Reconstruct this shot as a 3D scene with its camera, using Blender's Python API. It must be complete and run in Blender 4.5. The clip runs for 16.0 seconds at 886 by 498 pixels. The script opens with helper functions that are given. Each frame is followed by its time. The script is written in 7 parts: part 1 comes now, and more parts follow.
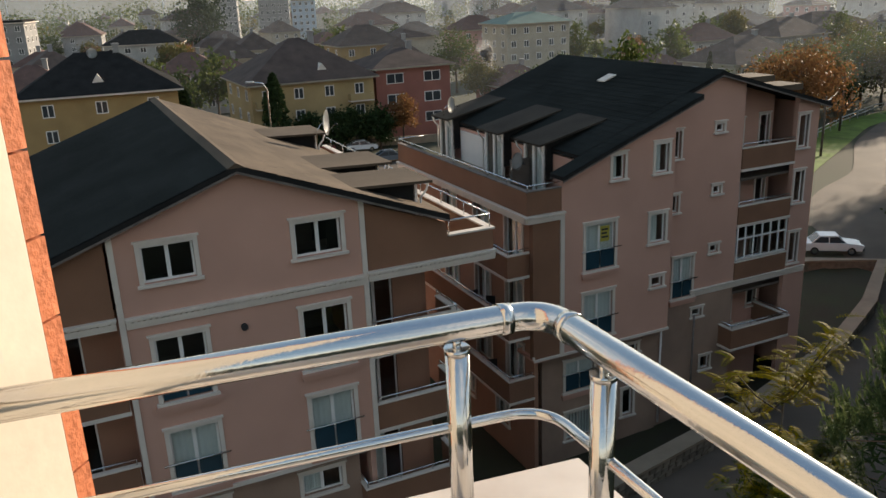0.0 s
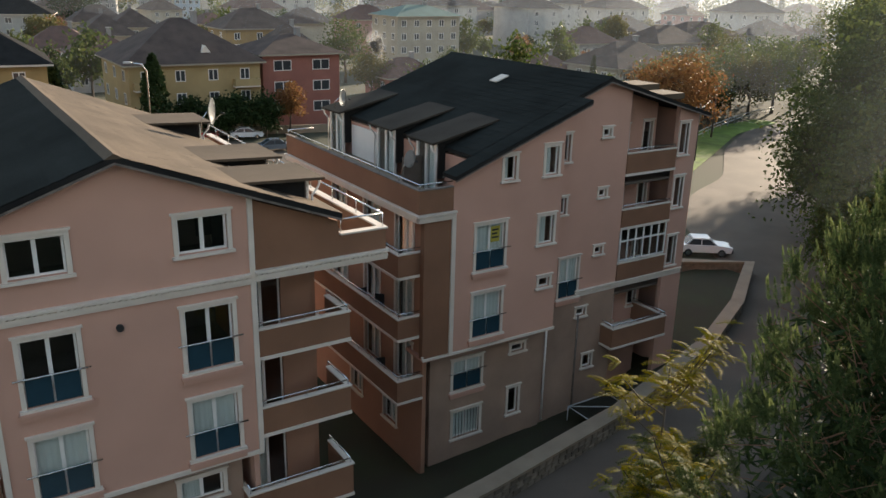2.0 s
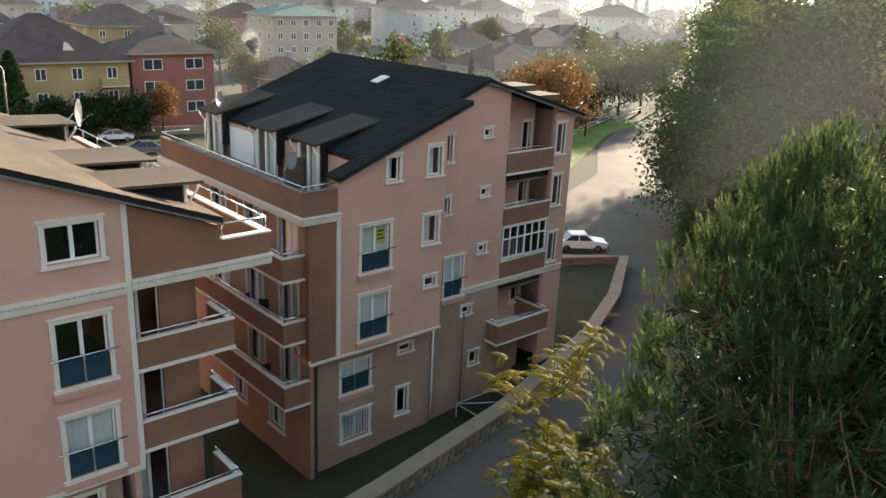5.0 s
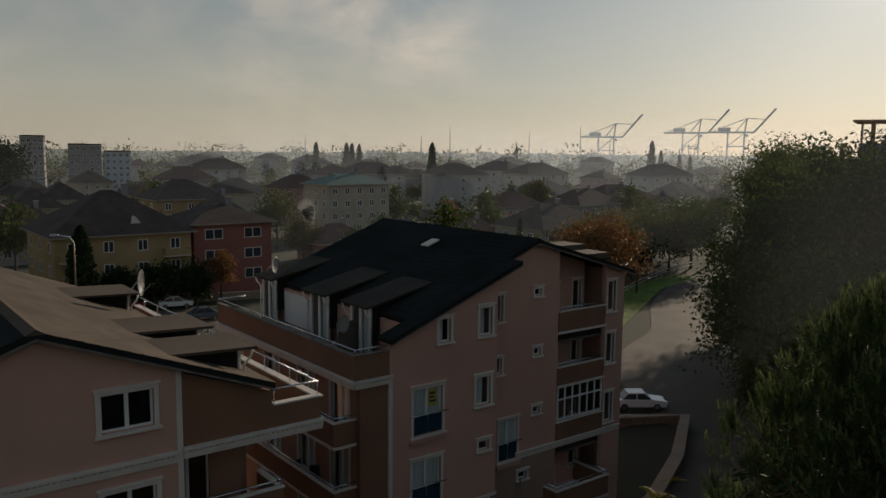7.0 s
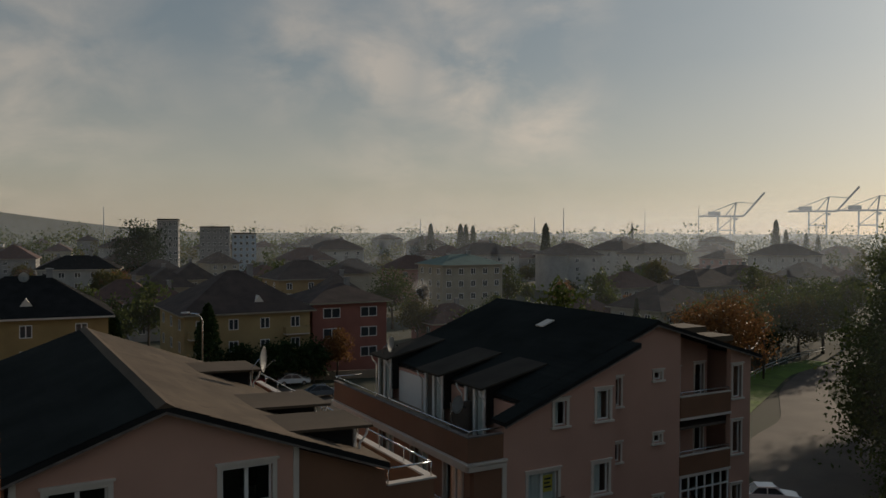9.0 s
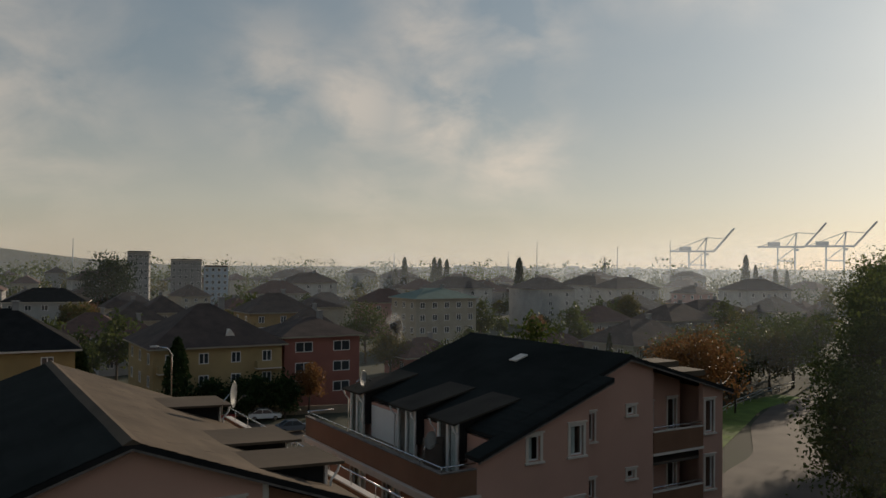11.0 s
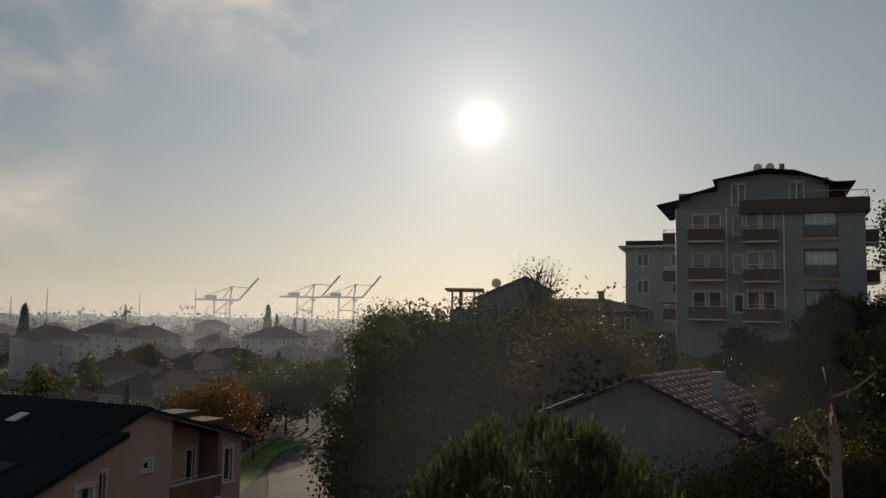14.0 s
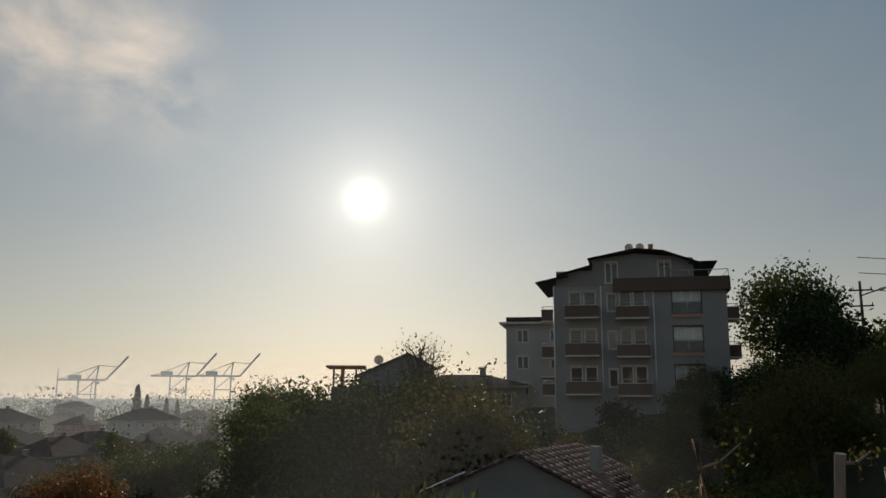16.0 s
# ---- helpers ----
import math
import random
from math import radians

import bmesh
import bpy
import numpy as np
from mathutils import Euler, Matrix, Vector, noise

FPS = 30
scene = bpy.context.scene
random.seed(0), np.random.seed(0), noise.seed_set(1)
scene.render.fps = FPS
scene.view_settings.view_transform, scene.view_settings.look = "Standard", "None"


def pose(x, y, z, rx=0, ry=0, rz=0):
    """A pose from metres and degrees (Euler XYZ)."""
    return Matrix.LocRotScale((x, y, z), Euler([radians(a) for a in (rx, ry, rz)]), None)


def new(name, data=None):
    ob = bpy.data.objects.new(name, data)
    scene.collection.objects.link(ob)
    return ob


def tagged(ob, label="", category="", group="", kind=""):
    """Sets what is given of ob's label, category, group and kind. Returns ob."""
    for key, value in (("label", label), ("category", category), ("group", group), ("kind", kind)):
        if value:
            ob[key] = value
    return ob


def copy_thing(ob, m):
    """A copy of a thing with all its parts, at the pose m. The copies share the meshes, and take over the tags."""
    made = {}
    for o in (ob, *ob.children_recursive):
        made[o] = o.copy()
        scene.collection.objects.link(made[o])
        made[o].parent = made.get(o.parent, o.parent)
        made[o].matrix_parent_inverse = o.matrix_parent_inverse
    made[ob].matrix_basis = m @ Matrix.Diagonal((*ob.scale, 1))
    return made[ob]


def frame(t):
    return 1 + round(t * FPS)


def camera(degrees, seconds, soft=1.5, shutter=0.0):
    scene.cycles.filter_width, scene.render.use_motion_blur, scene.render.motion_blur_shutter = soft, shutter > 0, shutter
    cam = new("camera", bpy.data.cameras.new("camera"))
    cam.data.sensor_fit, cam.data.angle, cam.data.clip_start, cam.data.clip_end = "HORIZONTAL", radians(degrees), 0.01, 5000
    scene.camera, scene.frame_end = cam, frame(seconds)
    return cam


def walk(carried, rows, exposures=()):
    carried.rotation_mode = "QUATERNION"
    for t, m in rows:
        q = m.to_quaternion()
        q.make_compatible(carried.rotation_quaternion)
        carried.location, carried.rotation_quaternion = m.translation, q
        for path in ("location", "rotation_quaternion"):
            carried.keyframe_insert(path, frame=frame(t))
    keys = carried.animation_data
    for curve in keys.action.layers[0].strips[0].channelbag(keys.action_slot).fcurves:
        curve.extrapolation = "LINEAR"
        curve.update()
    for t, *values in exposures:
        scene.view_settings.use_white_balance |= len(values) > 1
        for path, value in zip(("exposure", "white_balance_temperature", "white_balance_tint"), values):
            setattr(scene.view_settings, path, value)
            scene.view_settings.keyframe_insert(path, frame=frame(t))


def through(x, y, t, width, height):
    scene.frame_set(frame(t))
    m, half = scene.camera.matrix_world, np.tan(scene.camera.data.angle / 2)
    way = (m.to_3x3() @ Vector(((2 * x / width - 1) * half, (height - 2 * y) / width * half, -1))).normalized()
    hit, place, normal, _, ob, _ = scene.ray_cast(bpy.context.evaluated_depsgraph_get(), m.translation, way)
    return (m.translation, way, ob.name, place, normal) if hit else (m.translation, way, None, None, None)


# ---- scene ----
# White balance and exposure follow the phone's own automatic exposure.
cam = camera(57.08, 16.0)

PATH = [
    (0.0, pose(0.391, -0.094, 19.726, 72.31, 2.30, -1.22)),
    (0.5, pose(0.197, 0.072, 19.741, 72.18, 0.55, -8.32)),
    (1.0, pose(0.155, 0.218, 19.770, 74.92, 1.37, -9.11)),
    (1.5, pose(0.202, 0.364, 19.815, 74.73, 1.09, -7.67)),
    (2.0, pose(0.177, 0.451, 19.863, 71.64, -1.34, -8.56)),
    (2.5, pose(0.093, 0.513, 19.874, 68.28, -4.03, -8.71)),
    (3.0, pose(0.037, 0.598, 19.876, 64.75, -4.96, -6.43)),
    (3.2, pose(-0.009, 0.634, 19.859, 64.04, -4.34, -6.09)),
    (5.5, pose(0.100, 0.481, 19.890, 75.35, -1.85, -18.22)),
    (6.0, pose(0.093, 0.494, 19.922, 78.56, -1.57, -17.89)),
    (6.5, pose(0.101, 0.483, 19.916, 81.18, -1.17, -16.15)),
    (7.0, pose(0.122, 0.489, 19.932, 83.04, -0.55, -13.52)),
    (7.5, pose(0.091, 0.501, 19.926, 84.63, -0.20, -10.91)),
    (8.0, pose(0.055, 0.476, 19.910, 86.12, 0.14, -8.77)),
    (8.5, pose(0.049, 0.472, 19.914, 87.54, 0.31, -6.47)),
    (10.8, pose(0.089, 0.500, 19.920, 90.80, -0.66, -4.81)),
    (11.0, pose(0.061, 0.505, 19.926, 91.02, -0.48, -7.43)),
    (11.5, pose(0.079, 0.507, 19.918, 91.01, -0.54, -14.76)),
    (12.0, pose(0.072, 0.508, 19.912, 91.02, -0.42, -21.23)),
    (12.5, pose(0.076, 0.513, 19.916, 91.32, -0.16, -26.51)),
    (13.0, pose(0.082, 0.518, 19.918, 92.29, -0.15, -31.57)),
    (13.5, pose(0.099, 0.501, 19.927, 93.54, -0.61, -36.33)),
    (14.0, pose(0.090, 0.505, 19.929, 94.82, -0.96, -39.90)),
    (14.5, pose(0.085, 0.498, 19.921, 96.20, -1.04, -42.75)),
    (15.0, pose(0.091, 0.490, 19.919, 97.55, -1.07, -45.03)),
    (15.5, pose(0.109, 0.486, 19.920, 98.72, -0.55, -46.72)),
    (16.0, pose(0.106, 0.477, 19.917, 100.27, -0.24, -48.07)),
]
EXPOSURES = [(0.0, 0.85), (0.3, 1.4), (0.5, 1.7), (0.7, 1.7), (1.0, 1.25), (1.2, 0.85), (1.5, 0.5), (1.8, 0.8), (2.0, 1.28), (2.5, 1.62), (3.0, 1.95), (5.3, 1.85), (5.7, 1.5), (6.0, 0.95),
             (6.5, -0.2), (7.0, -0.75), (8.0, -0.95), (8.7, -0.9), (10.8, -0.55), (12.5, -0.65), (16.0, -0.65)]
walk(cam, PATH, EXPOSURES)

# ---- world, sun ----
SUN_YAW, SUN_EL = -42.4, 13.7
SUN_DIR = Vector((math.sin(radians(-SUN_YAW)) * math.cos(radians(SUN_EL)),
                  math.cos(radians(-SUN_YAW)) * math.cos(radians(SUN_EL)), math.sin(radians(SUN_EL))))


def build_world():
    world = bpy.data.worlds.new("sky")
    scene.world = world
    world.use_nodes = True
    nt = world.node_tree
    nt.nodes.clear()
    N, L = nt.nodes.new, nt.links.new
    out, bg = N("ShaderNodeOutputWorld"), N("ShaderNodeBackground")
    sky = N("ShaderNodeTexSky")
    sky.sky_type, sky.sun_disc = "NISHITA", False
    sky.sun_elevation, sky.sun_rotation = radians(SUN_EL), radians(-SUN_YAW)
    sky.air_density, sky.dust_density, sky.ozone_density = 1.0, 0.3, 1.5
    coord = N("ShaderNodeTexCoord")
    # thin broken cloud, denser towards one side of the sky
    sep = N("ShaderNodeSeparateXYZ")
    L(coord.outputs["Generated"], sep.inputs[0])
    lift = N("ShaderNodeMath"); lift.operation = "ADD"; lift.inputs[1].default_value = 0.5
    L(sep.outputs["Z"], lift.inputs[0])
    px = N("ShaderNodeMath"); px.operation = "DIVIDE"
    py = N("ShaderNodeMath"); py.operation = "DIVIDE"
    L(sep.outputs["X"], px.inputs[0]); L(lift.outputs[0], px.inputs[1])
    L(sep.outputs["Y"], py.inputs[0]); L(lift.outputs[0], py.inputs[1])
    comb = N("ShaderNodeCombineXYZ")
    L(px.outputs[0], comb.inputs[0]); L(py.outputs[0], comb.inputs[1])
    noise_a = N("ShaderNodeTexNoise")
    noise_a.inputs["Scale"].default_value, noise_a.inputs["Detail"].default_value = 5.5, 8
    noise_a.inputs["Roughness"].default_value = 0.55
    noise_a.inputs["Distortion"].default_value = 0.3
    L(comb.outputs[0], noise_a.inputs["Vector"])
    ramp = N("ShaderNodeMapRange")
    ramp.inputs["From Min"].default_value, ramp.inputs["From Max"].default_value = 0.36, 0.62
    L(noise_a.outputs["Fac"], ramp.inputs["Value"])
    # the clouds stand in a few loose banks: azimuth, elevation, spread and weight of each
    banks = None
    for az, el, power, weight in ((-4.5, 12.0, 320, 0.4), (1.0, 11.3, 420, 0.5), (6.0, 15.5, 340, 0.48), (13.0, 16.3, 460, 0.45), (8.0, 10.5, 300, 0.6), (12.0, 7.6, 420, 0.6), (3.0, 4.5, 150, 0.25),
                                  (20.0, 23.0, 320, 0.9), (25.5, 22.0, 420, 1.0), (28.6, 19.6, 900, 0.8), (12.0, 25.0, 120, 0.7), (-25.0, 10.0, 60, 0.4), (-60.0, 25.0, 20, 0.5), (150.0, 35.0, 20, 0.5)):
        d = N("ShaderNodeVectorMath"); d.operation = "DOT_PRODUCT"
        d.inputs[1].default_value = (math.sin(radians(az)) * math.cos(radians(el)), math.cos(radians(az)) * math.cos(radians(el)), math.sin(radians(el)))
        L(coord.outputs["Generated"], d.inputs[0])
        cl = N("ShaderNodeMath"); cl.operation = "MAXIMUM"; cl.inputs[1].default_value = 0.0
        pw = N("ShaderNodeMath"); pw.operation = "POWER"; pw.inputs[1].default_value = power
        gn = N("ShaderNodeMath"); gn.operation = "MULTIPLY"; gn.inputs[1].default_value = weight
        L(d.outputs["Value"], cl.inputs[0]); L(cl.outputs[0], pw.inputs[0]); L(pw.outputs[0], gn.inputs[0])
        if banks is None:
            banks = gn.outputs[0]
        else:
            mx = N("ShaderNodeMath"); mx.operation = "SMOOTH_MAX"; mx.inputs[2].default_value = 0.04
            L(banks, mx.inputs[0]); L(gn.outputs[0], mx.inputs[1])
            banks = mx.outputs[0]
    cover = N("ShaderNodeMath"); cover.operation = "MULTIPLY"; cover.use_clamp = True
    L(ramp.outputs[0], cover.inputs[0]); L(banks, cover.inputs[1])
    # a layer of pale autumn haze over the clear sky, warm at the horizon
    grad = N("ShaderNodeValToRGB")
    while len(grad.color_ramp.elements) < 5:
        grad.color_ramp.elements.new(0.5)
    for e, (at, c) in zip(grad.color_ramp.elements, ((0.0, (0.58, 0.49, 0.38)), (0.07, (0.53, 0.5, 0.42)), (0.2, (0.31, 0.35, 0.36)), (0.42, (0.17, 0.25, 0.32)), (1.0, (0.1, 0.16, 0.25)))):
        e.position, e.color = at, (*c, 1)
    L(sep.outputs["Z"], grad.inputs["Fac"])
    haze = N("ShaderNodeVectorMath"); haze.operation = "SCALE"; haze.inputs["Scale"].default_value = 11.2
    L(grad.outputs[0], haze.inputs[0])
    veil = N("ShaderNodeMix"); veil.data_type = "RGBA"; veil.inputs["Factor"].default_value = 0.8
    L(sky.outputs[0], veil.inputs["A"]); L(haze.outputs[0], veil.inputs["B"])
    mix = N("ShaderNodeMix"); mix.data_type = "RGBA"
    mix.inputs["B"].default_value = (10.8, 9.0, 7.2, 1)
    L(cover.outputs[0], mix.inputs["Factor"]); L(veil.outputs["Result"], mix.inputs["A"])
    # glow of the haze round the sun, and the sun itself as a small bright spot
    dot = N("ShaderNodeVectorMath"); dot.operation = "DOT_PRODUCT"
    dot.inputs[1].default_value = SUN_DIR
    L(coord.outputs["Generated"], dot.inputs[0])
    clamp = N("ShaderNodeMath"); clamp.operation = "MAXIMUM"; clamp.inputs[1].default_value = 0.0
    L(dot.outputs["Value"], clamp.inputs[0])
    total = mix.outputs["Result"]
    for power, gain, colour in ((16000.0, 60.0, (1, 0.97, 0.92)), (3500.0, 8.0, (1, 0.94, 0.82)), (400.0, 3.6, (1, 0.93, 0.8)), (60.0, 1.4, (1, 0.98, 0.91)), (18.0, 1.9, (1, 0.97, 0.9)), (6.0, 1.7, (1, 0.98, 0.91))):
        p = N("ShaderNodeMath"); p.operation = "POWER"; p.inputs[1].default_value = power
        L(clamp.outputs[0], p.inputs[0])
        s = N("ShaderNodeVectorMath"); s.operation = "SCALE"
        s.inputs[0].default_value = [c * gain for c in colour]
        L(p.outputs[0], s.inputs["Scale"])
        a = N("ShaderNodeVectorMath"); a.operation = "ADD"
        L(total, a.inputs[0]); L(s.outputs[0], a.inputs[1])
        total = a.outputs[0]
    L(total, bg.inputs["Color"])
    bg.inputs["Strength"].default_value = 0.1
    L(bg.outputs[0], out.inputs["Surface"])
    lamp = bpy.data.lights.new("sun", "SUN")
    lamp.energy, lamp.angle, lamp.color = 4.6, radians(0.6), (1.0, 0.83, 0.63)
    ob = new("sun", lamp)
    ob.matrix_world = Matrix.Translation((40, 40, 60)) @ SUN_DIR.to_track_quat("Z", "Y").to_matrix().to_4x4()


build_world()

# ---- materials ----


def surf(name, colour, rough=0.8, metal=0.0, var=0.15, scale=2.0, bump=0.2, fine=40.0, spec=0.4, per_object=0.0, per_island=0.0, stretch=None, second=None):
    """A surface: colour that varies at two scales, roughness and fine relief."""
    m = bpy.data.materials.new(name)
    m.use_nodes = True
    nt = m.node_tree
    N, L = nt.nodes.new, nt.links.new
    b = nt.nodes["Principled BSDF"]
    b.inputs["Roughness"].default_value, b.inputs["Metallic"].default_value = rough, metal
    b.inputs["Specular IOR Level"].default_value = spec
    coord = N("ShaderNodeTexCoord")
    vec = coord.outputs["Object"]
    if stretch:
        mp = N("ShaderNodeMapping"); mp.inputs["Scale"].default_value = stretch
        L(vec, mp.inputs["Vector"]); vec = mp.outputs[0]
    big, small = N("ShaderNodeTexNoise"), N("ShaderNodeTexNoise")
    big.inputs["Scale"].default_value, big.inputs["Detail"].default_value = scale, 5
    small.inputs["Scale"].default_value, small.inputs["Detail"].default_value = fine, 3
    L(vec, big.inputs["Vector"]); L(vec, small.inputs["Vector"])
    fac = N("ShaderNodeMath"); fac.operation = "MULTIPLY_ADD"; fac.inputs[1].default_value = 0.35
    L(small.outputs["Fac"], fac.inputs[0]); L(big.outputs["Fac"], fac.inputs[2])
    rng = N("ShaderNodeMapRange")
    rng.inputs["From Min"].default_value, rng.inputs["From Max"].default_value = 0.4, 0.95
    L(fac.outputs[0], rng.inputs["Value"])
    mix = N("ShaderNodeMix"); mix.data_type = "RGBA"
    lo = second or [max(0, c * (1 - var)) for c in colour]
    hi = [min(1, c * (1 + var)) for c in colour]
    mix.inputs["A"].default_value, mix.inputs["B"].default_value = (*lo, 1), (*hi, 1)
    L(rng.outputs[0], mix.inputs["Factor"])
    result = mix.outputs["Result"]
    if per_object or per_island:
        hsv = N("ShaderNodeHueSaturation")
        r = N("ShaderNodeMapRange")
        amount = per_object or per_island
        r.inputs["To Min"].default_value, r.inputs["To Max"].default_value = 1 - amount, 1 + amount
        if per_object:
            L(N("ShaderNodeObjectInfo").outputs["Random"], r.inputs["Value"])
        else:
            L(N("ShaderNodeNewGeometry").outputs["Random Per Island"], r.inputs["Value"])
        L(r.outputs[0], hsv.inputs["Value"]); L(result, hsv.inputs["Color"])
        result = hsv.outputs[0]
    L(result, b.inputs["Base Color"])
    if bump:
        bp = N("ShaderNodeBump"); bp.inputs["Strength"].default_value, bp.inputs["Distance"].default_value = bump, 0.02
        L(small.outputs["Fac"], bp.inputs["Height"]); L(bp.outputs[0], b.inputs["Normal"])
    return m


def leafy(name, colour, second, through=0.35, rough=0.55):
    """Leaves: they differ from leaf to leaf and let light through."""
    m = bpy.data.materials.new(name)
    m.use_nodes = True
    nt = m.node_tree
    N, L = nt.nodes.new, nt.links.new
    b, out = nt.nodes["Principled BSDF"], nt.nodes["Material Output"]
    b.inputs["Roughness"].default_value = rough
    b.inputs["Specular IOR Level"].default_value = 0.04
    geo = N("ShaderNodeNewGeometry")
    mix = N("ShaderNodeMix"); mix.data_type = "RGBA"
    mix.inputs["A"].default_value, mix.inputs["B"].default_value = (*colour, 1), (*second, 1)
    L(geo.outputs["Random Per Island"], mix.inputs["Factor"])
    L(mix.outputs["Result"], b.inputs["Base Color"])
    tr = N("ShaderNodeBsdfTranslucent")
    L(mix.outputs["Result"], tr.inputs["Color"])
    ms = N("ShaderNodeMixShader"); ms.inputs[0].default_value = through
    L(b.outputs[0], ms.inputs[1]); L(tr.outputs[0], ms.inputs[2]); L(ms.outputs[0], out.inputs["Surface"])
    return m


def pane_glass(name, tint=(0.94, 0.97, 0.97), clear=0.98):
    m = bpy.data.materials.new(name)
    m.use_nodes = True
    nt = m.node_tree
    N, L = nt.nodes.new, nt.links.new
    nt.nodes.remove(nt.nodes["Principled BSDF"])
    out = nt.nodes["Material Output"]
    tr, gl, lw = N("ShaderNodeBsdfTransparent"), N("ShaderNodeBsdfGlossy"), N("ShaderNodeLayerWeight")
    tr.inputs["Color"].default_value = (*[c * clear for c in tint], 1)
    gl.inputs["Roughness"].default_value = 0.02
    # gloss grows towards grazing angles
    pw = N("ShaderNodeMath"); pw.operation = "POWER"; pw.inputs[1].default_value = 4.0
    ad = N("ShaderNodeMath"); ad.operation = "MULTIPLY_ADD"; ad.inputs[1].default_value, ad.inputs[2].default_value = 0.6, 0.05
    L(lw.outputs["Facing"], pw.inputs[0]); L(pw.outputs[0], ad.inputs[0])
    ms = N("ShaderNodeMixShader")
    L(ad.outputs[0], ms.inputs[0]); L(tr.outputs[0], ms.inputs[1]); L(gl.outputs[0], ms.inputs[2]); L(ms.outputs[0], out.inputs["Surface"])
    return m


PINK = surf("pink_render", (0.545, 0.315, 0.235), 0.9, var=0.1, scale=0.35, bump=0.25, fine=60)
# for the lower storeys: darker than PINK and uneven in tone
LOWPINK = surf("dark_lower_render", (0.35, 0.23, 0.165), 0.92, var=0.22, scale=0.5, bump=0.3, fine=40, second=(0.25, 0.17, 0.125))
BROWN = surf("brown_render", (0.235, 0.118, 0.068), 0.9, var=0.15, scale=0.5, bump=0.25, fine=60)
ORANGE_BROWN = surf("orange_render", (0.36, 0.19, 0.12), 0.9, var=0.12, scale=0.5, bump=0.2, fine=60)
WHITE = surf("white_paint", (0.68, 0.59, 0.5), 0.6, var=0.08, scale=1.5, bump=0.1, fine=50)
PVC = surf("white_plastic", (0.78, 0.74, 0.69), 0.35, var=0.04, scale=2, bump=0.0)
SHINGLE = surf("dark_shingle", (0.024, 0.023, 0.022), 0.95, var=0.3, scale=0.8, bump=0.6, fine=25, spec=0.04)
TANROOF = surf("weathered_felt", (0.21, 0.155, 0.11), 0.95, var=0.25, scale=0.7, bump=0.5, fine=25, spec=0.2)
METAL = surf("steel_rail", (0.6, 0.6, 0.6), 0.25, 1.0, var=0.05, bump=0.0)
CURTAIN = surf("net_curtain", (0.7, 0.69, 0.64), 0.9, var=0.15, scale=6, bump=0.3, fine=20, stretch=(12, 1, 0.3))
# dark colour in place of the dimness inside the rooms
DARKROOM = surf("painted_dim_room", (0.14, 0.11, 0.09), 0.9, var=0.3, scale=1.0, bump=0.0)
GLASS = pane_glass("window_glass")
BLUEGLASS = surf("blue_panel_glass", (0.02, 0.05, 0.07), 0.12, var=0.15, scale=2, bump=0.0, spec=0.6)
ASPHALT = surf("asphalt", (0.112, 0.084, 0.062), 0.85, var=0.3, scale=0.25, bump=0.3, fine=30)
GROUND = surf("town_ground", (0.035, 0.04, 0.018), 0.95, var=0.45, scale=0.06, bump=0.5, fine=4, second=(0.05, 0.042, 0.028))
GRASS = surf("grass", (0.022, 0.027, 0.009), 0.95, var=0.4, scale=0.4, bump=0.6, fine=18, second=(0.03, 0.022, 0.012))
SOIL = surf("dark_soil", (0.05, 0.045, 0.03), 0.95, var=0.4, scale=0.5, bump=0.5, fine=12)
CONCRETE = surf("concrete", (0.28, 0.215, 0.15), 0.9, var=0.2, scale=0.8, bump=0.4, fine=25)

# ---- small builders ----
TURN = pose(0, 0, 0, 0, 0, 24)      # the street's buildings stand 24 degrees turned


def link(name, bm, material, parent=None, label=""):
    me = bpy.data.meshes.new(name)
    bmesh.ops.recalc_face_normals(bm, faces=bm.faces[:])
    bm.to_mesh(me)
    bm.free()
    for mt in (material if isinstance(material, (list, tuple)) else [material]):
        me.materials.append(mt)
    ob = new(name, me)
    if parent is not None:
        ob.parent = parent
    if label:
        ob["label"] = label
    return ob


def part(name, bm, material, parent, label=""):
    return link(name, bm, material, parent, label)


def shared(name, me, parent, m=None):
    ob = new(name, me)
    ob.parent = parent
    if m is not None:
        ob.matrix_basis = m
    return ob


def thing(name, m, label, category, group="", kind=""):
    ob = new(name)
    ob.empty_display_size = 0.2
    ob.matrix_basis = m
    return tagged(ob, label, category, group, kind)


def box(bm, x0, x1, y0, y1, z0, z1, mi=0):
    v = [bm.verts.new((x, y, z)) for x in (x0, x1) for y in (y0, y1) for z in (z0, z1)]
    for q in ((0, 1, 3, 2), (4, 6, 7, 5), (0, 4, 5, 1), (2, 3, 7, 6), (0, 2, 6, 4), (1, 5, 7, 3)):
        f = bm.faces.new([v[i] for i in q])
        f.material_index = mi


def prism(bm, pts, y0, y1, axis="y", mi=0):
    """A flat outline of (x, z) points carried from y0 to y1 (axis x: outline of (y, z))."""
    def at(p, d):
        return (p[0], d, p[1]) if axis == "y" else ((d, p[0], p[1]) if axis == "x" else (p[0], p[1], d))
    a, b = [bm.verts.new(at(p, y0)) for p in pts], [bm.verts.new(at(p, y1)) for p in pts]
    n = len(pts)
    fs = [bm.faces.new(a), bm.faces.new(b[::-1])]
    fs += [bm.faces.new((a[i], a[(i + 1) % n], b[(i + 1) % n], b[i])) for i in range(n)]
    for f in fs:
        f.material_index = mi


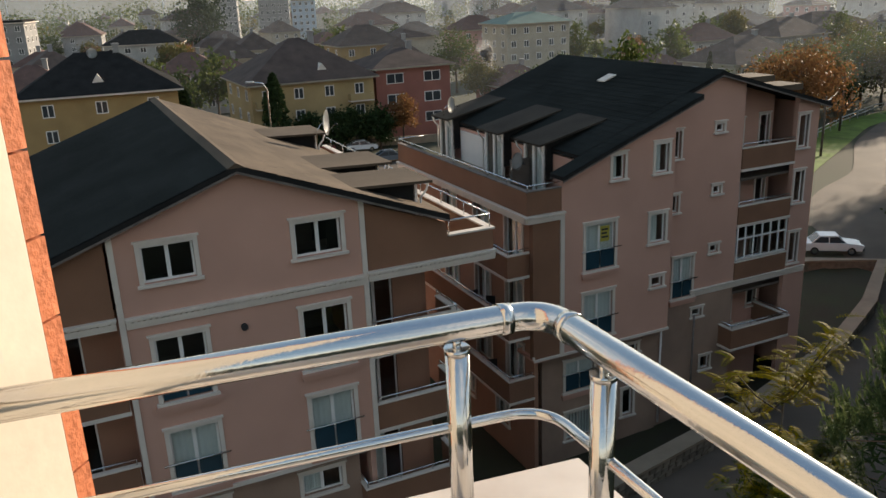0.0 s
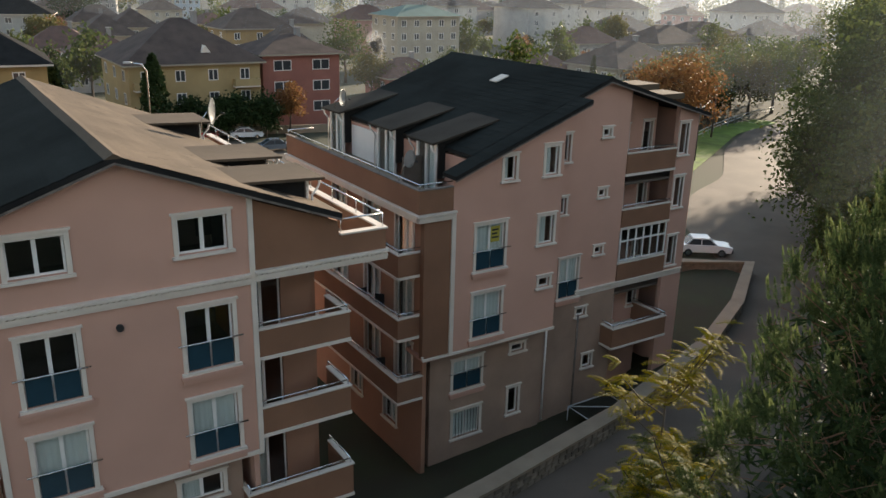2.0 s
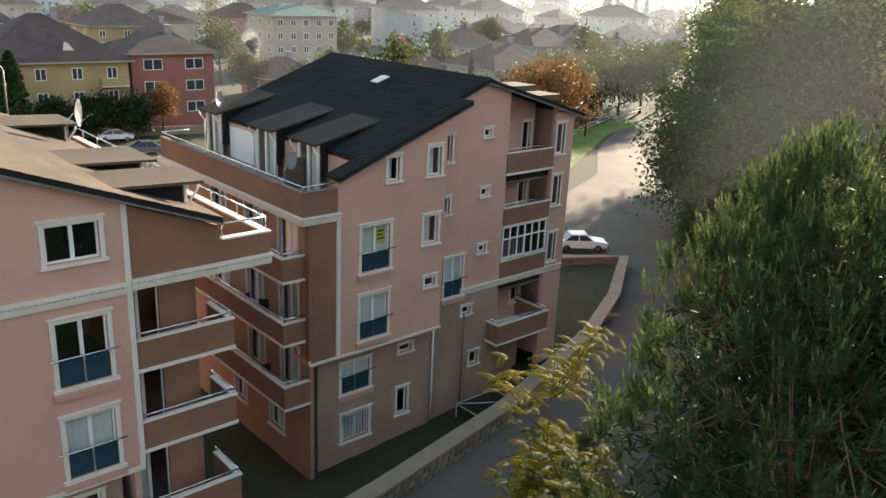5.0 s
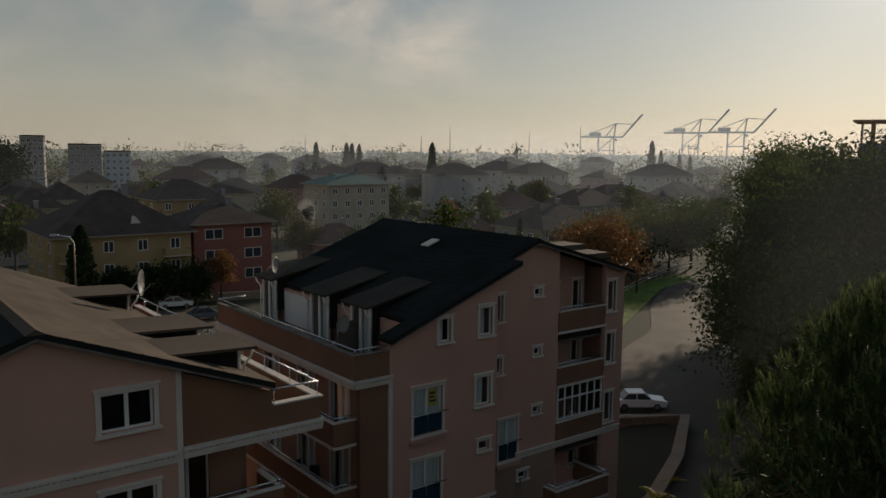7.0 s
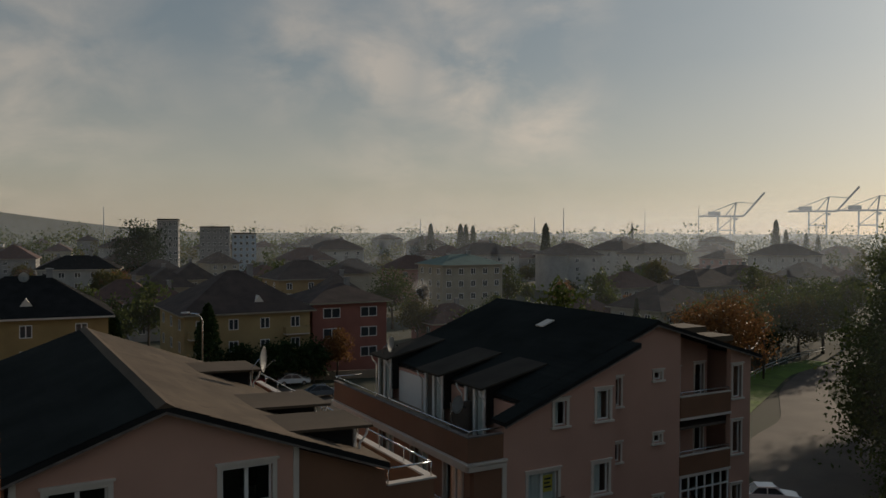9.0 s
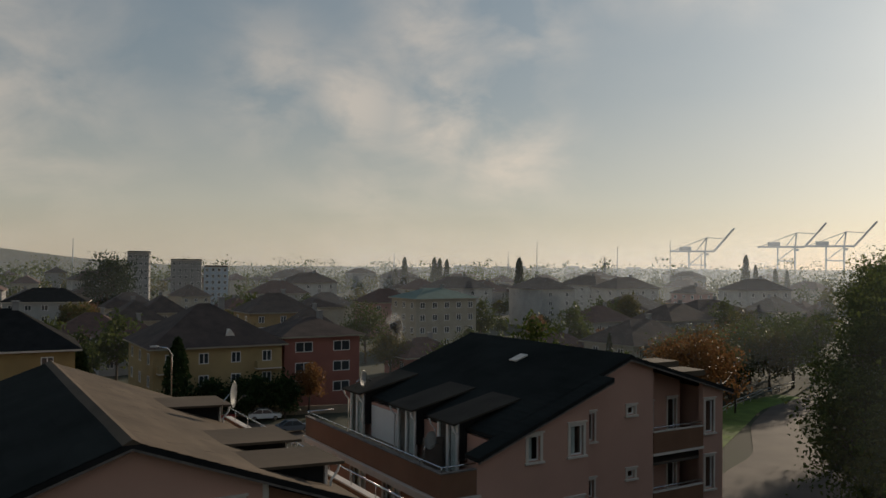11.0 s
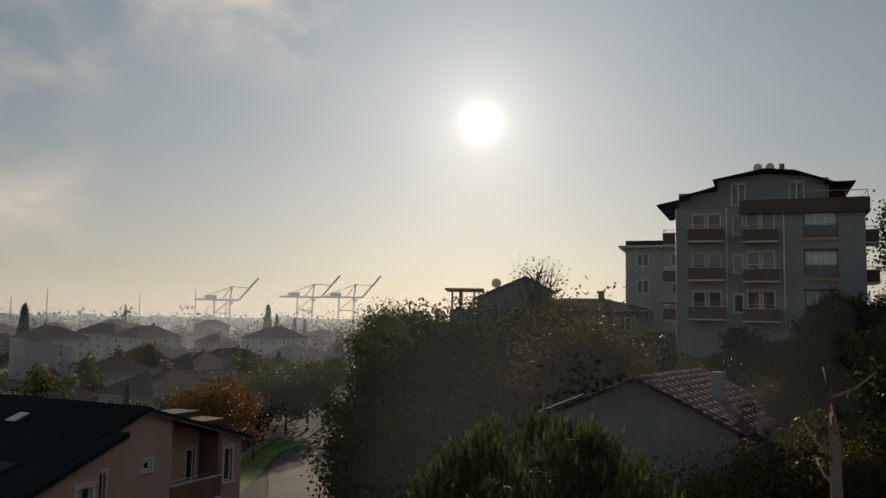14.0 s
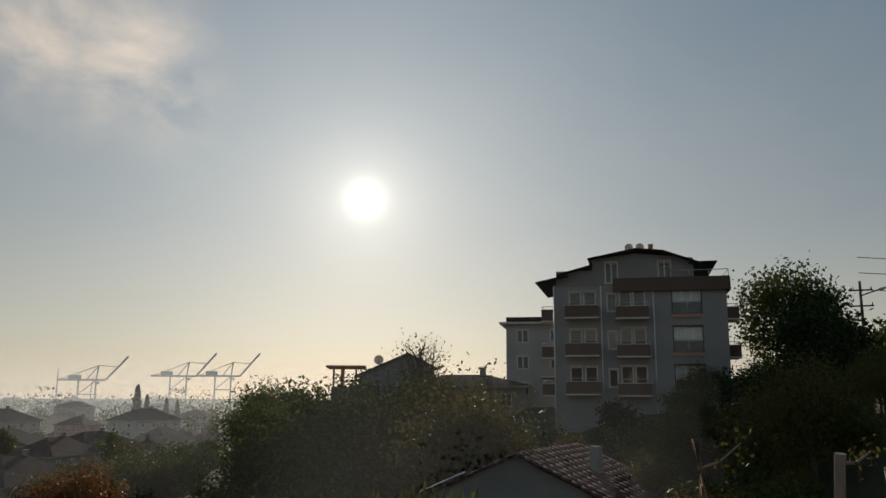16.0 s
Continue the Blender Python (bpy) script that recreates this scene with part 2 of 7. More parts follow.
def tube(bm, pts, r, sides=8, r1=None, mi=0, cap=True):
    """A round bar along points, tapering from r to r1."""
    pts = [Vector(p) for p in pts]
    rings = []
    n = len(pts)
    ref = Vector((0, 0, 1))
    for i, p in enumerate(pts):
        d = (pts[min(i + 1, n - 1)] - pts[max(i - 1, 0)]).normalized()
        side = d.cross(ref)
        if side.length < 0.05:
            side = d.cross(Vector((0, 1, 0)))
        side.normalize()
        up = side.cross(d).normalized()
        rr = r if r1 is None else r + (r1 - r) * i / max(1, n - 1)
        rings.append([bm.verts.new(p + (side * math.cos(a) + up * math.sin(a)) * rr) for a in [2 * math.pi * k / sides for k in range(sides)]])
    for A, B in zip(rings, rings[1:]):
        for k in range(sides):
            f = bm.faces.new((A[k], A[(k + 1) % sides], B[(k + 1) % sides], B[k]))
            f.smooth = sides > 5
            f.material_index = mi
    if cap:
        for ring in (rings[0][::-1], rings[-1]):
            bm.faces.new(ring).material_index = mi


def BM():
    return bmesh.new()


def wall_cells(bm, u0, u1, z0, top, v0, v1, holes, cuts=()):
    """A wall from u0 to u1 that ends under the line top(u), with real openings (u0, u1, z0, z1)."""
    us = sorted({u0, u1, *[h[0] for h in holes], *[h[1] for h in holes], *cuts})
    us = [u for u in us if u0 <= u <= u1]
    zs = sorted({z0, *[h[2] for h in holes], *[h[3] for h in holes]})
    for a, b in zip(us, us[1:]):
        mid, lim = (a + b) / 2, min(top(a), top(b)) - 0.01
        mine = [z for z in zs if z < lim]
        for c, d in zip(mine, mine[1:]):
            if not any(h[0] < mid < h[1] and h[2] < (c + d) / 2 < h[3] for h in holes):
                prism(bm, [(a, c), (b, c), (b, d), (a, d)], v0, v1)
        prism(bm, [(a, mine[-1]), (b, mine[-1]), (b, top(b)), (a, top(a))], v0, v1)
    bmesh.ops.remove_doubles(bm, verts=bm.verts[:], dist=0.0005)
    bm.verts.index_update()
    seen = {}
    for f in bm.faces:
        seen.setdefault(tuple(sorted(v.index for v in f.verts)), []).append(f)
    bmesh.ops.delete(bm, geom=[f for fs in seen.values() if len(fs) > 1 for f in fs], context="FACES")

# ---- windows, balconies, dormers: one function for each kind ----
MESHES = {}


def cached(key, build, *materials):
    """One mesh for all alike parts."""
    if key not in MESHES:
        bm = BM()
        build(bm)
        bmesh.ops.recalc_face_normals(bm, faces=bm.faces[:])
        me = bpy.data.meshes.new(key[0])
        bm.to_mesh(me)
        bm.free()
        for mt in materials:
            me.materials.append(mt)
        MESHES[key] = me
    return MESHES[key]


def ring(bm, w, h, t, y0, y1, x=0.0, z=0.0):
    """A rectangular frame of bar width t."""
    box(bm, x, x + t, y0, y1, z, z + h)
    box(bm, x + w - t, x + w, y0, y1, z, z + h)
    box(bm, x + t, x + w - t, y0, y1, z, z + t)
    box(bm, x + t, x + w - t, y0, y1, z + h - t, z + h)


def window(parent, m, w, h, style="plain", curtain=None, trim=0.13, leaves=2, surround=WHITE, glass=None):
    """A window in a wall whose face is y = 0 and whose outside is -y. w, h: the clear opening."""
    key = (round(w, 2), round(h, 2), trim, leaves)

    def moulding(bm):
        if trim:
            t = trim
            box(bm, -t, 0, -0.05, 0.1, -0.02, h + t)
            box(bm, w, w + t, -0.05, 0.1, -0.02, h + t)
            box(bm, 0, w, -0.05, 0.1, h, h + t)
            box(bm, -t - 0.05, w + t + 0.05, -0.1, 0.02, h + t, h + t + 0.06)
        box(bm, -trim - 0.06, w + trim + 0.06, -0.13, 0.12, -0.1, -0.02)
    win = shared("window", cached(("window", *key, surround.name), moulding, surround), parent, m)

    def frame_bars(bm):
        ring(bm, w, h, 0.06, 0.1, 0.16)
        for i in range(1, leaves):
            x = w * i / leaves
            box(bm, x - 0.055, x + 0.055, 0.095, 0.165, 0.06, h - 0.06)
    shared("window_frame", cached(("window_frame", *key), frame_bars, PVC), win)
    for i in range(leaves):
        a, b = w * i / leaves + (0.06 if i == 0 else 0.055), w * (i + 1) / leaves - (0.06 if i == leaves - 1 else 0.055)
        shared("pane", cached(("pane", round(a, 2), round(b, 2), *key), lambda bm: box(bm, a, b, 0.125, 0.135, 0.06, h - 0.06), glass or GLASS), win)
    if curtain:
        x0, x1 = curtain

        def cloth(bm):
            n = 26
            us = [x0 * w + (x1 - x0) * w * k / n for k in range(n + 1)]
            lo = [(u, 0.19 + 0.018 * math.sin(k * 1.9) + 0.01 * math.sin(k * 0.7)) for k, u in enumerate(us)]
            A, B = [bm.verts.new((u, y, 0.03)) for u, y in lo], [bm.verts.new((u, y, h - 0.02)) for u, y in lo]
            for k in range(n):
                bm.faces.new((A[k], A[k + 1], B[k + 1], B[k])).smooth = True
        shared("curtain", cached(("curtain", x0, x1, *key), cloth, CURTAIN), win)["label"] = "pale net curtain"
    if style == "french":
        shared("guard_panel", cached(("guard_panel", *key), lambda bm: (box(bm, 0.03, w / 2 - 0.03, -0.02, -0.005, 0.04, 0.82), box(bm, w / 2 + 0.03, w - 0.03, -0.02, -0.005, 0.04, 0.82)), BLUEGLASS), win)["label"] = "blue glass guard panel"
        shared("guard_rail", cached(("guard_rail", *key), lambda bm: (tube(bm, [(-trim - 0.14, -0.12, 0.9), (w + trim + 0.14, -0.12, 0.9)], 0.025), tube(bm, [(0.02, 0.0, 0.9), (0.02, -0.12, 0.9)], 0.015), tube(bm, [(w - 0.02, 0.0, 0.9), (w - 0.02, -0.12, 0.9)], 0.015)), METAL), win)["label"] = "thin steel guard rail"
        shared("ledge", cached(("ledge", *key), lambda bm: (box(bm, -trim - 0.1, w + trim + 0.1, -0.16, 0.02, -0.2, -0.1), box(bm, -trim - 0.05, w + trim + 0.05, -0.11, 0.02, -0.36, -0.2)), PINK), win)
    if style == "bars":
        for k in range(1, 9):
            shared("bar", cached(("bar", round(h, 2)), lambda bm: tube(bm, [(0, -0.03, 0.0), (0, -0.03, h)], 0.014, 5), DARKMETAL), win, Matrix.Translation((w * k / 9, 0, 0)))
    return win


DARKMETAL = surf("dark_iron", (0.05, 0.05, 0.05), 0.6, 0.6, var=0.3, bump=0.1)
TILE = surf("terracotta_tile", (0.2, 0.085, 0.06), 0.9, var=0.35, scale=0.6, bump=0.5, fine=14, per_object=0.2)


def cornice(parent, u0, u1, v, z, out=0.16, dentil=True):
    bm = BM()
    box(bm, u0, u1, v - out * 0.45, v + 0.02, z, z + 0.1)
    box(bm, u0, u1, v - out * 0.7, v + 0.02, z + 0.1, z + 0.2)
    box(bm, u0 - 0.02, u1 + 0.02, v - out, v + 0.02, z + 0.26, z + 0.34)
    box(bm, u0, u1, v - out * 0.4, v + 0.02, z + 0.2, z + 0.26)
    if dentil:
        n = int((u1 - u0) / 0.16)
        for k in range(n):
            a = u0 + (u1 - u0) * (k + 0.25) / n
            box(bm, a, a + 0.08, v - out * 0.85, v - out * 0.4, z + 0.2, z + 0.262)
    return part("cornice", bm, WHITE, parent, "white moulded cornice with small dentils")


def side_cornice(parent, u, v0, v1, z, out=0.16):
    bm = BM()
    box(bm, u - out * 0.45, u + 0.02, v0, v1, z, z + 0.1)
    box(bm, u - out * 0.7, u + 0.02, v0, v1, z + 0.1, z + 0.26)
    box(bm, u - out, u + 0.02, v0 - out, v1, z + 0.26, z + 0.34)
    return part("cornice", bm, WHITE, parent)


def balcony(parent, u0, u1, v0, v1, z0, z1, rail=0.14, sides="fl", body_paint=None):
    """A parapet of brown render over a white slab edge, with a steel rail. Front at v0; sides: f front, l left, r right."""
    t = 0.13
    slab = BM()
    box(slab, u0 - 0.03, u1 + 0.03, v0 - 0.03, v1, z0 - 0.12, z0 - 0.002)
    b = part("balcony", slab, WHITE, parent, "balcony with brown rendered parapet")
    for s, body, cap in (("f", (u0, u1, v0, v0 + t), (u0 - 0.04, u1 + 0.04, v0 - 0.04, v0 + t + 0.03)),
                         ("l", (u0, u0 + t, v0 + t, v1), (u0 - 0.04, u0 + t + 0.03, v0 + t + 0.03, v1)),
                         ("r", (u1 - t, u1, v0 + t, v1), (u1 - t - 0.03, u1 + 0.04, v0 + t + 0.03, v1))):
        if s in sides:
            bm = BM()
            box(bm, *body, z0, z1)
            part("parapet", bm, body_paint or BROWN, b)
            bm = BM()
            box(bm, *cap, z1 + 0.001, z1 + 0.05)
            part("coping", bm, WHITE, b)
    bm = BM()
    zr = z1 + rail + 0.08
    path = []
    if "l" in sides:
        path.append((u0 + t / 2, v1, zr))
    path += [(u0 + t / 2, v0 + t / 2, zr), (u1 - t / 2, v0 + t / 2, zr)] if "f" in sides else [(u0 + t / 2, v0, zr)]
    if "r" in sides:
        path.append((u1 - t / 2, v1, zr))
    for a, c in zip(path, path[1:]):
        tube(bm, [a, c], 0.028)
        d = (Vector(c) - Vector(a))
        n = max(1, int(d.length / 1.2))
        for k in range(n + 1):
            p = Vector(a) + d * (k / n)
            tube(bm, [(p.x, p.y, z1 + 0.04), (p.x, p.y, zr)], 0.016, 6)
    part("rail", bm, METAL, b, "steel hand rail")
    return b


def pilaster(parent, u, v, z0, z1, w=0.16):
    bm = BM()
    box(bm, u - w / 2, u + w / 2, v - 0.06, v + 0.02, z0, z1)
    return part("pilaster", bm, WHITE, parent)


def roof_slab(parent, pts, v0, v1, thick=0.16, name="roof", label="dark bitumen shingle roof slope", felt=None):
    """A roof slope: from (u, z) to (u, z), carried from v0 to v1, with courses and a ragged edge."""
    (u0, z0), (u1, z1) = pts
    bm = BM()
    prism(bm, [(u0, z0), (u1, z1), (u1, z1 - thick), (u0, z0 - thick)], v0, v1)
    d = Vector((u1 - u0, 0, z1 - z0))
    n = Vector((-d.z, 0, d.x)).normalized()
    if n.z < 0:
        n = -n
    r = part(name, bm, SHINGLE, parent, label)
    # shingle courses, laid as lapped strips with small jogs
    bm = BM()
    L = d.length
    rows = int(L / 0.4)
    rnd = random.Random(int(u0 * 10) + int(v0))
    for k in range(rows):
        a, b = Vector((u0, 0, z0)) + d * (k / rows), Vector((u0, 0, z0)) + d * ((k + 1.06) / rows)
        lo = n * (0.012 if d.z < 0 else 0.026)
        hi = n * (0.026 if d.z < 0 else 0.012)
        v = v0 + 0.01
        while v < v1 - 0.05:
            w = min(rnd.uniform(0.9, 2.2), v1 - 0.01 - v)
            e = n * rnd.uniform(0, 0.006)
            p = [a + lo + e, b + hi + e]
            vs = [bm.verts.new((p[0].x, v, p[0].z)), bm.verts.new((p[1].x, v, p[1].z)), bm.verts.new((p[1].x, v + w - 0.012, p[1].z)), bm.verts.new((p[0].x, v + w - 0.012, p[0].z))]
            bm.faces.new(vs)
            v += w
    part("shingles", bm, felt or SHINGLE_I, r)
    for v in (v0, v1 - 0.04):
        bm = BM()
        prism(bm, [(u0, z0 - thick), (u1, z1 - thick), (u1, z1 - thick - 0.07), (u0, z0 - thick - 0.07)], v, v + 0.04)
        part("bargeboard", bm, EAVE, r)
    return r


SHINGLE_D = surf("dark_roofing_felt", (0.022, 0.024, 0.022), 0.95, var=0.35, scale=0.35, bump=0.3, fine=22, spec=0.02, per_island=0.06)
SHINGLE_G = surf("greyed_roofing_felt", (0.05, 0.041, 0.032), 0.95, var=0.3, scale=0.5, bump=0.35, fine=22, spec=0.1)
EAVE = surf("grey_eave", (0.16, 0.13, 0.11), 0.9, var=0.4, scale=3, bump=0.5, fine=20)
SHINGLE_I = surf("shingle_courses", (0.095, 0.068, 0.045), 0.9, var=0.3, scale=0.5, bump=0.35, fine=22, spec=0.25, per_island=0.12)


def dormer(parent, u_face, v0, v1, z0, z1, u_back, facing=-1, pitch=0.23, felt=None):
    """A dormer with a flat felted top, a white double door and dark cheeks. facing -1: its door looks to -u."""
    bm = BM()
    zb = z1
    o = 0.45 * facing
    prism(bm, [(v0 - 0.35, 0), (v1 + 0.2, 0), (v1 + 0.2, 0.09), (v0 - 0.35, 0.09)], 0, 1, "x")
    bmesh.ops.transform(bm, matrix=Matrix(((u_back - u_face - o, 0, 0, u_face + o), (0, 1, 0, 0), (pitch * abs(u_back - u_face - o), 0, 1, zb), (0, 0, 0, 1))), verts=bm.verts[:])
    d = part("dormer", bm, felt or SHINGLE_I, parent, "flat-topped dormer")
    bm = BM()
    for v in (v0, v1 - 0.1):
        up = pitch * abs(u_back - u_face)
        prism(bm, [(u_face, z0 + 0.6), (u_back, z0 + 0.6), (u_back, z1 + up), (u_face, z1)], v, v + 0.1)
    part("cheek", bm, SHINGLE, d, "dark felted cheek")
    bm = BM()
    t = 0.15
    box(bm, u_face - 0.05, u_face + 0.05, v0, v0 + t, z0, z1)
    box(bm, u_face - 0.05, u_face + 0.05, v1 - t, v1, z0, z1)
    box(bm, u_face - 0.05, u_face + 0.05, v0 + t, v1 - t, z1 - 0.12, z1)
    mid = (v0 + v1) / 2
    box(bm, u_face - 0.05, u_face + 0.05, mid - 0.09, mid + 0.09, z0, z1 - 0.12)
    part("door_frame", bm, PVC, d, "white plastic balcony door frame")
    for a, b in ((v0 + t, mid - 0.09), (mid + 0.09, v1 - t)):
        bm = BM()
        box(bm, u_face - 0.01, u_face + 0.01, a, b, z0 + 0.1, z1 - 0.12)
        part("pane", bm, GLASS, d)
    # dark sheet close behind the panes stands in for the dim room
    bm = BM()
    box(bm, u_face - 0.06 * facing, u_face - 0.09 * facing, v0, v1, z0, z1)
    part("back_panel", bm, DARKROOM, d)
    bm = BM()
    box(bm, u_face - 0.03 * facing, u_face - 0.05 * facing, v0 + t, mid - 0.2, z0 + 0.1, z1 - 0.12)
    part("curtain", bm, CURTAIN, d)
    for v in (v0 - 0.12, v1 + 0.12):
        bm = BM()
        uo = u_face + 0.1 * facing
        tube(bm, [(uo + 0.3 * facing, v, z1 + 0.02), (uo + 0.22 * facing, v, z1 - 0.25), (uo, v, z1 - 0.5), (uo, v, z0)], 0.04)
        part("downpipe", bm, PVC, d, "white plastic downpipe")
    return d


def satellite_dish(m, r=0.42, stand=0.7):
    """A dish on a bent mast."""
    root = thing("satellite_dish", m, "grey metal satellite dish on a bent mast", "satellite dish", "roof dishes")
    bm = BM()
    rings = []
    for i in range(5):
        a = i / 4
        rings.append([bm.verts.new((r * a * math.cos(k * math.pi / 8), -0.25 * r * a * a, stand + r * a * math.sin(k * math.pi / 8))) for k in range(16)] if i else [bm.verts.new((0, 0, stand))])
    for k in range(16):
        bm.faces.new((rings[0][0], rings[1][k], rings[1][(k + 1) % 16]))
    for A, B in zip(rings[1:], rings[2:]):
        for k in range(16):
            bm.faces.new((A[k], B[k], B[(k + 1) % 16], A[(k + 1) % 16])).smooth = True
    bmesh.ops.solidify(bm, geom=bm.faces[:], thickness=0.012)
    part("dish", bm, DISH, root)
    bm = BM()
    tube(bm, [(0, 0.35, 0), (0, 0.33, stand * 0.6), (0, 0.06, stand)], 0.022, 6)
    part("mast", bm, METAL, root)
    bm = BM()
    tube(bm, [(0, -0.02, stand - r * 0.95), (0, -0.5 * r - 0.25, stand - 0.06)], 0.012, 5)
    part("arm", bm, METAL, root)
    bm = BM()
    tube(bm, [(0, -0.5 * r - 0.2, stand - 0.05), (0, -0.5 * r - 0.34, stand - 0.08)], 0.035, 8)
    part("receiver", bm, DARKMETAL, root)
    return root


DISH = surf("grey_dish", (0.45, 0.45, 0.44), 0.5, 0.2, var=0.12, bump=0.05)


def settle(root, offset):
    """Shift a building's direct parts so that its root stands at its base."""
    for ob in root.children:
        ob.matrix_basis = Matrix.Translation(-Vector(offset)) @ ob.matrix_basis


def put(u, v, z, turn=0):
    return Matrix.Translation((u, v, z)) @ pose(0, 0, 0, 0, 0, turn)


# ---- the gabled house nearest to the balcony ----


def near_house():
    off = (4.4, 22.6, 1.0)
    b = thing("apartment_building", TURN @ Matrix.Translation(off), "pink rendered apartment building with gabled roof and brown balconies", "building")
    V = 22.6

    def top(u):
        return 15.12 - 0.37 * abs(u - 4.4)
    wins = []
    for u in (1.6, 5.92):
        wins += [(u, 12.27, 1.42, 1.06, "plain", None), (u, 8.62, 1.42, 1.94, "french", None), (u, 5.68, 1.42, 1.92, "french", (0, 1) if u < 3 else (0.0, 0.95))]
    bm = BM()
    wall_cells(bm, 0.85, 8.03, 5.38, top, V, V + 0.25, [(u, u + w, z, z + h) for u, z, w, h, s, c in wins], cuts=(4.4,))
    part("wall", bm, PINK, b, "pink rendered gable wall")
    for u, z, w, h, s, c in wins:
        window(b, put(u, V, z), w, h, s, c)
    lows = [(1.73, 3.88, 1.35, 0.78), (5.5, 3.88, 1.35, 0.78), (1.7, 0.95, 1.3, 1.1), (5.7, 0.95, 1.3, 1.1)]
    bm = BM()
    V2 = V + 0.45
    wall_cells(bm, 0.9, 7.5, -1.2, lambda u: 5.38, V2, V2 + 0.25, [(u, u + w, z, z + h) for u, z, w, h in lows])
    part("wall", bm, LOWPINK, b, "darker lower wall with uneven tone")
    for u, z, w, h in lows:
        window(b, put(u, V2, z), w, h, "plain", None if u < 3 else (0.0, 0.55))
    bm = BM()
    box(bm, 0.85, 8.03, V - 0.01, V2 + 0.2, 5.28, 5.379)
    part("soffit", bm, PINK, b)
    bm = BM()
    box(bm, 0.8, 8.08, V - 0.07, V + 0.03, 5.23, 5.37)
    part("trim", bm, WHITE, b)
    cornice(b, 0.95, 7.95, V, 11.05)
    pilaster(b, 0.85, V, 5.3, 13.72)
    pilaster(b, 8.03, V, 5.3, 13.72)
    # brown wings with balconies on either side
    for s in (1, -1):
        def q(u):
            return 4.4 + s * (u - 4.4)
        bm = BM()
        prism(bm, [(q(8.11), 11.42), (q(12.57), 11.42), (q(12.57), 12.12), (q(10.9), 12.12), (q(10.85), 12.62), (q(8.11), 13.62)], V + 0.01, V + 0.2)
        part("wall", bm, BROWN, b, "brown rendered wing wall")
        a, c = sorted((q(8.1), q(12.6)))
        cornice(b, a, c, V + 0.01, 11.1)
        bm = BM()
        a, c = sorted((q(12.57), q(12.42)))
        box(bm, a, c, V + 0.2, 41, 11.28, 12.12)
        part("parapet", bm, BROWN, b)
        bm = BM()
        a, c = sorted((q(12.63), q(12.36)))
        box(bm, a, c, V - 0.04, 41, 12.125, 12.18)
        a, c = sorted((q(12.36), q(10.95)))
        box(bm, a, c, V - 0.04, V + 0.24, 12.125, 12.18)
        part("coping", bm, WHITE, b)
        bm = BM()
        for zz in (12.62,):
            tube(bm, [(q(11.0), V + 0.1, zz), (q(12.5), V + 0.1, zz)], 0.028)
            tube(bm, [(q(12.5), V + 0.1, zz), (q(12.5), 41, zz)], 0.028)
        for k in range(10):
            tube(bm, [(q(12.5), V + 0.1 + k * 1.9, 12.17), (q(12.5), V + 0.1 + k * 1.9, 12.64)], 0.022, 6)
        tube(bm, [(q(11.0), V + 0.1, 12.17), (q(11.0), V + 0.1, 12.64)], 0.022, 6)
        part("rail", bm, METAL, b, "white steel terrace rail")
        bm = BM()
        a, c = sorted((q(8.1), q(12.5)))
        box(bm, a, c, V + 0.05, 41, 11.1, 11.27)
        part("terrace_floor", bm, CONCRETE, b)
        bm = BM()
        a, c = sorted((q(9.6), q(9.8)))
        box(bm, a, c, V + 0.3, 41, 11.27, 13.0)
        part("wall", bm, ORANGE_BROWN, b)
        # side wall and recessed back of the balconies
        bm = BM()
        a, c = sorted((q(10.85), q(10.6)))
        box(bm, a, c, V + 1.9, 41, -2.2, 11.1)
        part("wall", bm, ORANGE_BROWN, b)
        bm = BM()
        a, c = sorted((q(8.03), q(10.6)))
        doors = [(a + 0.15, a + 1.5, z, z + 2.1) for z in (8.4, 5.65, 2.6)]
        wall_cells(bm, a, c, -2.2, lambda u: 11.1, V + 1.7, V + 1.9, doors)
        part("wall", bm, ORANGE_BROWN, b)
        for d in doors:
            window(b, put(d[0], V + 1.7, d[2]), 1.35, 2.1, "plain", (0, 0.5), trim=0)
        bm = BM()
        a, c = sorted((q(8.03), q(7.85)))
        box(bm, a, c, V + 0.26, V + 1.7, -2.2, 11.27)
        part("wall", bm, PINK, b)
        a, c = sorted((q(8.12), q(11.24)))
        for z0, z1 in ((8.55, 9.45), (5.83, 6.75)):
            balcony(b, a, c, V + 0.02, V + 1.69, z0, z1, sides="fr" if s > 0 else "fl")
        a, c = sorted((q(7.5), q(11.24)))
        balcony(b, a, c, V - 0.1, V + 1.69, 2.65, 3.78, sides="flr")
    # body: back, party floors, unseen rooms coloured dark to look unlit
    bm = BM()
    box(bm, -2.0, 10.6, 40.7, 41, -2.2, 12.6)
    part("wall", bm, PINK, b)
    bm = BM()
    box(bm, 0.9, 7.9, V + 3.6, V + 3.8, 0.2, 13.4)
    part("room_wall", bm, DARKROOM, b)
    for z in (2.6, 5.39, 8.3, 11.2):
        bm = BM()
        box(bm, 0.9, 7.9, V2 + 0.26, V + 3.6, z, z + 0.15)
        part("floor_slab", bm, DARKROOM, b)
    # roof, ridge along v; sun and shade of the slopes painted as two felts
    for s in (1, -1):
        roof_slab(b, [(4.4, 15.32), (4.4 + s * 6.45, 15.32 - 0.37 * 6.45)], V - 0.35, 41.2, felt=SHINGLE_I if s > 0 else SHINGLE_D, label="tan felt roof slope, coloured lighter for the sun" if s > 0 else "black felt roof slope, coloured darker for shade")
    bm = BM()
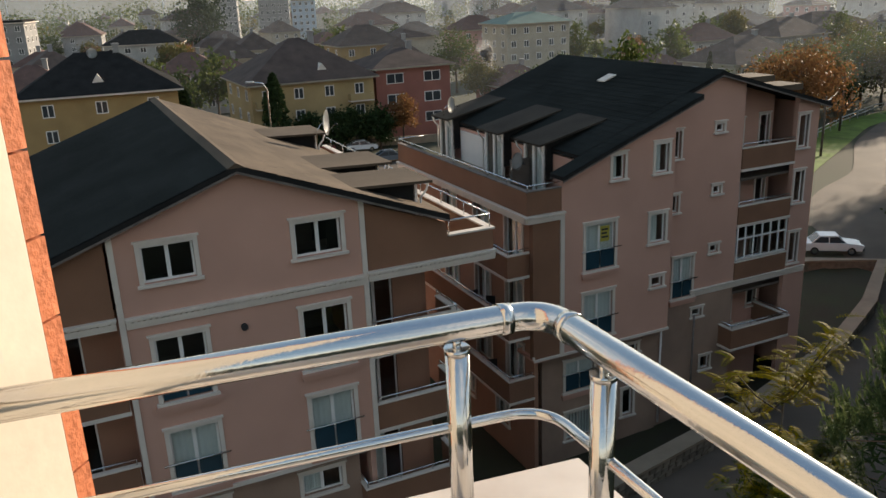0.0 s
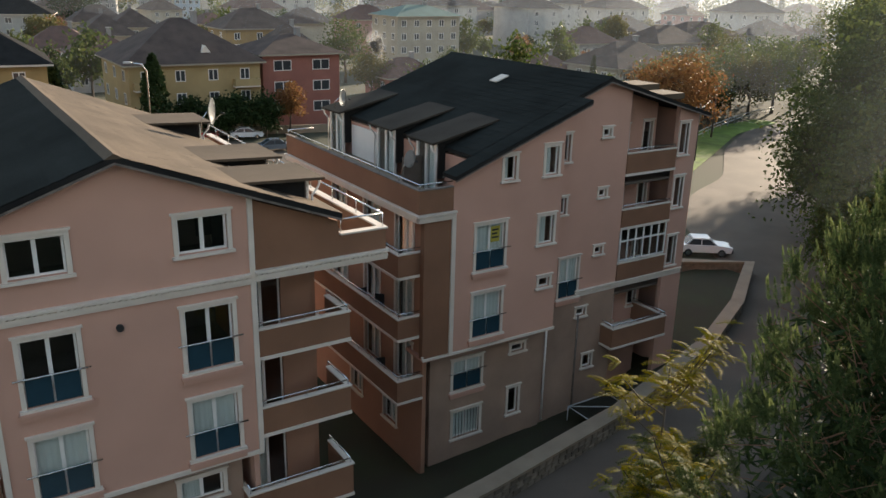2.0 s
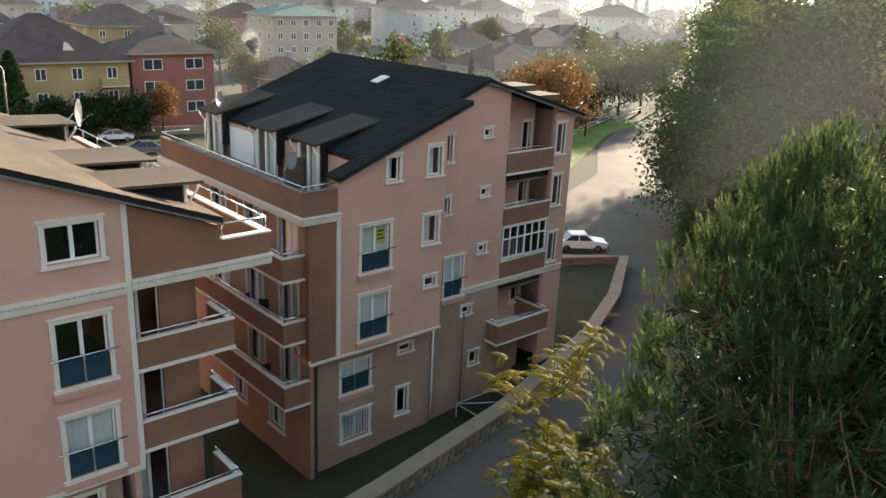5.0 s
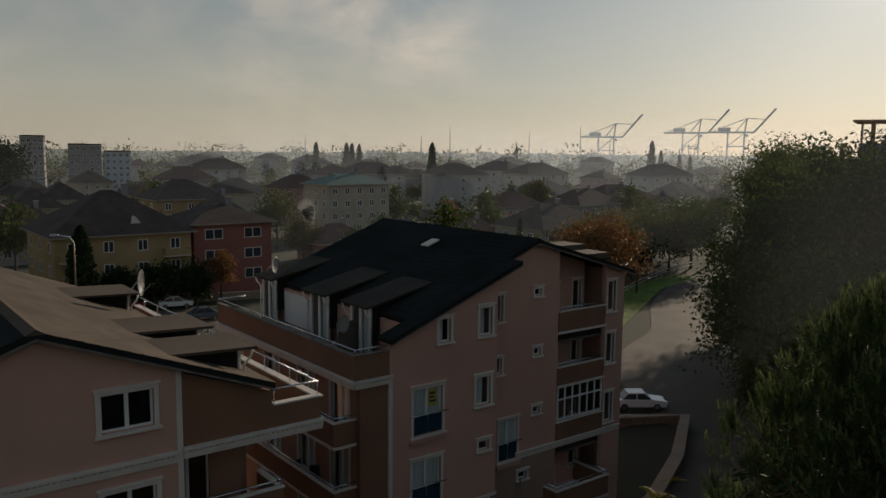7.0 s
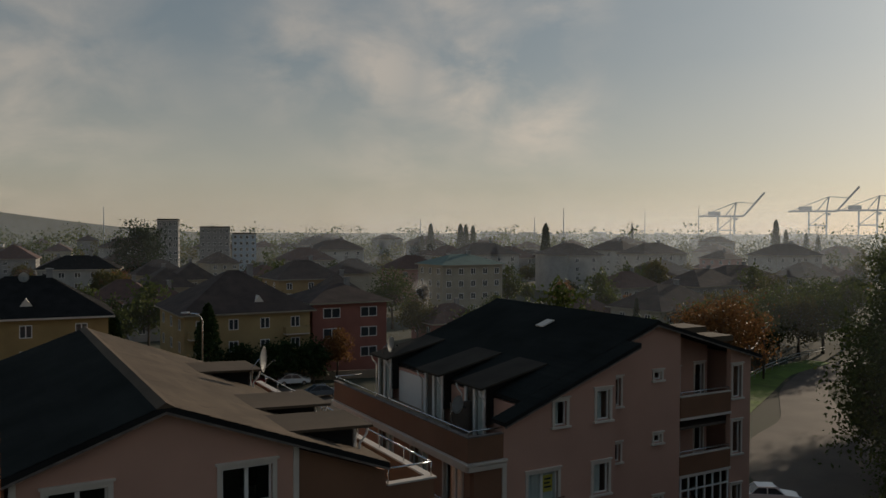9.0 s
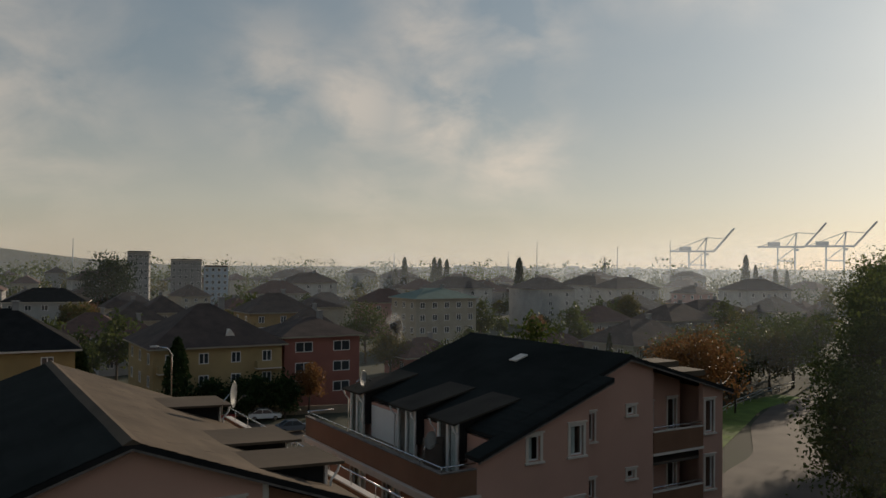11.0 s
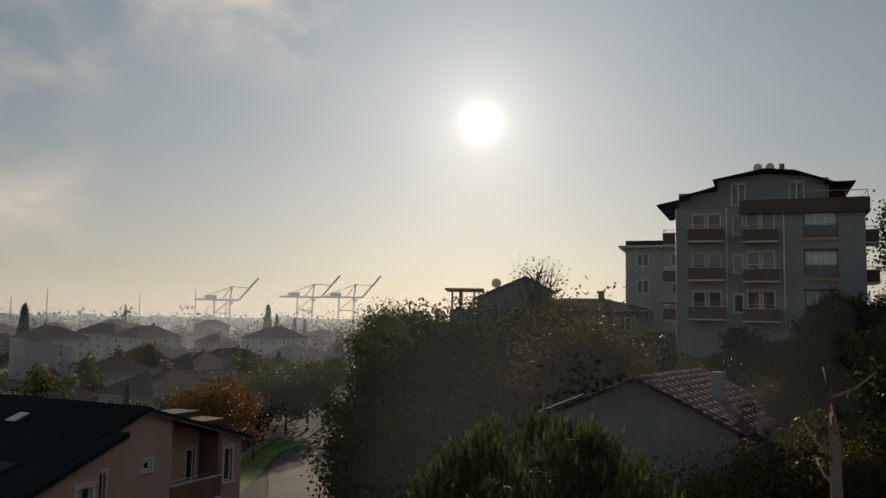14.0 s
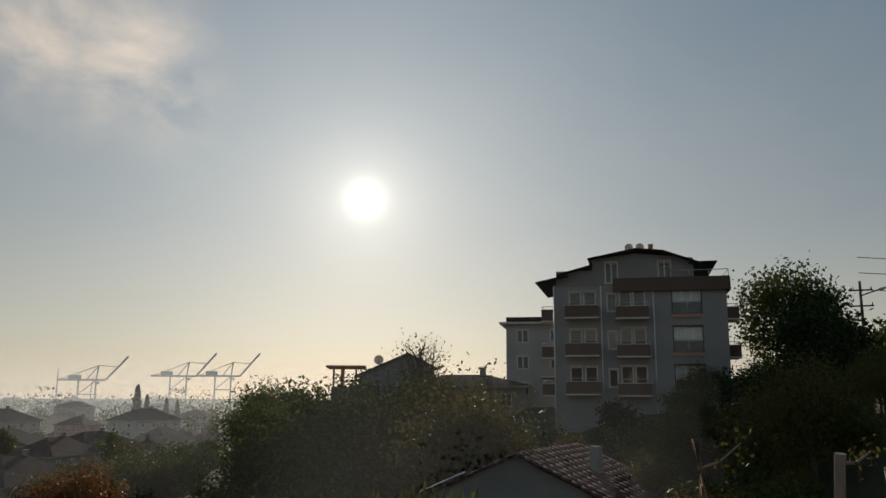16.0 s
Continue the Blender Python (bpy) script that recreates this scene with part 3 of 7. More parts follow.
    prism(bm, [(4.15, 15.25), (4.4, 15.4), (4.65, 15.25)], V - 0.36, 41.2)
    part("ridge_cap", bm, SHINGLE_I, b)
    for v0, v1 in ((23.6, 25.4), (27.1, 29.1), (34.9, 37.0)):
        dormer(b, 10.3, v0, v1, 11.3, 13.8, 7.2, 1, 0.04)
    # round vent in the gable
    bm = BM()
    tube(bm, [(4.15, V - 0.12, 10.45), (4.15, V + 0.01, 10.45)], 0.1, 14)
    part("vent", bm, DARKMETAL, b, "small round wall vent")
    settle(b, off)
    return b


near_house()

# ---- the second apartment building ----


def second_house():
    off = (26.0, 34.0, -1.3)
    b = thing("apartment_building", TURN @ Matrix.Translation(off), "pink and brown apartment building with dark roof and terrace", "building")
    V, R = 27.4, 28.4

    def top(u):
        return 15.55 - (0.378 * (27.4 - u) if u < 27.4 else 0.29 * (u - 27.4))
    # the projecting bay
    wins = [(19.6, 7.88, 1.52, 2.02, "french", (0, 1), 2), (19.55, 4.72, 1.52, 2.03, "french", (0, 1), 2), (23.02, 8.56, 0.84, 1.3, "plain", (0, 0.6), 1),
            (23.2, 6.44, 0.62, 0.45, "plain", None, 1), (20.93, 11.75, 0.62, 1.03, "plain", (0, 0.5), 1), (23.18, 11.74, 0.72, 1.27, "plain", (0, 0.55), 1)]
    bm = BM()
    wall_cells(bm, 18.4, 24.25, 4.25, top, V, V + 0.25, [(u, u + w, z, z + h) for u, z, w, h, s, c, n in wins])
    part("wall", bm, PINK, b, "pink rendered projecting bay wall")
    for u, z, w, h, s, c, n in wins:
        window(b, put(u, V, z), w, h, s, c, leaves=n)
    bm = BM()
    box(bm, 24.0, 24.25, V + 0.25, R, 4.25, top(24.1))
    part("wall", bm, PINK, b)
    bm = BM()
    box(bm, 17.05, 24.25, V + 0.002, R + 0.5, 4.1, 4.249)
    part("soffit", bm, PINK, b)
    bm = BM()
    box(bm, 18.3, 24.3, V - 0.06, V + 0.04, 4.15, 4.27)
    part("trim", bm, WHITE, b)
    # brown pier under the terrace
    bm = BM()
    box(bm, 17.0, 18.4, V + 0.01, V + 0.3, 4.25, 10.42)
    part("pier", bm, BROWN, b, "brown rendered pier")
    bm = BM()
    box(bm, 16.95, 17.05, V - 0.03, V + 0.05, 4.25, 4.4)
    box(bm, 17.0, 18.4, V - 0.04, V + 0.01, 4.15, 4.27)
    part("trim", bm, WHITE, b)
    pilaster(b, 18.42, V, 4.2, 10.42, 0.2)
    cornice(b, 16.7, 18.5, V, 10.42, dentil=False)
    side_cornice(b, 16.72, V, 41.2, 10.42)
    # terrace
    bm = BM()
    box(bm, 16.72, 18.39, V + 0.005, V + 0.15, 10.78, 11.75)
    box(bm, 16.72, 16.87, V + 0.15, 41.2, 10.78, 11.75)
    part("parapet", bm, BROWN, b, "brown rendered terrace parapet")
    bm = BM()
    box(bm, 16.68, 16.92, V - 0.03, 41.2, 11.755, 11.8)
    box(bm, 16.92, 18.39, V - 0.03, V + 0.19, 11.755, 11.8)
    part("coping", bm, EAVE, b)
    bm = BM()
    tube(bm, [(18.38, V + 0.08, 12.0), (16.8, V + 0.08, 12.0), (16.8, 41.2, 12.0)], 0.03)
    for k in range(9):
        tube(bm, [(16.8, V + 0.08 + k * 1.7, 11.78), (16.8, V + 0.08 + k * 1.7, 12.0)], 0.02, 6)
    tube(bm, [(16.8, 41.2, 12.0), (18.3, 41.2, 12.0)], 0.03)
    part("rail", bm, METAL, b, "steel terrace rail")
    bm = BM()
    box(bm, 16.75, 20.4, V + 0.26, 41.2, 10.5, 10.77)
    part("terrace_floor", bm, CONCRETE, b)
    bm = BM()
    box(bm, 19.75, 19.95, V + 0.26, 41.2, 10.77, 12.55)
    part("wall", bm, PINK, b, "pink attic wall behind the terrace")
    bm = BM()
    box(bm, 19.66, 19.745, 36.5, 39.3, 10.775, 12.4)
    part("panel", bm, PVC, b, "white insulated wall panel")
    for v0, v1 in ((30.2, 31.9), (33.9, 35.7), (39.5, 41.1)):
        dormer(b, 19.3, v0, v1, 10.78, 13.0, 22.4, -1, felt=SHINGLE_G)
    # side wall with balconies
    bm = BM()
    holes = [(v, v + 1.5, z, z + 2.1) for z in (2.35, 5.35, 8.15) for v in (28.6, 31.6, 35.0)] + [(30.0, 31.2, -0.3, 0.9), (33.5, 34.7, -0.3, 0.9)]
    wall_cells(bm, V + 0.3, 41.2, -2.4, lambda u: 10.5, 17.2, 17.4, holes)
    bmesh.ops.transform(bm, matrix=Matrix(((0, 1, 0, 0), (1, 0, 0, 0), (0, 0, 1, 0), (0, 0, 0, 1))), verts=bm.verts[:])
    # the sun bounced onto this wall is put into its lighter orange brown
    part("wall", bm, ORANGE_BROWN, b)
    for v0, v1, z0, z1 in holes:
        window(b, put(17.2, v1, z0, -90), v1 - v0, z1 - z0, "plain", (0.2, 0.8), trim=0.1)
    for z0, z1, v0, v1 in ((8.1, 9.05, V + 0.32, 31.0), (5.3, 6.2, V + 0.32, 36.5), (2.3, 3.3, V + 0.32, 36.5)):
        balcony(b, 15.95, 17.2, v0, v1, z0, z1, sides="fl")
    # lower storeys under the bay
    lows = [(19.15, 1.82, 1.55, 1.46, "french", 2), (19.2, -0.7, 1.5, 1.35, "bars", 2), (22.4, -0.3, 0.6, 1.37, "plain", 1), (22.45, 3.0, 0.75, 0.38, "plain", 1)]
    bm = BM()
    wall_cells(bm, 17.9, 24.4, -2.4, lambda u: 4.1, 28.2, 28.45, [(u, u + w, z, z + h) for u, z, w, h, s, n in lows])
    part("wall", bm, LOWPINK, b, "darker lower wall with uneven tone")
    for u, z, w, h, s, n in lows:
        window(b, put(u, 28.2, z), w, h, s, (0, 1) if n > 1 else None, leaves=n)
    # recessed middle
    mids = [(25.3, 5.1, 1.2, 2.02, "french", 2), (24.86, 9.43, 0.56, 0.8, "plain", 1), (24.86, 11.97, 0.56, 1.25, "plain", 1), (27.46, 12.95, 0.48, 0.37, "plain", 1),
            (27.47, 10.0, 0.48, 0.37, "plain", 1), (27.5, 7.06, 0.5, 0.37, "plain", 1), (26.6, 3.9, 0.6, 0.4, "plain", 1), (27.3, 0.9, 0.6, 0.7, "plain", 1)]
    bm = BM()
    wall_cells(bm, 24.25, 29.15, 5.0, top, R, R + 0.25, [(u, u + w, z, z + h) for u, z, w, h, s, n in mids if z > 5], cuts=(27.4,))
    part("wall", bm, PINK, b)
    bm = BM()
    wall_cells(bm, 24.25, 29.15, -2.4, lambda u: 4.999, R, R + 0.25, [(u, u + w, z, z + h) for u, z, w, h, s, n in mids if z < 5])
    part("wall", bm, LOWPINK, b, "darker lower wall with uneven tone")
    for u, z, w, h, s, n in mids:
        window(b, put(u, R, z), w, h, s, (0, 1) if n > 1 else None, leaves=n, trim=0.1)
    # loggia
    bm = BM()
    doors = [(29.4, 30.6, z, z + 2.1) for z in (10.95, 8.1, 5.25, 2.35)] + [(31.7, 32.3, z + 0.6, z + 2.2) for z in (10.95, 8.1, 5.25, 2.35)]
    wall_cells(bm, 29.15, 32.6, -2.4, top, R + 1.5, R + 1.7, doors)
    part("wall", bm, PINK, b)
    for d in doors:
        window(b, put(d[0], R + 1.5, d[2]), d[1] - d[0], d[3] - d[2], "plain", None, trim=0.08, leaves=1 if d[1] < 31 else 1)
    bm = BM()
    box(bm, 29.0, 29.15, R + 0.25, R + 1.5, -2.4, top(29.1))
    part("wall", bm, PINK, b)
    bm = BM()
    wall_cells(bm, 32.6, 34.05, -2.4, top, R, R + 0.25, [(32.75, 33.35, z, z + 1.6) for z in (11.6, 8.8, 5.6)])
    part("wall", bm, PINK, b)
    for z in (11.6, 8.8, 5.6):
        window(b, put(32.75, R, z), 0.6, 1.6, "plain", None, trim=0.1, leaves=1)
    for z0, z1 in ((10.96, 11.95), (8.2, 9.1), (5.3, 6.25)):
        balcony(b, 29.17, 32.58, R - 0.05, R + 1.49, z0, z1, sides="f")
    balcony(b, 28.4, 32.25, R - 0.9, R + 1.49, 2.1, 3.1, sides="flr")
    # glazed-in balcony
    bm = BM()
    ring(bm, 3.3, 1.75, 0.07, R - 0.02, R + 0.05, 29.22, 6.36)
    for k in range(1, 6):
        box(bm, 29.22 + k * 0.55 - 0.035, 29.22 + k * 0.55 + 0.035, R - 0.02, R + 0.05, 6.43, 8.04)
    box(bm, 29.29, 32.45, R - 0.015, R + 0.045, 7.4, 7.47)
    g = part("glazing_frame", bm, PVC, b, "white glazed-in balcony frame")
    for k in range(6):
        bm = BM()
        box(bm, 29.26 + k * 0.55, 29.73 + k * 0.55, R + 0.01, R + 0.02, 6.43, 8.04)
        part("pane", bm, GLASS, g)
    cornice(b, 26.4, 33.9, R, 5.0, 0.14, dentil=False)
    # far sides, floors, rooms whose dimness is put into their colour
    bm = BM()
    box(bm, 33.85, 34.05, R + 0.25, 41.2, -2.4, top(34.0))
    part("wall", bm, PINK, b)
    bm = BM()
    prism(bm, [(17.4, -2.4), (34.0, -2.4), (34.0, top(34)), (27.4, top(27.4)), (20, top(20)), (19.9, 10.8), (17.4, 10.5)], 41.0, 41.2)
    part("wall", bm, PINK, b)
    for z0 in (10.5, 7.2, 4.2):
        balcony(b, 34.05, 35.1, 31.0, 34.5, z0, z0 + 0.9, sides="r")
        balcony(b, 34.05, 35.1, 36.0, 39.5, z0, z0 + 0.9, sides="r")
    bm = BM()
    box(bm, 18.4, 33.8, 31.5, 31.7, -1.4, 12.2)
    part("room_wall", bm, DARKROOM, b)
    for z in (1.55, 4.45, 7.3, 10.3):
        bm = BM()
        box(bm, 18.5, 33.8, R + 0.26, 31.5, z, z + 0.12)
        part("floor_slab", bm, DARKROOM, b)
    # roof
    roof_slab(b, [(25.4, 14.964), (18.25, 15.72 - 0.378 * 9.15)], V - 0.35, 28.05, felt=SHINGLE_D)
    roof_slab(b, [(27.4, 15.725), (19.7, 15.725 - 0.378 * 7.7)], 28.05, 41.6, felt=SHINGLE_D)
    roof_slab(b, [(27.4, 15.72), (34.5, 15.72 - 0.29 * 7.1)], R - 0.35, 41.6, felt=SHINGLE_D)
    bm = BM()
    prism(bm, [(27.15, 15.65), (27.4, 15.8), (27.65, 15.66)], R - 0.36, 41.6)
    part("ridge_cap", bm, SHINGLE_D, b)
    for u in (29.5, 31.4):
        bm = BM()
        box(bm, u, u + 1.6, R + 0.2, R + 1.7, top(u) + 0.02, top(u) + 0.3)
        part("roof_box", bm, SHINGLE_I, b)
    # skylight in the slope
    bm = BM()
    box(bm, 0, 0.8, 0, 0.6, 0, 0.06)
    sk = part("skylight", bm, WHITE, b, "small white roof hatch standing ajar")
    sk.matrix_basis = Matrix.Translation((25.2, 34.0, 14.95)) @ pose(0, 0, 0, 0, -20, 0)
    bm = BM()
    box(bm, 20.42, 20.9, V + 0.08, V + 0.09, 9.05, 9.75)
    paper = part("paper_notice", bm, surf("yellow_paper", (0.42, 0.35, 0.06), 0.8, var=0.05, bump=0.0), b, "yellow paper notice in the window")
    for k, w in enumerate((0.34, 0.28, 0.36)):
        bm = BM()
        box(bm, 20.48, 20.48 + w, V + 0.07, V + 0.079, 9.55 - 0.17 * k, 9.63 - 0.17 * k)
        part("bar", bm, DARKMETAL, paper)
    for v in (28.05, 28.3):
        bm = BM()
        tube(bm, [(24.55 + (v - 28.05) * 8, 28.15, 4.1), (24.55 + (v - 28.05) * 8, 28.15, -1.2)], 0.05, 8)
        part("downpipe", bm, PVC if v < 28.2 else EAVE, b)
    settle(b, off)
    return b


second_house()

# ---- ground, street ----
ROAD = [((-40, 2), 6.2), ((-19.8, 10), 6.4), ((-5.05, 17.2), 6.6), ((2.9, 21.1), 6.6), ((8.4, 24.9), 6.6), ((15.8, 30.1), 6.8), ((23.9, 37.5), 7.0), ((29.0, 43.0), 7.2), ((33.9, 50), 8.5), ((36, 57), 10.0), ((39, 66), 14.0), ((43, 74), 12.0), ((48, 81.5), 7.5), ((55.5, 98.5), 5.5), ((67, 113.5), 5.0), ((80, 122), 5.0)]


def road_gap(x, y):
    best = 1e9
    for (a, wa), (b, wb) in zip(ROAD, ROAD[1:]):
        dx, dy = b[0] - a[0], b[1] - a[1]
        k = max(0.0, min(1.0, ((x - a[0]) * dx + (y - a[1]) * dy) / (dx * dx + dy * dy)))
        best = min(best, math.hypot(x - a[0] - k * dx, y - a[1] - k * dy) - (wa + (wb - wa) * k) / 2)
    return best


def ease(s):
    s = max(0.0, min(1.0, s))
    return s * s * (3 - 2 * s)


def plot_dip(u, v):
    """The plot round the second building lies lower than the street."""
    edge = 21.9 + max(0.0, u - 8) * 0.14 + max(0.0, u - 30) * 0.2
    return 1.5 * ease((v - edge - 1.2) / 3.5) * ease((u - 9) / 4) * ease((37 - u) / 7) * ease((45 - v) / 3)


def height(x, y):
    """Height of the land: a street that falls gently, the town plain, and a wooded hill on one side."""
    u = x * 0.9135 + y * 0.4067
    z = -0.6 + 1.3 * ease((14 - u) / 12)
    if 8 < u < 38:
        z -= plot_dip(u, y * 0.9135 - x * 0.4067)
    if math.hypot(x, y) < 420:
        hill = 19.5 * ease((x * 0.86 - y * 0.51 + 2) / 40) * (1 - ease((math.hypot(x, y) - 150) / 200))
        if hill > 0:
            hill *= ease((road_gap(x, y) - 0.5) / 9.0)
        z += hill
    # low hills far off on one side
    far = math.hypot(x, y)
    if far > 1500 and x < 0:
        z += 170 * ease((far - 1500) / 2000) * ease((-x / far - 0.15) / 0.5)
    return z


def build_ground():
    n = 160
    warp = [math.copysign(abs(s) ** 3.4 * 4300 + abs(s) * 95, s) for s in [(k / n) * 2 - 1 for k in range(n + 1)]]
    bm = BM()
    grid = [[bm.verts.new((x + 25, y + 45, height(x + 25, y + 45))) for y in warp] for x in warp]
    for i in range(n):
        for j in range(n):
            bm.faces.new((grid[i][j], grid[i + 1][j], grid[i + 1][j + 1], grid[i][j + 1])).smooth = True
    tagged(link("ground", bm, GROUND), "dull green and brown ground of a town plain", "ground", kind="structure")


def ribbon(name, line, lift, material, label, category, side=0.0):
    """A strip of paving along a centre line of ((x, y), width)."""
    pts = []
    for (a, wa), (b, wb) in zip(line, line[1:]):
        n = max(2, int(math.hypot(b[0] - a[0], b[1] - a[1]) / 1.2))
        pts += [(a[0] + (b[0] - a[0]) * k / n, a[1] + (b[1] - a[1]) * k / n, wa + (wb - wa) * k / n) for k in range(n)]
    # round off the bends
    for _ in range(10):
        pts = [pts[0]] + [tuple((p[i] + 2 * q[i] + r[i]) / 4 for i in range(3)) for p, q, r in zip(pts, pts[1:], pts[2:])] + [pts[-1]]
    bm = BM()
    rows = []
    for i, p in enumerate(pts):
        a, b = pts[max(0, i - 1)], pts[min(len(pts) - 1, i + 1)]
        d = Vector((b[0] - a[0], b[1] - a[1], 0)).normalized()
        nrm = Vector((-d.y, d.x, 0))
        row = []
        for k in range(7):
            q = Vector((p[0], p[1], 0)) + nrm * (p[2] * (k / 6 - 0.5) + side)
            row.append(bm.verts.new((q.x, q.y, height(q.x, q.y) + lift + (0.04 * math.sin(math.pi * k / 6)))))
        rows.append(row)
    for A, B in zip(rows, rows[1:]):
        for k in range(6):
            bm.faces.new((A[k], A[k + 1], B[k + 1], B[k])).smooth = True
    return tagged(link(name, bm, material), label, category, kind="structure")


build_ground()
ribbon("road", ROAD, 0.06, ASPHALT, "worn grey asphalt street with dusty patches", "road")
ribbon("road", [((40, 66), 9), ((28, 72), 8), ((12, 84), 7), ((-4, 99), 8), ((-30, 112), 8), ((-60, 118), 8)], 0.05, ASPHALT, "worn grey asphalt side street behind the houses", "road")
ribbon("road", [((-21, 108), 7), ((-29, 140), 6), ((-38, 190), 6)], 0.045, ASPHALT, "narrow grey asphalt lane between gardens", "road")
ribbon("verge", [((33.5, 79), 6), ((39.5, 88), 6.5), ((49, 100), 6), ((58.5, 112), 5), ((72, 122), 4)], 0.09, surf("sunny_grass", (0.13, 0.19, 0.03), 0.95, var=0.4, scale=0.5, bump=0.7, fine=14), "bright green grass verge beside the street", "verge")


def uv(u, v, z=0.0):
    return Vector((u * 0.9135 - v * 0.4067, u * 0.4067 + v * 0.9135, z))


WALLROCK = surf("rubble_stone", (0.2, 0.16, 0.12), 0.95, var=0.4, scale=3, bump=0.6, fine=18, per_object=0.3)


def retaining_wall():
    line = [(-14, 20.7, 1.6), (2.4, 21.3, 1.5), (7.5, 21.6, 1.0), (11.25, 21.93, 0.45), (17.8, 23.1, 0.3), (26.7, 24.9, 0.25), (37.1, 28.3, 0.2), (43.7, 31.5, 0.2), (51.0, 36.2, 0.2), (46.7, 39.0, 0.2), (36.0, 40.0, 0.2)]
    mid = uv(20, 25, -0.6)
    root = thing("garden_wall", Matrix.Translation(mid), "low rubble stone garden wall with concrete coping", "wall")
    rnd = random.Random(4)
    core, cop = BM(), BM()
    t = 0.3
    P = [uv(*p) for p in line]
    norms = []
    for i in range(len(P)):
        d = (P[min(i + 1, len(P) - 1)] - P[max(i - 1, 0)])
        norms.append(Vector((d.y, -d.x, 0)).normalized())
    for bm, wide, zlo, zhi in ((core, t, None, 0.0), (cop, t + 0.12, 0.0, 0.13)):
        rings = []
        for p, n in zip(P, norms):
            lo = -2.4 if zlo is None else 0.002
            rings.append([bm.verts.new(p + n * s * wide + Vector((0, 0, z)) - mid) for s, z in ((-1, lo), (1, lo), (1, zhi), (-1, zhi))])
        for A, B in zip(rings, rings[1:]):
            for k in range(4):
                bm.faces.new((A[k], A[(k + 1) % 4], B[(k + 1) % 4], B[k]))
        bm.faces.new(rings[0]); bm.faces.new(rings[-1][::-1])
    part("core", core, WALLROCK, root)
    part("coping", cop, CONCRETE, root, "pale concrete coping")
    meshes = []
    for k in range(5):
        bm = BM()
        box(bm, -0.2, 0.2, -0.05, 0.05, -0.13, 0.13)
        for v in bm.verts:
            v.co += Vector((rnd.uniform(-0.05, 0.05), rnd.uniform(-0.02, 0.02), rnd.uniform(-0.035, 0.035)))
        bmesh.ops.bevel(bm, geom=bm.edges[:], offset=0.03, segments=1, affect="EDGES")
        me = bpy.data.meshes.new("stone")
        bm.to_mesh(me); bm.free()
        me.materials.append(WALLROCK)
        meshes.append(me)
    count = 0
    for i in range(1, len(P) - 4):
        d = P[i + 1] - P[i]
        L = d.length
        d.normalize()
        n = Vector((d.y, -d.x, 0)).normalized()
        ang = math.degrees(math.atan2(d.y, d.x))
        for row in range(3):
            s = rnd.uniform(0, 0.3)
            while s < L and count < 300:
                p = P[i] + d * s + n * (t + 0.0) + Vector((0, 0, (P[i + 1].z - P[i].z) * s / L - 0.17 - row * 0.29))
                shared("stone", rnd.choice(meshes), root, Matrix.Translation(p - mid) @ pose(0, 0, 0, rnd.uniform(-6, 6), rnd.uniform(-5, 5), ang))
                s += rnd.uniform(0.42, 0.52)
                count += 1


retaining_wall()


def lawn():
    bm = BM()
    us = [u * 1.5 for u in range(-8, 34)]
    rows = []
    for u in us:
        foot = ((-14, 21.0), (7.5, 21.9), (11.2, 22.2), (17.8, 23.4), (26.7, 25.2), (37.1, 28.6), (43.7, 31.8), (52, 37.4))
        lo = next(va + (vb - va) * (u - ua) / (ub - ua) for (ua, va), (ub, vb) in zip(foot, foot[1:]) if ua <= u <= ub)
        row = []
        for k in range(9):
            hi = 42.0 - 4.2 * ease((u - 26) / 8) * 0.9
            v = lo + (hi - lo) * k / 8
            p = uv(u, v)
            row.append(bm.verts.new((p.x, p.y, height(p.x, p.y) + 0.32 + 0.12 * noise.noise((u * 0.6, v * 0.6, 0)))))
        rows.append(row)
    for A, B in zip(rows, rows[1:]):
        for k in range(8):
            bm.faces.new((A[k], A[k + 1], B[k + 1], B[k])).smooth = True
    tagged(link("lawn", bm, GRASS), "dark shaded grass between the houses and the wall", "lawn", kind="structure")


lawn()

# ---- the balcony with its steel railing ----
CREAM = surf("cream_wall_panel", (0.72, 0.62, 0.5), 0.55, var=0.1, scale=2.5, bump=0.05, fine=30)
MARBLE = surf("cream_marble", (0.75, 0.66, 0.56), 0.3, var=0.12, scale=4.0, bump=0.02, fine=9, second=(0.6, 0.5, 0.41))
BRICKTILE = surf("orange_brick_tile", (0.55, 0.17, 0.07), 0.8, var=0.25, scale=6, bump=0.3, fine=60, per_object=0.12)
STEEL = surf("brushed_steel", (0.66, 0.65, 0.63), 0.14, 1.0, var=0.06, scale=3, bump=0.03, fine=90)


def bend(a, corner, b, cut=0.07, n=8):
    """Points along a, round a corner and on to b."""
    a, c, b = Vector(a), Vector(corner), Vector(b)
    p, q = c + (a - c).normalized() * cut, c + (b - c).normalized() * cut
    return [a, p] + [(p * (1 - k) ** 2 + c * 2 * k * (1 - k) + q * k * k) for k in [i / n for i in range(1, n)]] + [q, b]


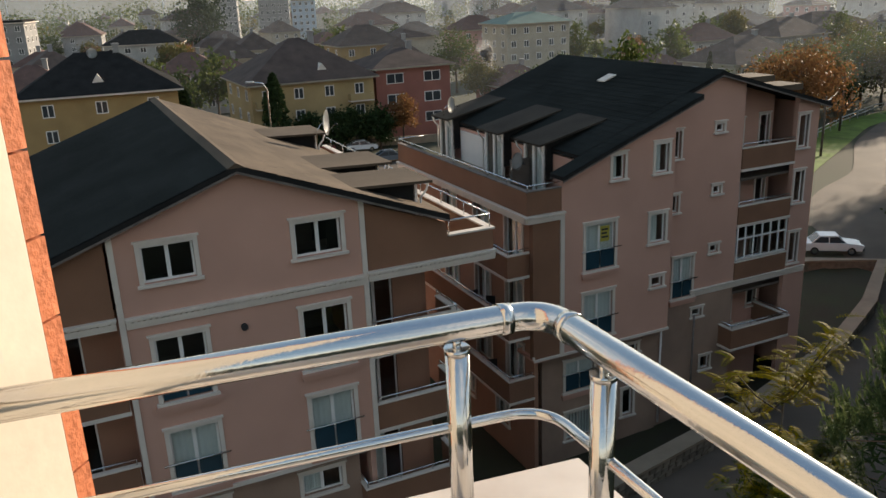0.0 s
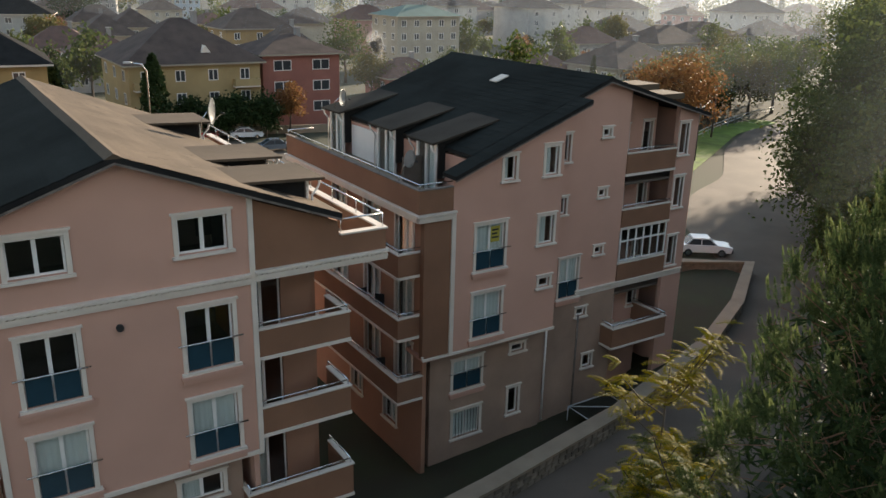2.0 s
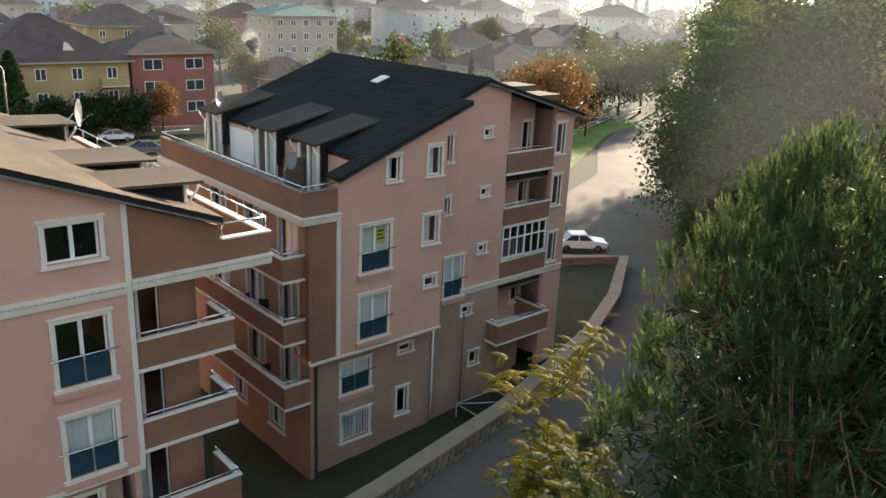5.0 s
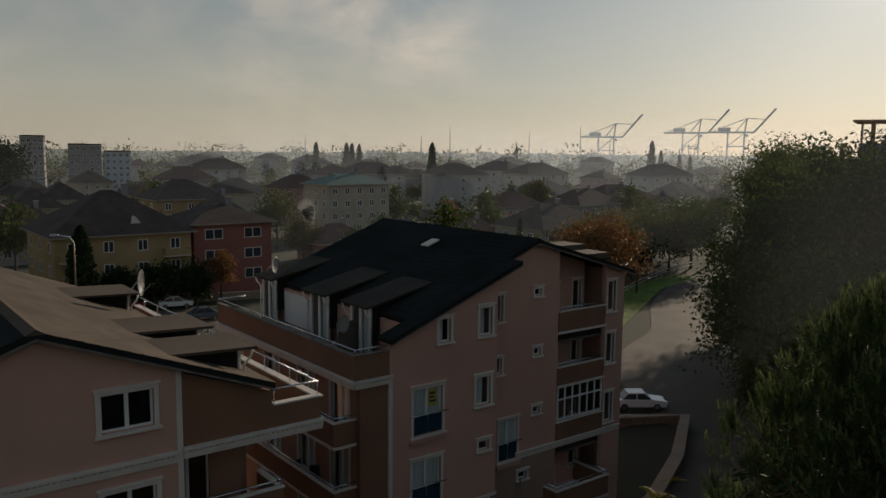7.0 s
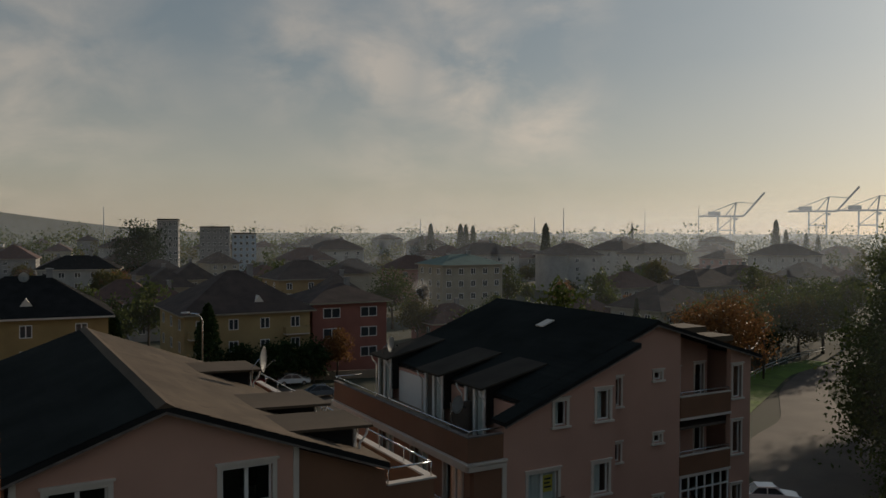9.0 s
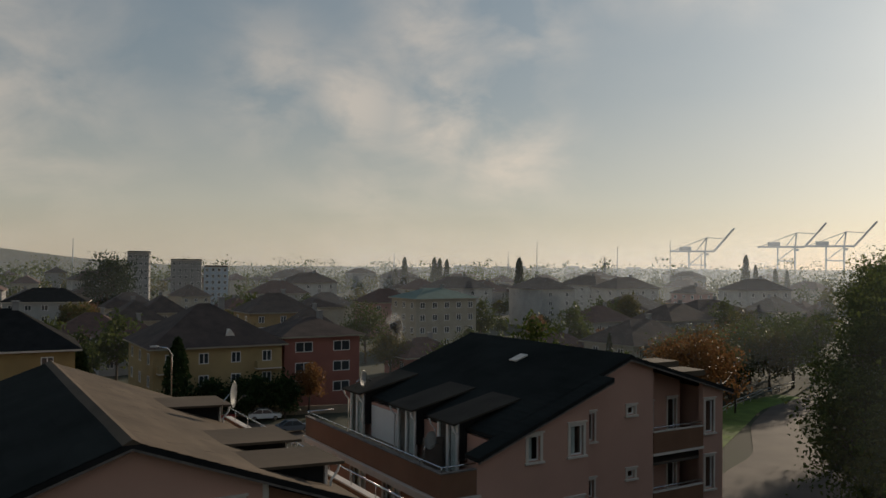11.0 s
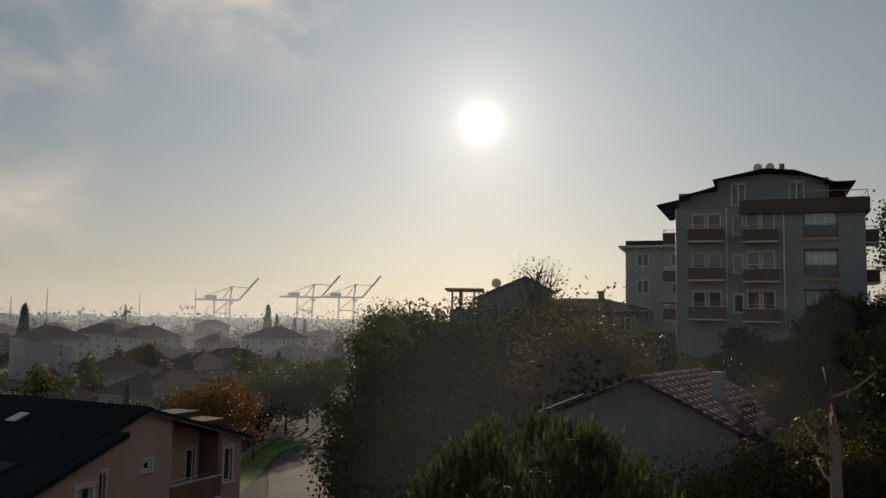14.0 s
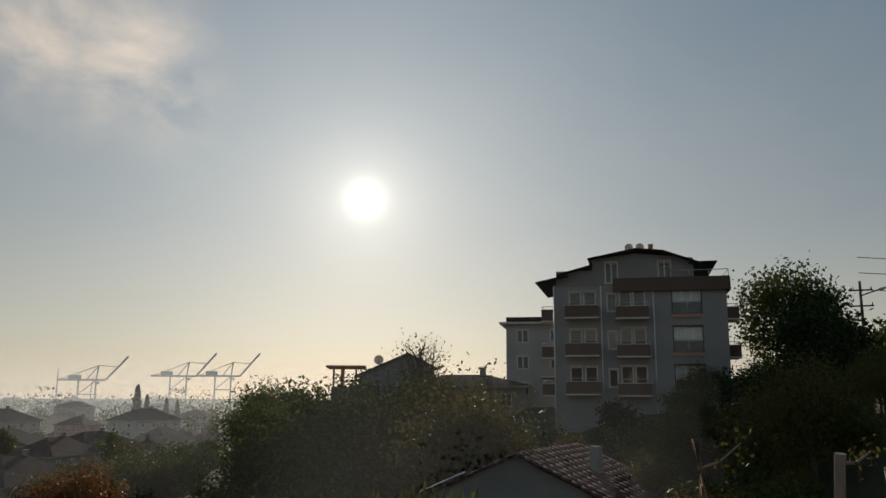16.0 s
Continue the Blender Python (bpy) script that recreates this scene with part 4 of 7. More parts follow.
def own_balcony():
    o = Vector((0.3, 0.8, 18.0))
    root = thing("railing", Matrix.Translation(o), "polished round steel balcony railing with bent corner", "railing")
    zr = 19.143
    left, corner, right = Vector((-0.55, 0.96, zr)), Vector((0.59, 1.32, zr)), Vector((1.19, -0.13, zr))
    bm = BM()
    tube(bm, [p - o for p in bend(left, corner, right, 0.075, 10)], 0.0275, 20)
    part("hand_rail", bm, STEEL, root)
    for e in (left, right):
        d = (e - corner).normalized()
        bm = BM()
        p = corner + d * 0.085
        tube(bm, [p - o - d * 0.011, p - o + d * 0.011], 0.03, 20)
        part("collar", bm, STEEL, root)
    down = Vector((0, 0, -0.2))
    bm = BM()
    tube(bm, [p - o for p in bend(left + down, corner + down, right + down, 0.09, 10)], 0.0105, 12)
    part("lower_bar", bm, STEEL, root)
    for p in (Vector((0.42, 1.256, 0)), Vector((0.66, 1.13, 0)), Vector((1.03, 0.25, 0))):
        bm = BM()
        tube(bm, [Vector((p.x, p.y, 18.69)) - o, Vector((p.x, p.y, 19.098)) - o], 0.0225, 16)
        post = part("post", bm, STEEL, root)
        bm = BM()
        tube(bm, [Vector((p.x, p.y, 19.098)) - o, Vector((p.x, p.y, 19.108)) - o], 0.0245, 16)
        tube(bm, [Vector((p.x, p.y, 19.1)) - o, Vector((p.x, p.y, 19.128)) - o], 0.008, 10)
        part("cap", bm, STEEL, post)
        bm = BM()
        tube(bm, [Vector((p.x, p.y, 18.691)) - o, Vector((p.x, p.y, 18.705)) - o], 0.042, 16)
        part("flange", bm, STEEL, post)
    # marble coping on the parapet
    d1, d2 = (left - corner), (right - corner)
    d1.z = d2.z = 0
    d1.normalize(); d2.normalize()
    outer, inner = Vector((0.698, 1.542, 0)), Vector((0.525, 1.09, 0))
    poly = [outer, outer + d2 * 2.0, inner + d2 * 1.6, inner, inner + d1 * 0.85, outer + d1 * 1.05]
    bm = BM()
    prism(bm, [(p.x - 0.3, p.y - 0.8) for p in poly], 18.65, 18.69, "z")
    bmesh.ops.bevel(bm, geom=[e for e in bm.edges if abs(e.verts[0].co.z - e.verts[1].co.z) < 1e-4], offset=0.006, segments=2, affect="EDGES")
    cop = link("coping", bm, MARBLE)
    cop.matrix_basis = Matrix.Translation((0.3, 0.8, 0))
    tagged(cop, "polished cream marble coping on the balcony parapet", "coping", kind="structure")
    bm = BM()
    shrink = [outer + (d1 + d2) * 0.06, outer + d2 * 1.9, inner + d2 * 1.6 - d1 * 0.03, inner - (d1 + d2) * 0.03, inner + d1 * 0.85 - d2 * 0.03, outer + d1 * 1.05]
    prism(bm, [(p.x, p.y) for p in shrink], 17.6, 18.648, "z")
    tagged(link("parapet", bm, CREAM), "cream rendered parapet of the balcony", "parapet", kind="structure")
    bm = BM()
    prism(bm, [(-1.4, 0.42), (0.58, 1.07), (1.2, -0.5), (-0.8, -1.15)], 18.0, 18.2, "z")
    tagged(link("floor", bm, MARBLE), "cream marble balcony floor", "floor", kind="structure")
    # return wall with orange tile edge
    edge, along = Vector((-0.29, 1.28, 0)), Vector((-0.28, -0.96, 0)).normalized()
    side = Vector((-0.96, 0.28, 0)).normalized()
    bm = BM()
    q = [edge + along * 0.045, edge + along * 2.4, edge + along * 2.4 + side * 0.35, edge + side * 0.35 + along * 0.045]
    prism(bm, [(p.x, p.y) for p in q], 15.0, 24.0, "z")
    w = tagged(link("wall", bm, CREAM), "sunlit cream panel wall beside the balcony", "wall", kind="structure")
    for k in range(60):
        bm = BM() if k == 0 else None
        if k == 0:
            q = [edge, edge + along * 0.044, edge + along * 0.044 + side * 0.35, edge + side * 0.35]
            prism(bm, [(p.x, p.y) for p in q], 15.0, 15.145, "z")
            first = part("tile", bm, BRICKTILE, w)
        else:
            shared("tile", first.data, w, Matrix.Translation((0, 0, 0.15 * k)))
    bm = BM()
    q = [edge + along * 0.16 - side * 0.02, edge + along * 2.4 - side * 0.02, edge + along * 2.4 + side * 0.02, edge + along * 0.16 + side * 0.02]
    prism(bm, [(p.x, p.y) for p in q], 19.18, 19.22, "z")
    part("sill", bm, MARBLE, w)


own_balcony()

# ---- plants ----
BARK = surf("grey_bark", (0.11, 0.085, 0.065), 0.95, var=0.35, scale=4, bump=0.8, fine=25, stretch=(1, 1, 0.25))
PINEBARK = surf("pine_bark", (0.2, 0.11, 0.07), 0.95, var=0.35, scale=4, bump=0.8, fine=25, stretch=(1, 1, 0.3))
LEAF = {"green": leafy("green_leaves", (0.05, 0.075, 0.02), (0.1, 0.115, 0.03)),
        "olive": leafy("olive_leaves", (0.075, 0.08, 0.028), (0.14, 0.115, 0.035)),
        "rust": leafy("rust_leaves", (0.16, 0.075, 0.035), (0.24, 0.13, 0.05)),
        "yellow": leafy("yellow_green_leaves", (0.16, 0.16, 0.004), (0.34, 0.25, 0.004), 0.6),
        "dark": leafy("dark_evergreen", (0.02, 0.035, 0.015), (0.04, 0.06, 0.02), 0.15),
        "pine": leafy("pine_needles", (0.04, 0.068, 0.024), (0.1, 0.125, 0.045), 0.4),
        "pale_tip": leafy("pale_needle_tips", (0.11, 0.14, 0.05), (0.17, 0.19, 0.07), 0.35),
        "fern": leafy("pinnate_leaves", (0.03, 0.05, 0.006), (0.085, 0.1, 0.008), 0.4)}


def leaf_quads(name, centres, sizes, rnd, material, parent, long=1.5, flat=0.0):
    """Many small leaves round the centres given, as one mesh."""
    n = len(centres)
    rs = np.random.RandomState(rnd.randint(0, 10 ** 6))
    c = np.array(centres, dtype=float)
    a = rs.normal(size=(n, 3)); a[:, 2] *= 1 - flat
    a /= np.linalg.norm(a, axis=1)[:, None]
    b = np.cross(a, rs.normal(size=(n, 3)))
    b /= np.linalg.norm(b, axis=1)[:, None]
    s = np.array(sizes)[:, None] * 0.5
    verts = np.stack([c - a * s * long, c - b * s * 0.8 + a * s * 0.1, c + a * s * long, c + b * s * 0.8 + a * s * 0.1], 1).reshape(-1, 3)
    me = bpy.data.meshes.new(name)
    me.from_pydata(verts.tolist(), [], np.arange(4 * n).reshape(-1, 4).tolist())
    me.materials.append(material)
    ob = new(name, me)
    ob.parent = parent
    return ob


def broad_tree(m, label, seed, h=9.0, r=3.6, leaves=4200, size=0.24, leaf="green", trunk_h=0.3, clumps=55, bare=0.0, squash=0.85, category="tree"):
    """A broadleaf tree: tapered trunk, limbs, and leaves in uneven clumps."""
    rnd = random.Random(seed)
    root = thing("tree", m, label, category)
    bm = BM()
    top = Vector((rnd.uniform(-0.3, 0.3), rnd.uniform(-0.3, 0.3), h * 0.8))
    tr = [Vector((0, 0, -0.6)), Vector((rnd.uniform(-0.1, 0.1), 0, h * 0.15)), Vector((rnd.uniform(-0.2, 0.2), rnd.uniform(-0.2, 0.2), h * 0.45)), top]
    tube(bm, tr, 0.028 * h, 7, 0.05)
    tips = []
    for k in range(clumps):
        th = rnd.uniform(0, 2 * math.pi)
        ph = math.acos(rnd.uniform(-0.75, 1))
        rr = r * rnd.uniform(0.55, 1.05) * (0.8 + 0.35 * noise.noise((math.cos(th) * 1.3 + seed, math.sin(th) * 1.3, math.cos(ph) * 1.3)))
        zc = h * (trunk_h + (1 - trunk_h) * 0.5)
        p = Vector((rr * math.sin(ph) * math.cos(th), rr * math.sin(ph) * math.sin(th), zc + (h * (1 - trunk_h) * 0.5) * squash * math.cos(ph) * rr / r * 1.15))
        tips.append(p)
    for p in tips[: 26 if not bare else clumps]:
        s = tr[1].lerp(top, rnd.uniform(0.15, 0.95))
        mid = s.lerp(p, 0.5) + Vector((rnd.uniform(-0.3, 0.3), rnd.uniform(-0.3, 0.3), rnd.uniform(0.0, 0.4)))
        tube(bm, [s, mid, p], 0.008 * h, 5, 0.008, cap=False)
        if bare:
            for _ in range(5):
                q = p + Vector((rnd.gauss(0, 0.7), rnd.gauss(0, 0.7), rnd.gauss(0.3, 0.5)))
                tube(bm, [mid.lerp(p, rnd.random()), q], 0.012, 3, 0.004, cap=False)
    part("trunk", bm, BARK, root)
    cs, ss = [], []
    for k in range(leaves):
        p = rnd.choice(tips)
        g = r * 0.2 * rnd.choice((0.7, 1.0, 1.35))
        q = [max(-1.7, min(1.7, rnd.gauss(0, 1))) * g for _ in range(3)]
        cs.append((p.x + q[0], p.y + q[1], p.z + q[2] * 0.8))
        ss.append(size * rnd.uniform(0.6, 1.3))
    leaf_quads("crown", cs, ss, rnd, LEAF[leaf], root)
    return root


def cypress(m, seed, h=8.0, r=1.0, label="dark slender cypress", leaves=1800, size=0.3):
    rnd = random.Random(seed)
    root = thing("cypress", m, label, "tree")
    bm = BM()
    tube(bm, [(0, 0, -0.4), (0, 0, h * 0.9)], 0.02 * h, 6, 0.02)
    part("trunk", bm, BARK, root)
    cs, ss = [], []
    for k in range(leaves):
        t = rnd.random() ** 0.8
        rr = r * (math.sin(min(1, t * 1.6 + 0.12) * math.pi / 2) * (1 - t) ** 0.6 * 1.35 + 0.03) * rnd.uniform(0.55, 1.08)
        a = rnd.uniform(0, 2 * math.pi)
        rr *= 0.85 + 0.3 * noise.noise((a, t * 6, seed))
        cs.append((rr * math.cos(a), rr * math.sin(a), 0.2 + t * h))
        ss.append(size * rnd.uniform(0.6, 1.3))
    leaf_quads("crown", cs, ss, rnd, LEAF["dark"], root, 1.8)
    return root


def near_pine(m, seed=5):
    """The stone pine below the balcony: limbs, and upright shoots set with needles."""
    rnd = random.Random(seed)
    H, R = 16.2, 5.75
    root = thing("pine_tree", m, "dense green pine with upright needle shoots and reddish limbs", "tree")
    bm = BM()
    fork = Vector((0.3, -0.2, 5.2))
    tube(bm, [(0, 0, -0.6), (0.1, 0, 2.5), fork], 0.34, 10, 0.26)
    mains = [Vector((-1.2, 0.4, 12.5)), Vector((1.6, -0.6, 12.0)), Vector((0.2, 1.2, 13.5)), Vector((-2.6, -1.2, 9.5)), Vector((3.0, 1.0, 9.0))]
    for q in mains:
        tube(bm, [fork, fork.lerp(q, 0.45) + Vector((q.x * 0.18, q.y * 0.18, -0.5)), q], 0.2, 8, 0.05, cap=False)
    shoots = []
    for k in range(680):
        a = rnd.uniform(0, 2 * math.pi)
        t = rnd.random() ** 0.75              # height in the crown
        prof = math.sqrt(max(0.0, 1 - (max(0, t - 0.3) / 0.72) ** 2)) if t > 0.3 else 0.62 + 0.38 * t / 0.3
        lump = 0.86 + 0.28 * noise.noise((math.cos(a) * 2.2, math.sin(a) * 2.2, t * 4.0))
        depth = 1.0 if rnd.random() < 0.75 else rnd.uniform(0.55, 0.95)
        rr = (R - 0.35) * prof * lump * depth
        p = Vector((rr * math.cos(a), rr * math.sin(a), 2.4 + t * (H - 2.8) * (0.93 + 0.08 * lump)))
        axis = Vector((math.cos(a) * (0.75 - 0.55 * t), math.sin(a) * (0.75 - 0.55 * t), 0.75 + 0.3 * t)).normalized()
        size = rnd.uniform(0.4, 0.75)
        for _ in range(9):
            d = (axis + Vector((rnd.gauss(0, 0.3), rnd.gauss(0, 0.3), rnd.gauss(0, 0.2)))).normalized()
            shoots.append((p + d * size * rnd.uniform(0.1, 0.6) + Vector((rnd.gauss(0, 0.12), rnd.gauss(0, 0.12), 0)), (d + Vector((0, 0, 0.8))).normalized()))
    for p, d in shoots[::15]:
        s = fork.lerp(rnd.choice(mains), rnd.uniform(0.3, 1.0))
        tube(bm, [s, s.lerp(p, 0.6) + Vector((0, 0, -0.5)), p], 0.03, 4, 0.01, cap=False)
    part("trunk", bm, PINEBARK, root, "reddish-brown trunk and limbs")
    rs = np.random.RandomState(3)
    verts, faces = [], []
    tips_v, tips_f = [], []
    for p, d in shoots:
        L = rnd.uniform(0.4, 0.68)
        n = 52
        along = rs.uniform(0, 1, n)
        base = np.array(p)[None] + np.array(d)[None] * (along[:, None] * L)
        out = rs.normal(size=(n, 3)) * 0.75 + np.array(d)[None] * 0.9
        out /= np.linalg.norm(out, axis=1)[:, None]
        ln = (0.13 - 0.04 * along)[:, None] * rs.uniform(0.8, 1.25, (n, 1))
        w = np.cross(out, rs.normal(size=(n, 3)))
        w *= 0.011 / np.linalg.norm(w, axis=1)[:, None]
        tri = np.stack([base - w, base + w, base + out * ln], 1).reshape(-1, 3)
        k0 = len(verts)
        verts.extend(tri.tolist())
        faces.extend([(k0 + 3 * i, k0 + 3 * i + 1, k0 + 3 * i + 2) for i in range(n)])
        # paler tips on shoots above 8 m carry the backlight in their colour
        if p.z > 8 and rnd.random() < 0.5:
            k0 = len(tips_v)
            e = np.array(p) + np.array(d) * (L + 0.02)
            for i in range(3):
                s = rs.normal(size=3) * 0.02
                tips_v.extend([(e + s).tolist(), (e - s).tolist(), (e + np.array(d) * 0.24 + rs.normal(size=3) * 0.02).tolist()])
                tips_f.append((k0 + 3 * i, k0 + 3 * i + 1, k0 + 3 * i + 2))
    # filler leaves close the crown; its inner shade is put into their dark green
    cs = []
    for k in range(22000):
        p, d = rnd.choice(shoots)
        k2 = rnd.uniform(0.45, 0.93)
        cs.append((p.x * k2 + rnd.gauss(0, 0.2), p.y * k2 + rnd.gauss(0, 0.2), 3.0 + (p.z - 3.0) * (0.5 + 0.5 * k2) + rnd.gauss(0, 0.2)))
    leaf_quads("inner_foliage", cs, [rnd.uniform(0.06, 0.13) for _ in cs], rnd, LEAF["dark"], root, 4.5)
    for name, vs, fs, mt in (("needles", verts, faces, LEAF["pine"]), ("young_growth", tips_v, tips_f, LEAF["pale_tip"])):
        me = bpy.data.meshes.new(name)
        me.from_pydata(vs, [], fs)
        me.materials.append(mt)
        ob = new(name, me)
        ob.parent = root
    return root


def pinnate_tree(m, seed, h=10.0, spread=2.4, fronds=220, label="", yellow=0.5, low=0.25):
    """A slender tree with long feathered leaves, yellow-green and coloured sunlit at the top."""
    rnd = random.Random(seed)
    root = thing("tree", m, label, "tree")
    bm = BM()
    top = Vector((0.2, 0.1, h * 0.93))
    tube(bm, [(0, 0, -0.5), (0.1, -0.05, h * 0.4), top], 0.1, 7, 0.02)
    ends = []
    for k in range(16):
        s = Vector((0.1, 0, h * rnd.uniform(low, 0.85)))
        a = rnd.uniform(0, 2 * math.pi)
        reach = spread * rnd.uniform(0.5, 1.0)
        e = s + Vector((math.cos(a) * reach, math.sin(a) * reach, rnd.uniform(0.6, 2.2)))
        tube(bm, [s, s.lerp(e, 0.5) + Vector((0, 0, -0.15)), e], 0.035, 5, 0.012, cap=False)
        ends += [e, s.lerp(e, 0.7), s.lerp(e, 0.4)]
    ends += [top, top - Vector((0, 0, 0.6))]
    part("trunk", bm, BARK, root)
    sets = {"yellow": ([], []), "fern": ([], [])}
    for k in range(fronds):
        e = rnd.choice(ends) + Vector((rnd.gauss(0, 0.12), rnd.gauss(0, 0.12), rnd.gauss(0, 0.2)))
        # upper fronds take the bright yellow-green, which paints the sun on them
        kind = "yellow" if (e.z / h > 0.55 + rnd.uniform(-0.2, 0.2)) and rnd.random() < yellow * 1.6 else "fern"
        V, F = sets[kind]
        a = rnd.uniform(0, 2 * math.pi)
        L = rnd.uniform(0.5, 0.9)
        d = Vector((math.cos(a), math.sin(a), rnd.uniform(0.1, 0.6))).normalized()
        n = 12
        for i in range(1, n + 1):
            s = i / n
            p = e + d * (L * s) + Vector((0, 0, -0.35 * L * s * s))
            side = d.cross(Vector((0, 0, 1))).normalized()
            fwd = (d + Vector((0, 0, -0.5 * s))).normalized()
            ll = 0.14 * math.sin(math.pi * (0.15 + 0.75 * s)) + 0.03
            for sg in (-1, 1):
                q = p + side * sg * ll * 0.92 + fwd * ll * 0.35 + Vector((0, 0, -0.2 * ll + rnd.uniform(-0.02, 0.02)))
                mid = p.lerp(q, 0.45)
                k0 = len(V)
                wv = fwd * 0.022
                V.extend([tuple(p), tuple(mid + wv), tuple(q), tuple(mid - wv)])
                F.append((k0, k0 + 1, k0 + 2, k0 + 3))
    for kind, (V, F) in sets.items():
        if V:
            me = bpy.data.meshes.new("leaves")
            me.from_pydata(V, [], F)
            me.materials.append(LEAF[kind])
            ob = new("leaves", me)
            ob.parent = root
    return root


def on_land(x, y, turn=0.0, scale=1.0, sink=0.0):
    return Matrix.Translation((x, y, height(x, y) - sink)) @ pose(0, 0, 0, 0, 0, turn) @ Matrix.Scale(scale, 4)


near_pine(on_land(14.05, 13.85))
pinnate_tree(on_land(9.6, 19.8), 11, 11.0, 1.35, 420, "slender tree with feathery yellow and green leaves", 1.0, 0.3)
pinnate_tree(on_land(7.9, 16.8), 12, 8.2, 1.3, 520, "bushy tree with long feathery green leaves", 0.2, 0.15)
pinnate_tree(on_land(9.5, 17.6), 13, 8.6, 1.3, 560, "bushy tree with long feathery green leaves", 0.15, 0.15)
pinnate_tree(on_land(6.4, 15.2), 16, 6.9, 1.2, 260, "bushy tree with long feathery green leaves", 0.05, 0.3)
pinnate_tree(on_land(4.3, 15.2), 14, 6.4, 1.0, 150, "small tree with feathery green leaves", 0.2, 0.4)
pinnate_tree(on_land(10.9, 20.6), 15, 7.6, 1.3, 420, "bushy tree with long feathery green leaves", 0.1, 0.15)


def skyline(x, y):
    """How high the growth of the hill may stand at a place, as the ridge of the wood runs."""
    az = math.degrees(math.atan2(x, y))
    marks = ((20, -5.5), (29, -3.2), (31, -0.8), (35, 2.1), (38, 2.9), (48, 2.4), (50, 1.6), (51.5, -1.6), (62, -1.8), (65, 2.5), (80, 3.5))
    e = marks[0][1]
    for (a, ea), (b, eb) in zip(marks, marks[1:]):
        if a <= az <= b:
            e = ea + (eb - ea) * (az - a) / (b - a)
    return 20 + math.hypot(x, y) * math.tan(radians(e))


def hillside():
    rnd = random.Random(21)
    TALL = (13.9, 11.4, 13.4, 9.3)

    def grow(k, x, y, s):
        s = min(s, (skyline(x, y) - height(x, y)) / TALL[k] * rnd.uniform(0.9, 1.03))
        if s > 0.12:
            copy_thing(kinds[k], on_land(x, y, rnd.uniform(0, 360), 1)).scale = (max(s, 0.35 * s + 0.2), max(s, 0.35 * s + 0.2), s)
    kinds = [broad_tree(on_land(41, 52), "dense green broadleaf tree on the wooded slope", 31, 13.5, 4.6, 11000, 0.22, "green", 0.1, 90),
             broad_tree(on_land(37, 40), "olive and yellowing broadleaf tree on the slope", 32, 11.0, 4.2, 9500, 0.19, "olive", 0.12, 80),
             broad_tree(on_land(45.5, 57), "dense dark green tree beside the street", 33, 13.0, 4.4, 9000, 0.26, "green", 0.06, 90),
             broad_tree(on_land(34, 34), "thin autumn tree with olive leaves", 34, 9.0, 3.6, 7000, 0.16, "olive", 0.2, 70)]
    spots = [(47, 52, 0, 1.0), (52, 62, 2, 0.95), (50, 70, 0, 0.85), (57, 74, 2, 0.85), (62, 84, 0, 0.85), (70, 95, 2, 0.9), (43, 45, 1, 0.9), (48, 44, 1, 1.0), (54, 52, 0, 0.9), (40, 34, 3, 0.95),
             (45, 37, 1, 0.95), (51, 38, 1, 0.7), (32, 30.5, 3, 0.8), (38, 45.5, 2, 0.8), (78, 108, 0, 0.9), (60, 62, 1, 0.8), (28.5, 27.5, 3, 0.75), (30, 33, 1, 0.75), (47, 31.5, 3, 0.6), (52, 29, 3, 0.6), (56, 26, 1, 0.55), (41, 60, 2, 0.7)]
    for x, y, k, s in spots:
        grow(k, x, y, s * 1.5)
    for x, y, k, s in ((35, 22, 1, 0.45), (40, 21.5, 3, 0.5), (44, 22, 0, 0.45), (48, 23.5, 2, 0.4), (53, 20.5, 0, 0.5), (60, 20, 2, 0.5), (64, 17, 0, 0.55), (40, 13.5, 1, 0.6), (46, 12.5, 3, 0.65), (52, 13.5, 0, 0.5), (58, 13, 1, 0.5), (33, 14.5, 3, 0.5), (66, 12, 2, 0.5), (28, 19, 3, 0.5), (25, 22, 1, 0.45), (24, 26, 3, 0.55), (29, 36, 2, 0.6), (33, 42, 0, 0.6), (36, 50, 2, 0.6)):
        grow(k, x, y, s)
    for _ in range(110):
        x, y = rnd.uniform(24, 74), rnd.uniform(4, 40)
        if 0.86 * x - 0.51 * y > 9 and not (28 < x < 41 and 17 < y < 32) and not (52 < x < 75 and 22 < y < 46):
            grow(rnd.choice((0, 1, 3, 1)), x, y, rnd.uniform(0.2, 0.42))
    # rough growth in front of the shed
    for az, d, el, k in ((48.5, 34, -8.2, 1), (51, 33.5, -9.0, 3), (54, 33, -9.3, 1), (57, 34, -8.5, 3), (60, 36, -7.0, 1), (63, 38, -6.0, 3), (66, 38, -5.5, 1), (69, 40, -5.0, 3)):
        x, y = d * math.sin(radians(az)), d * math.cos(radians(az))
        s = (20 + d * math.tan(radians(el)) - height(x, y)) / TALL[k]
        if s > 0.1:
            copy_thing(kinds[k], on_land(x, y, az * 7)).scale = (max(0.5, s), max(0.5, s), s)
    # beside the tall block
    broad_tree(on_land(72, 25.0), "tall dark broadleaf tree beside the block", 41, 31.8 - height(72, 25.0), 4.3, 9000, 0.26, "green", 0.2, 90)
    broad_tree(on_land(67.5, 21.5), "dark evergreen tree in front of the block", 42, 9.5, 3.4, 7000, 0.26, "dark", 0.02, 70)
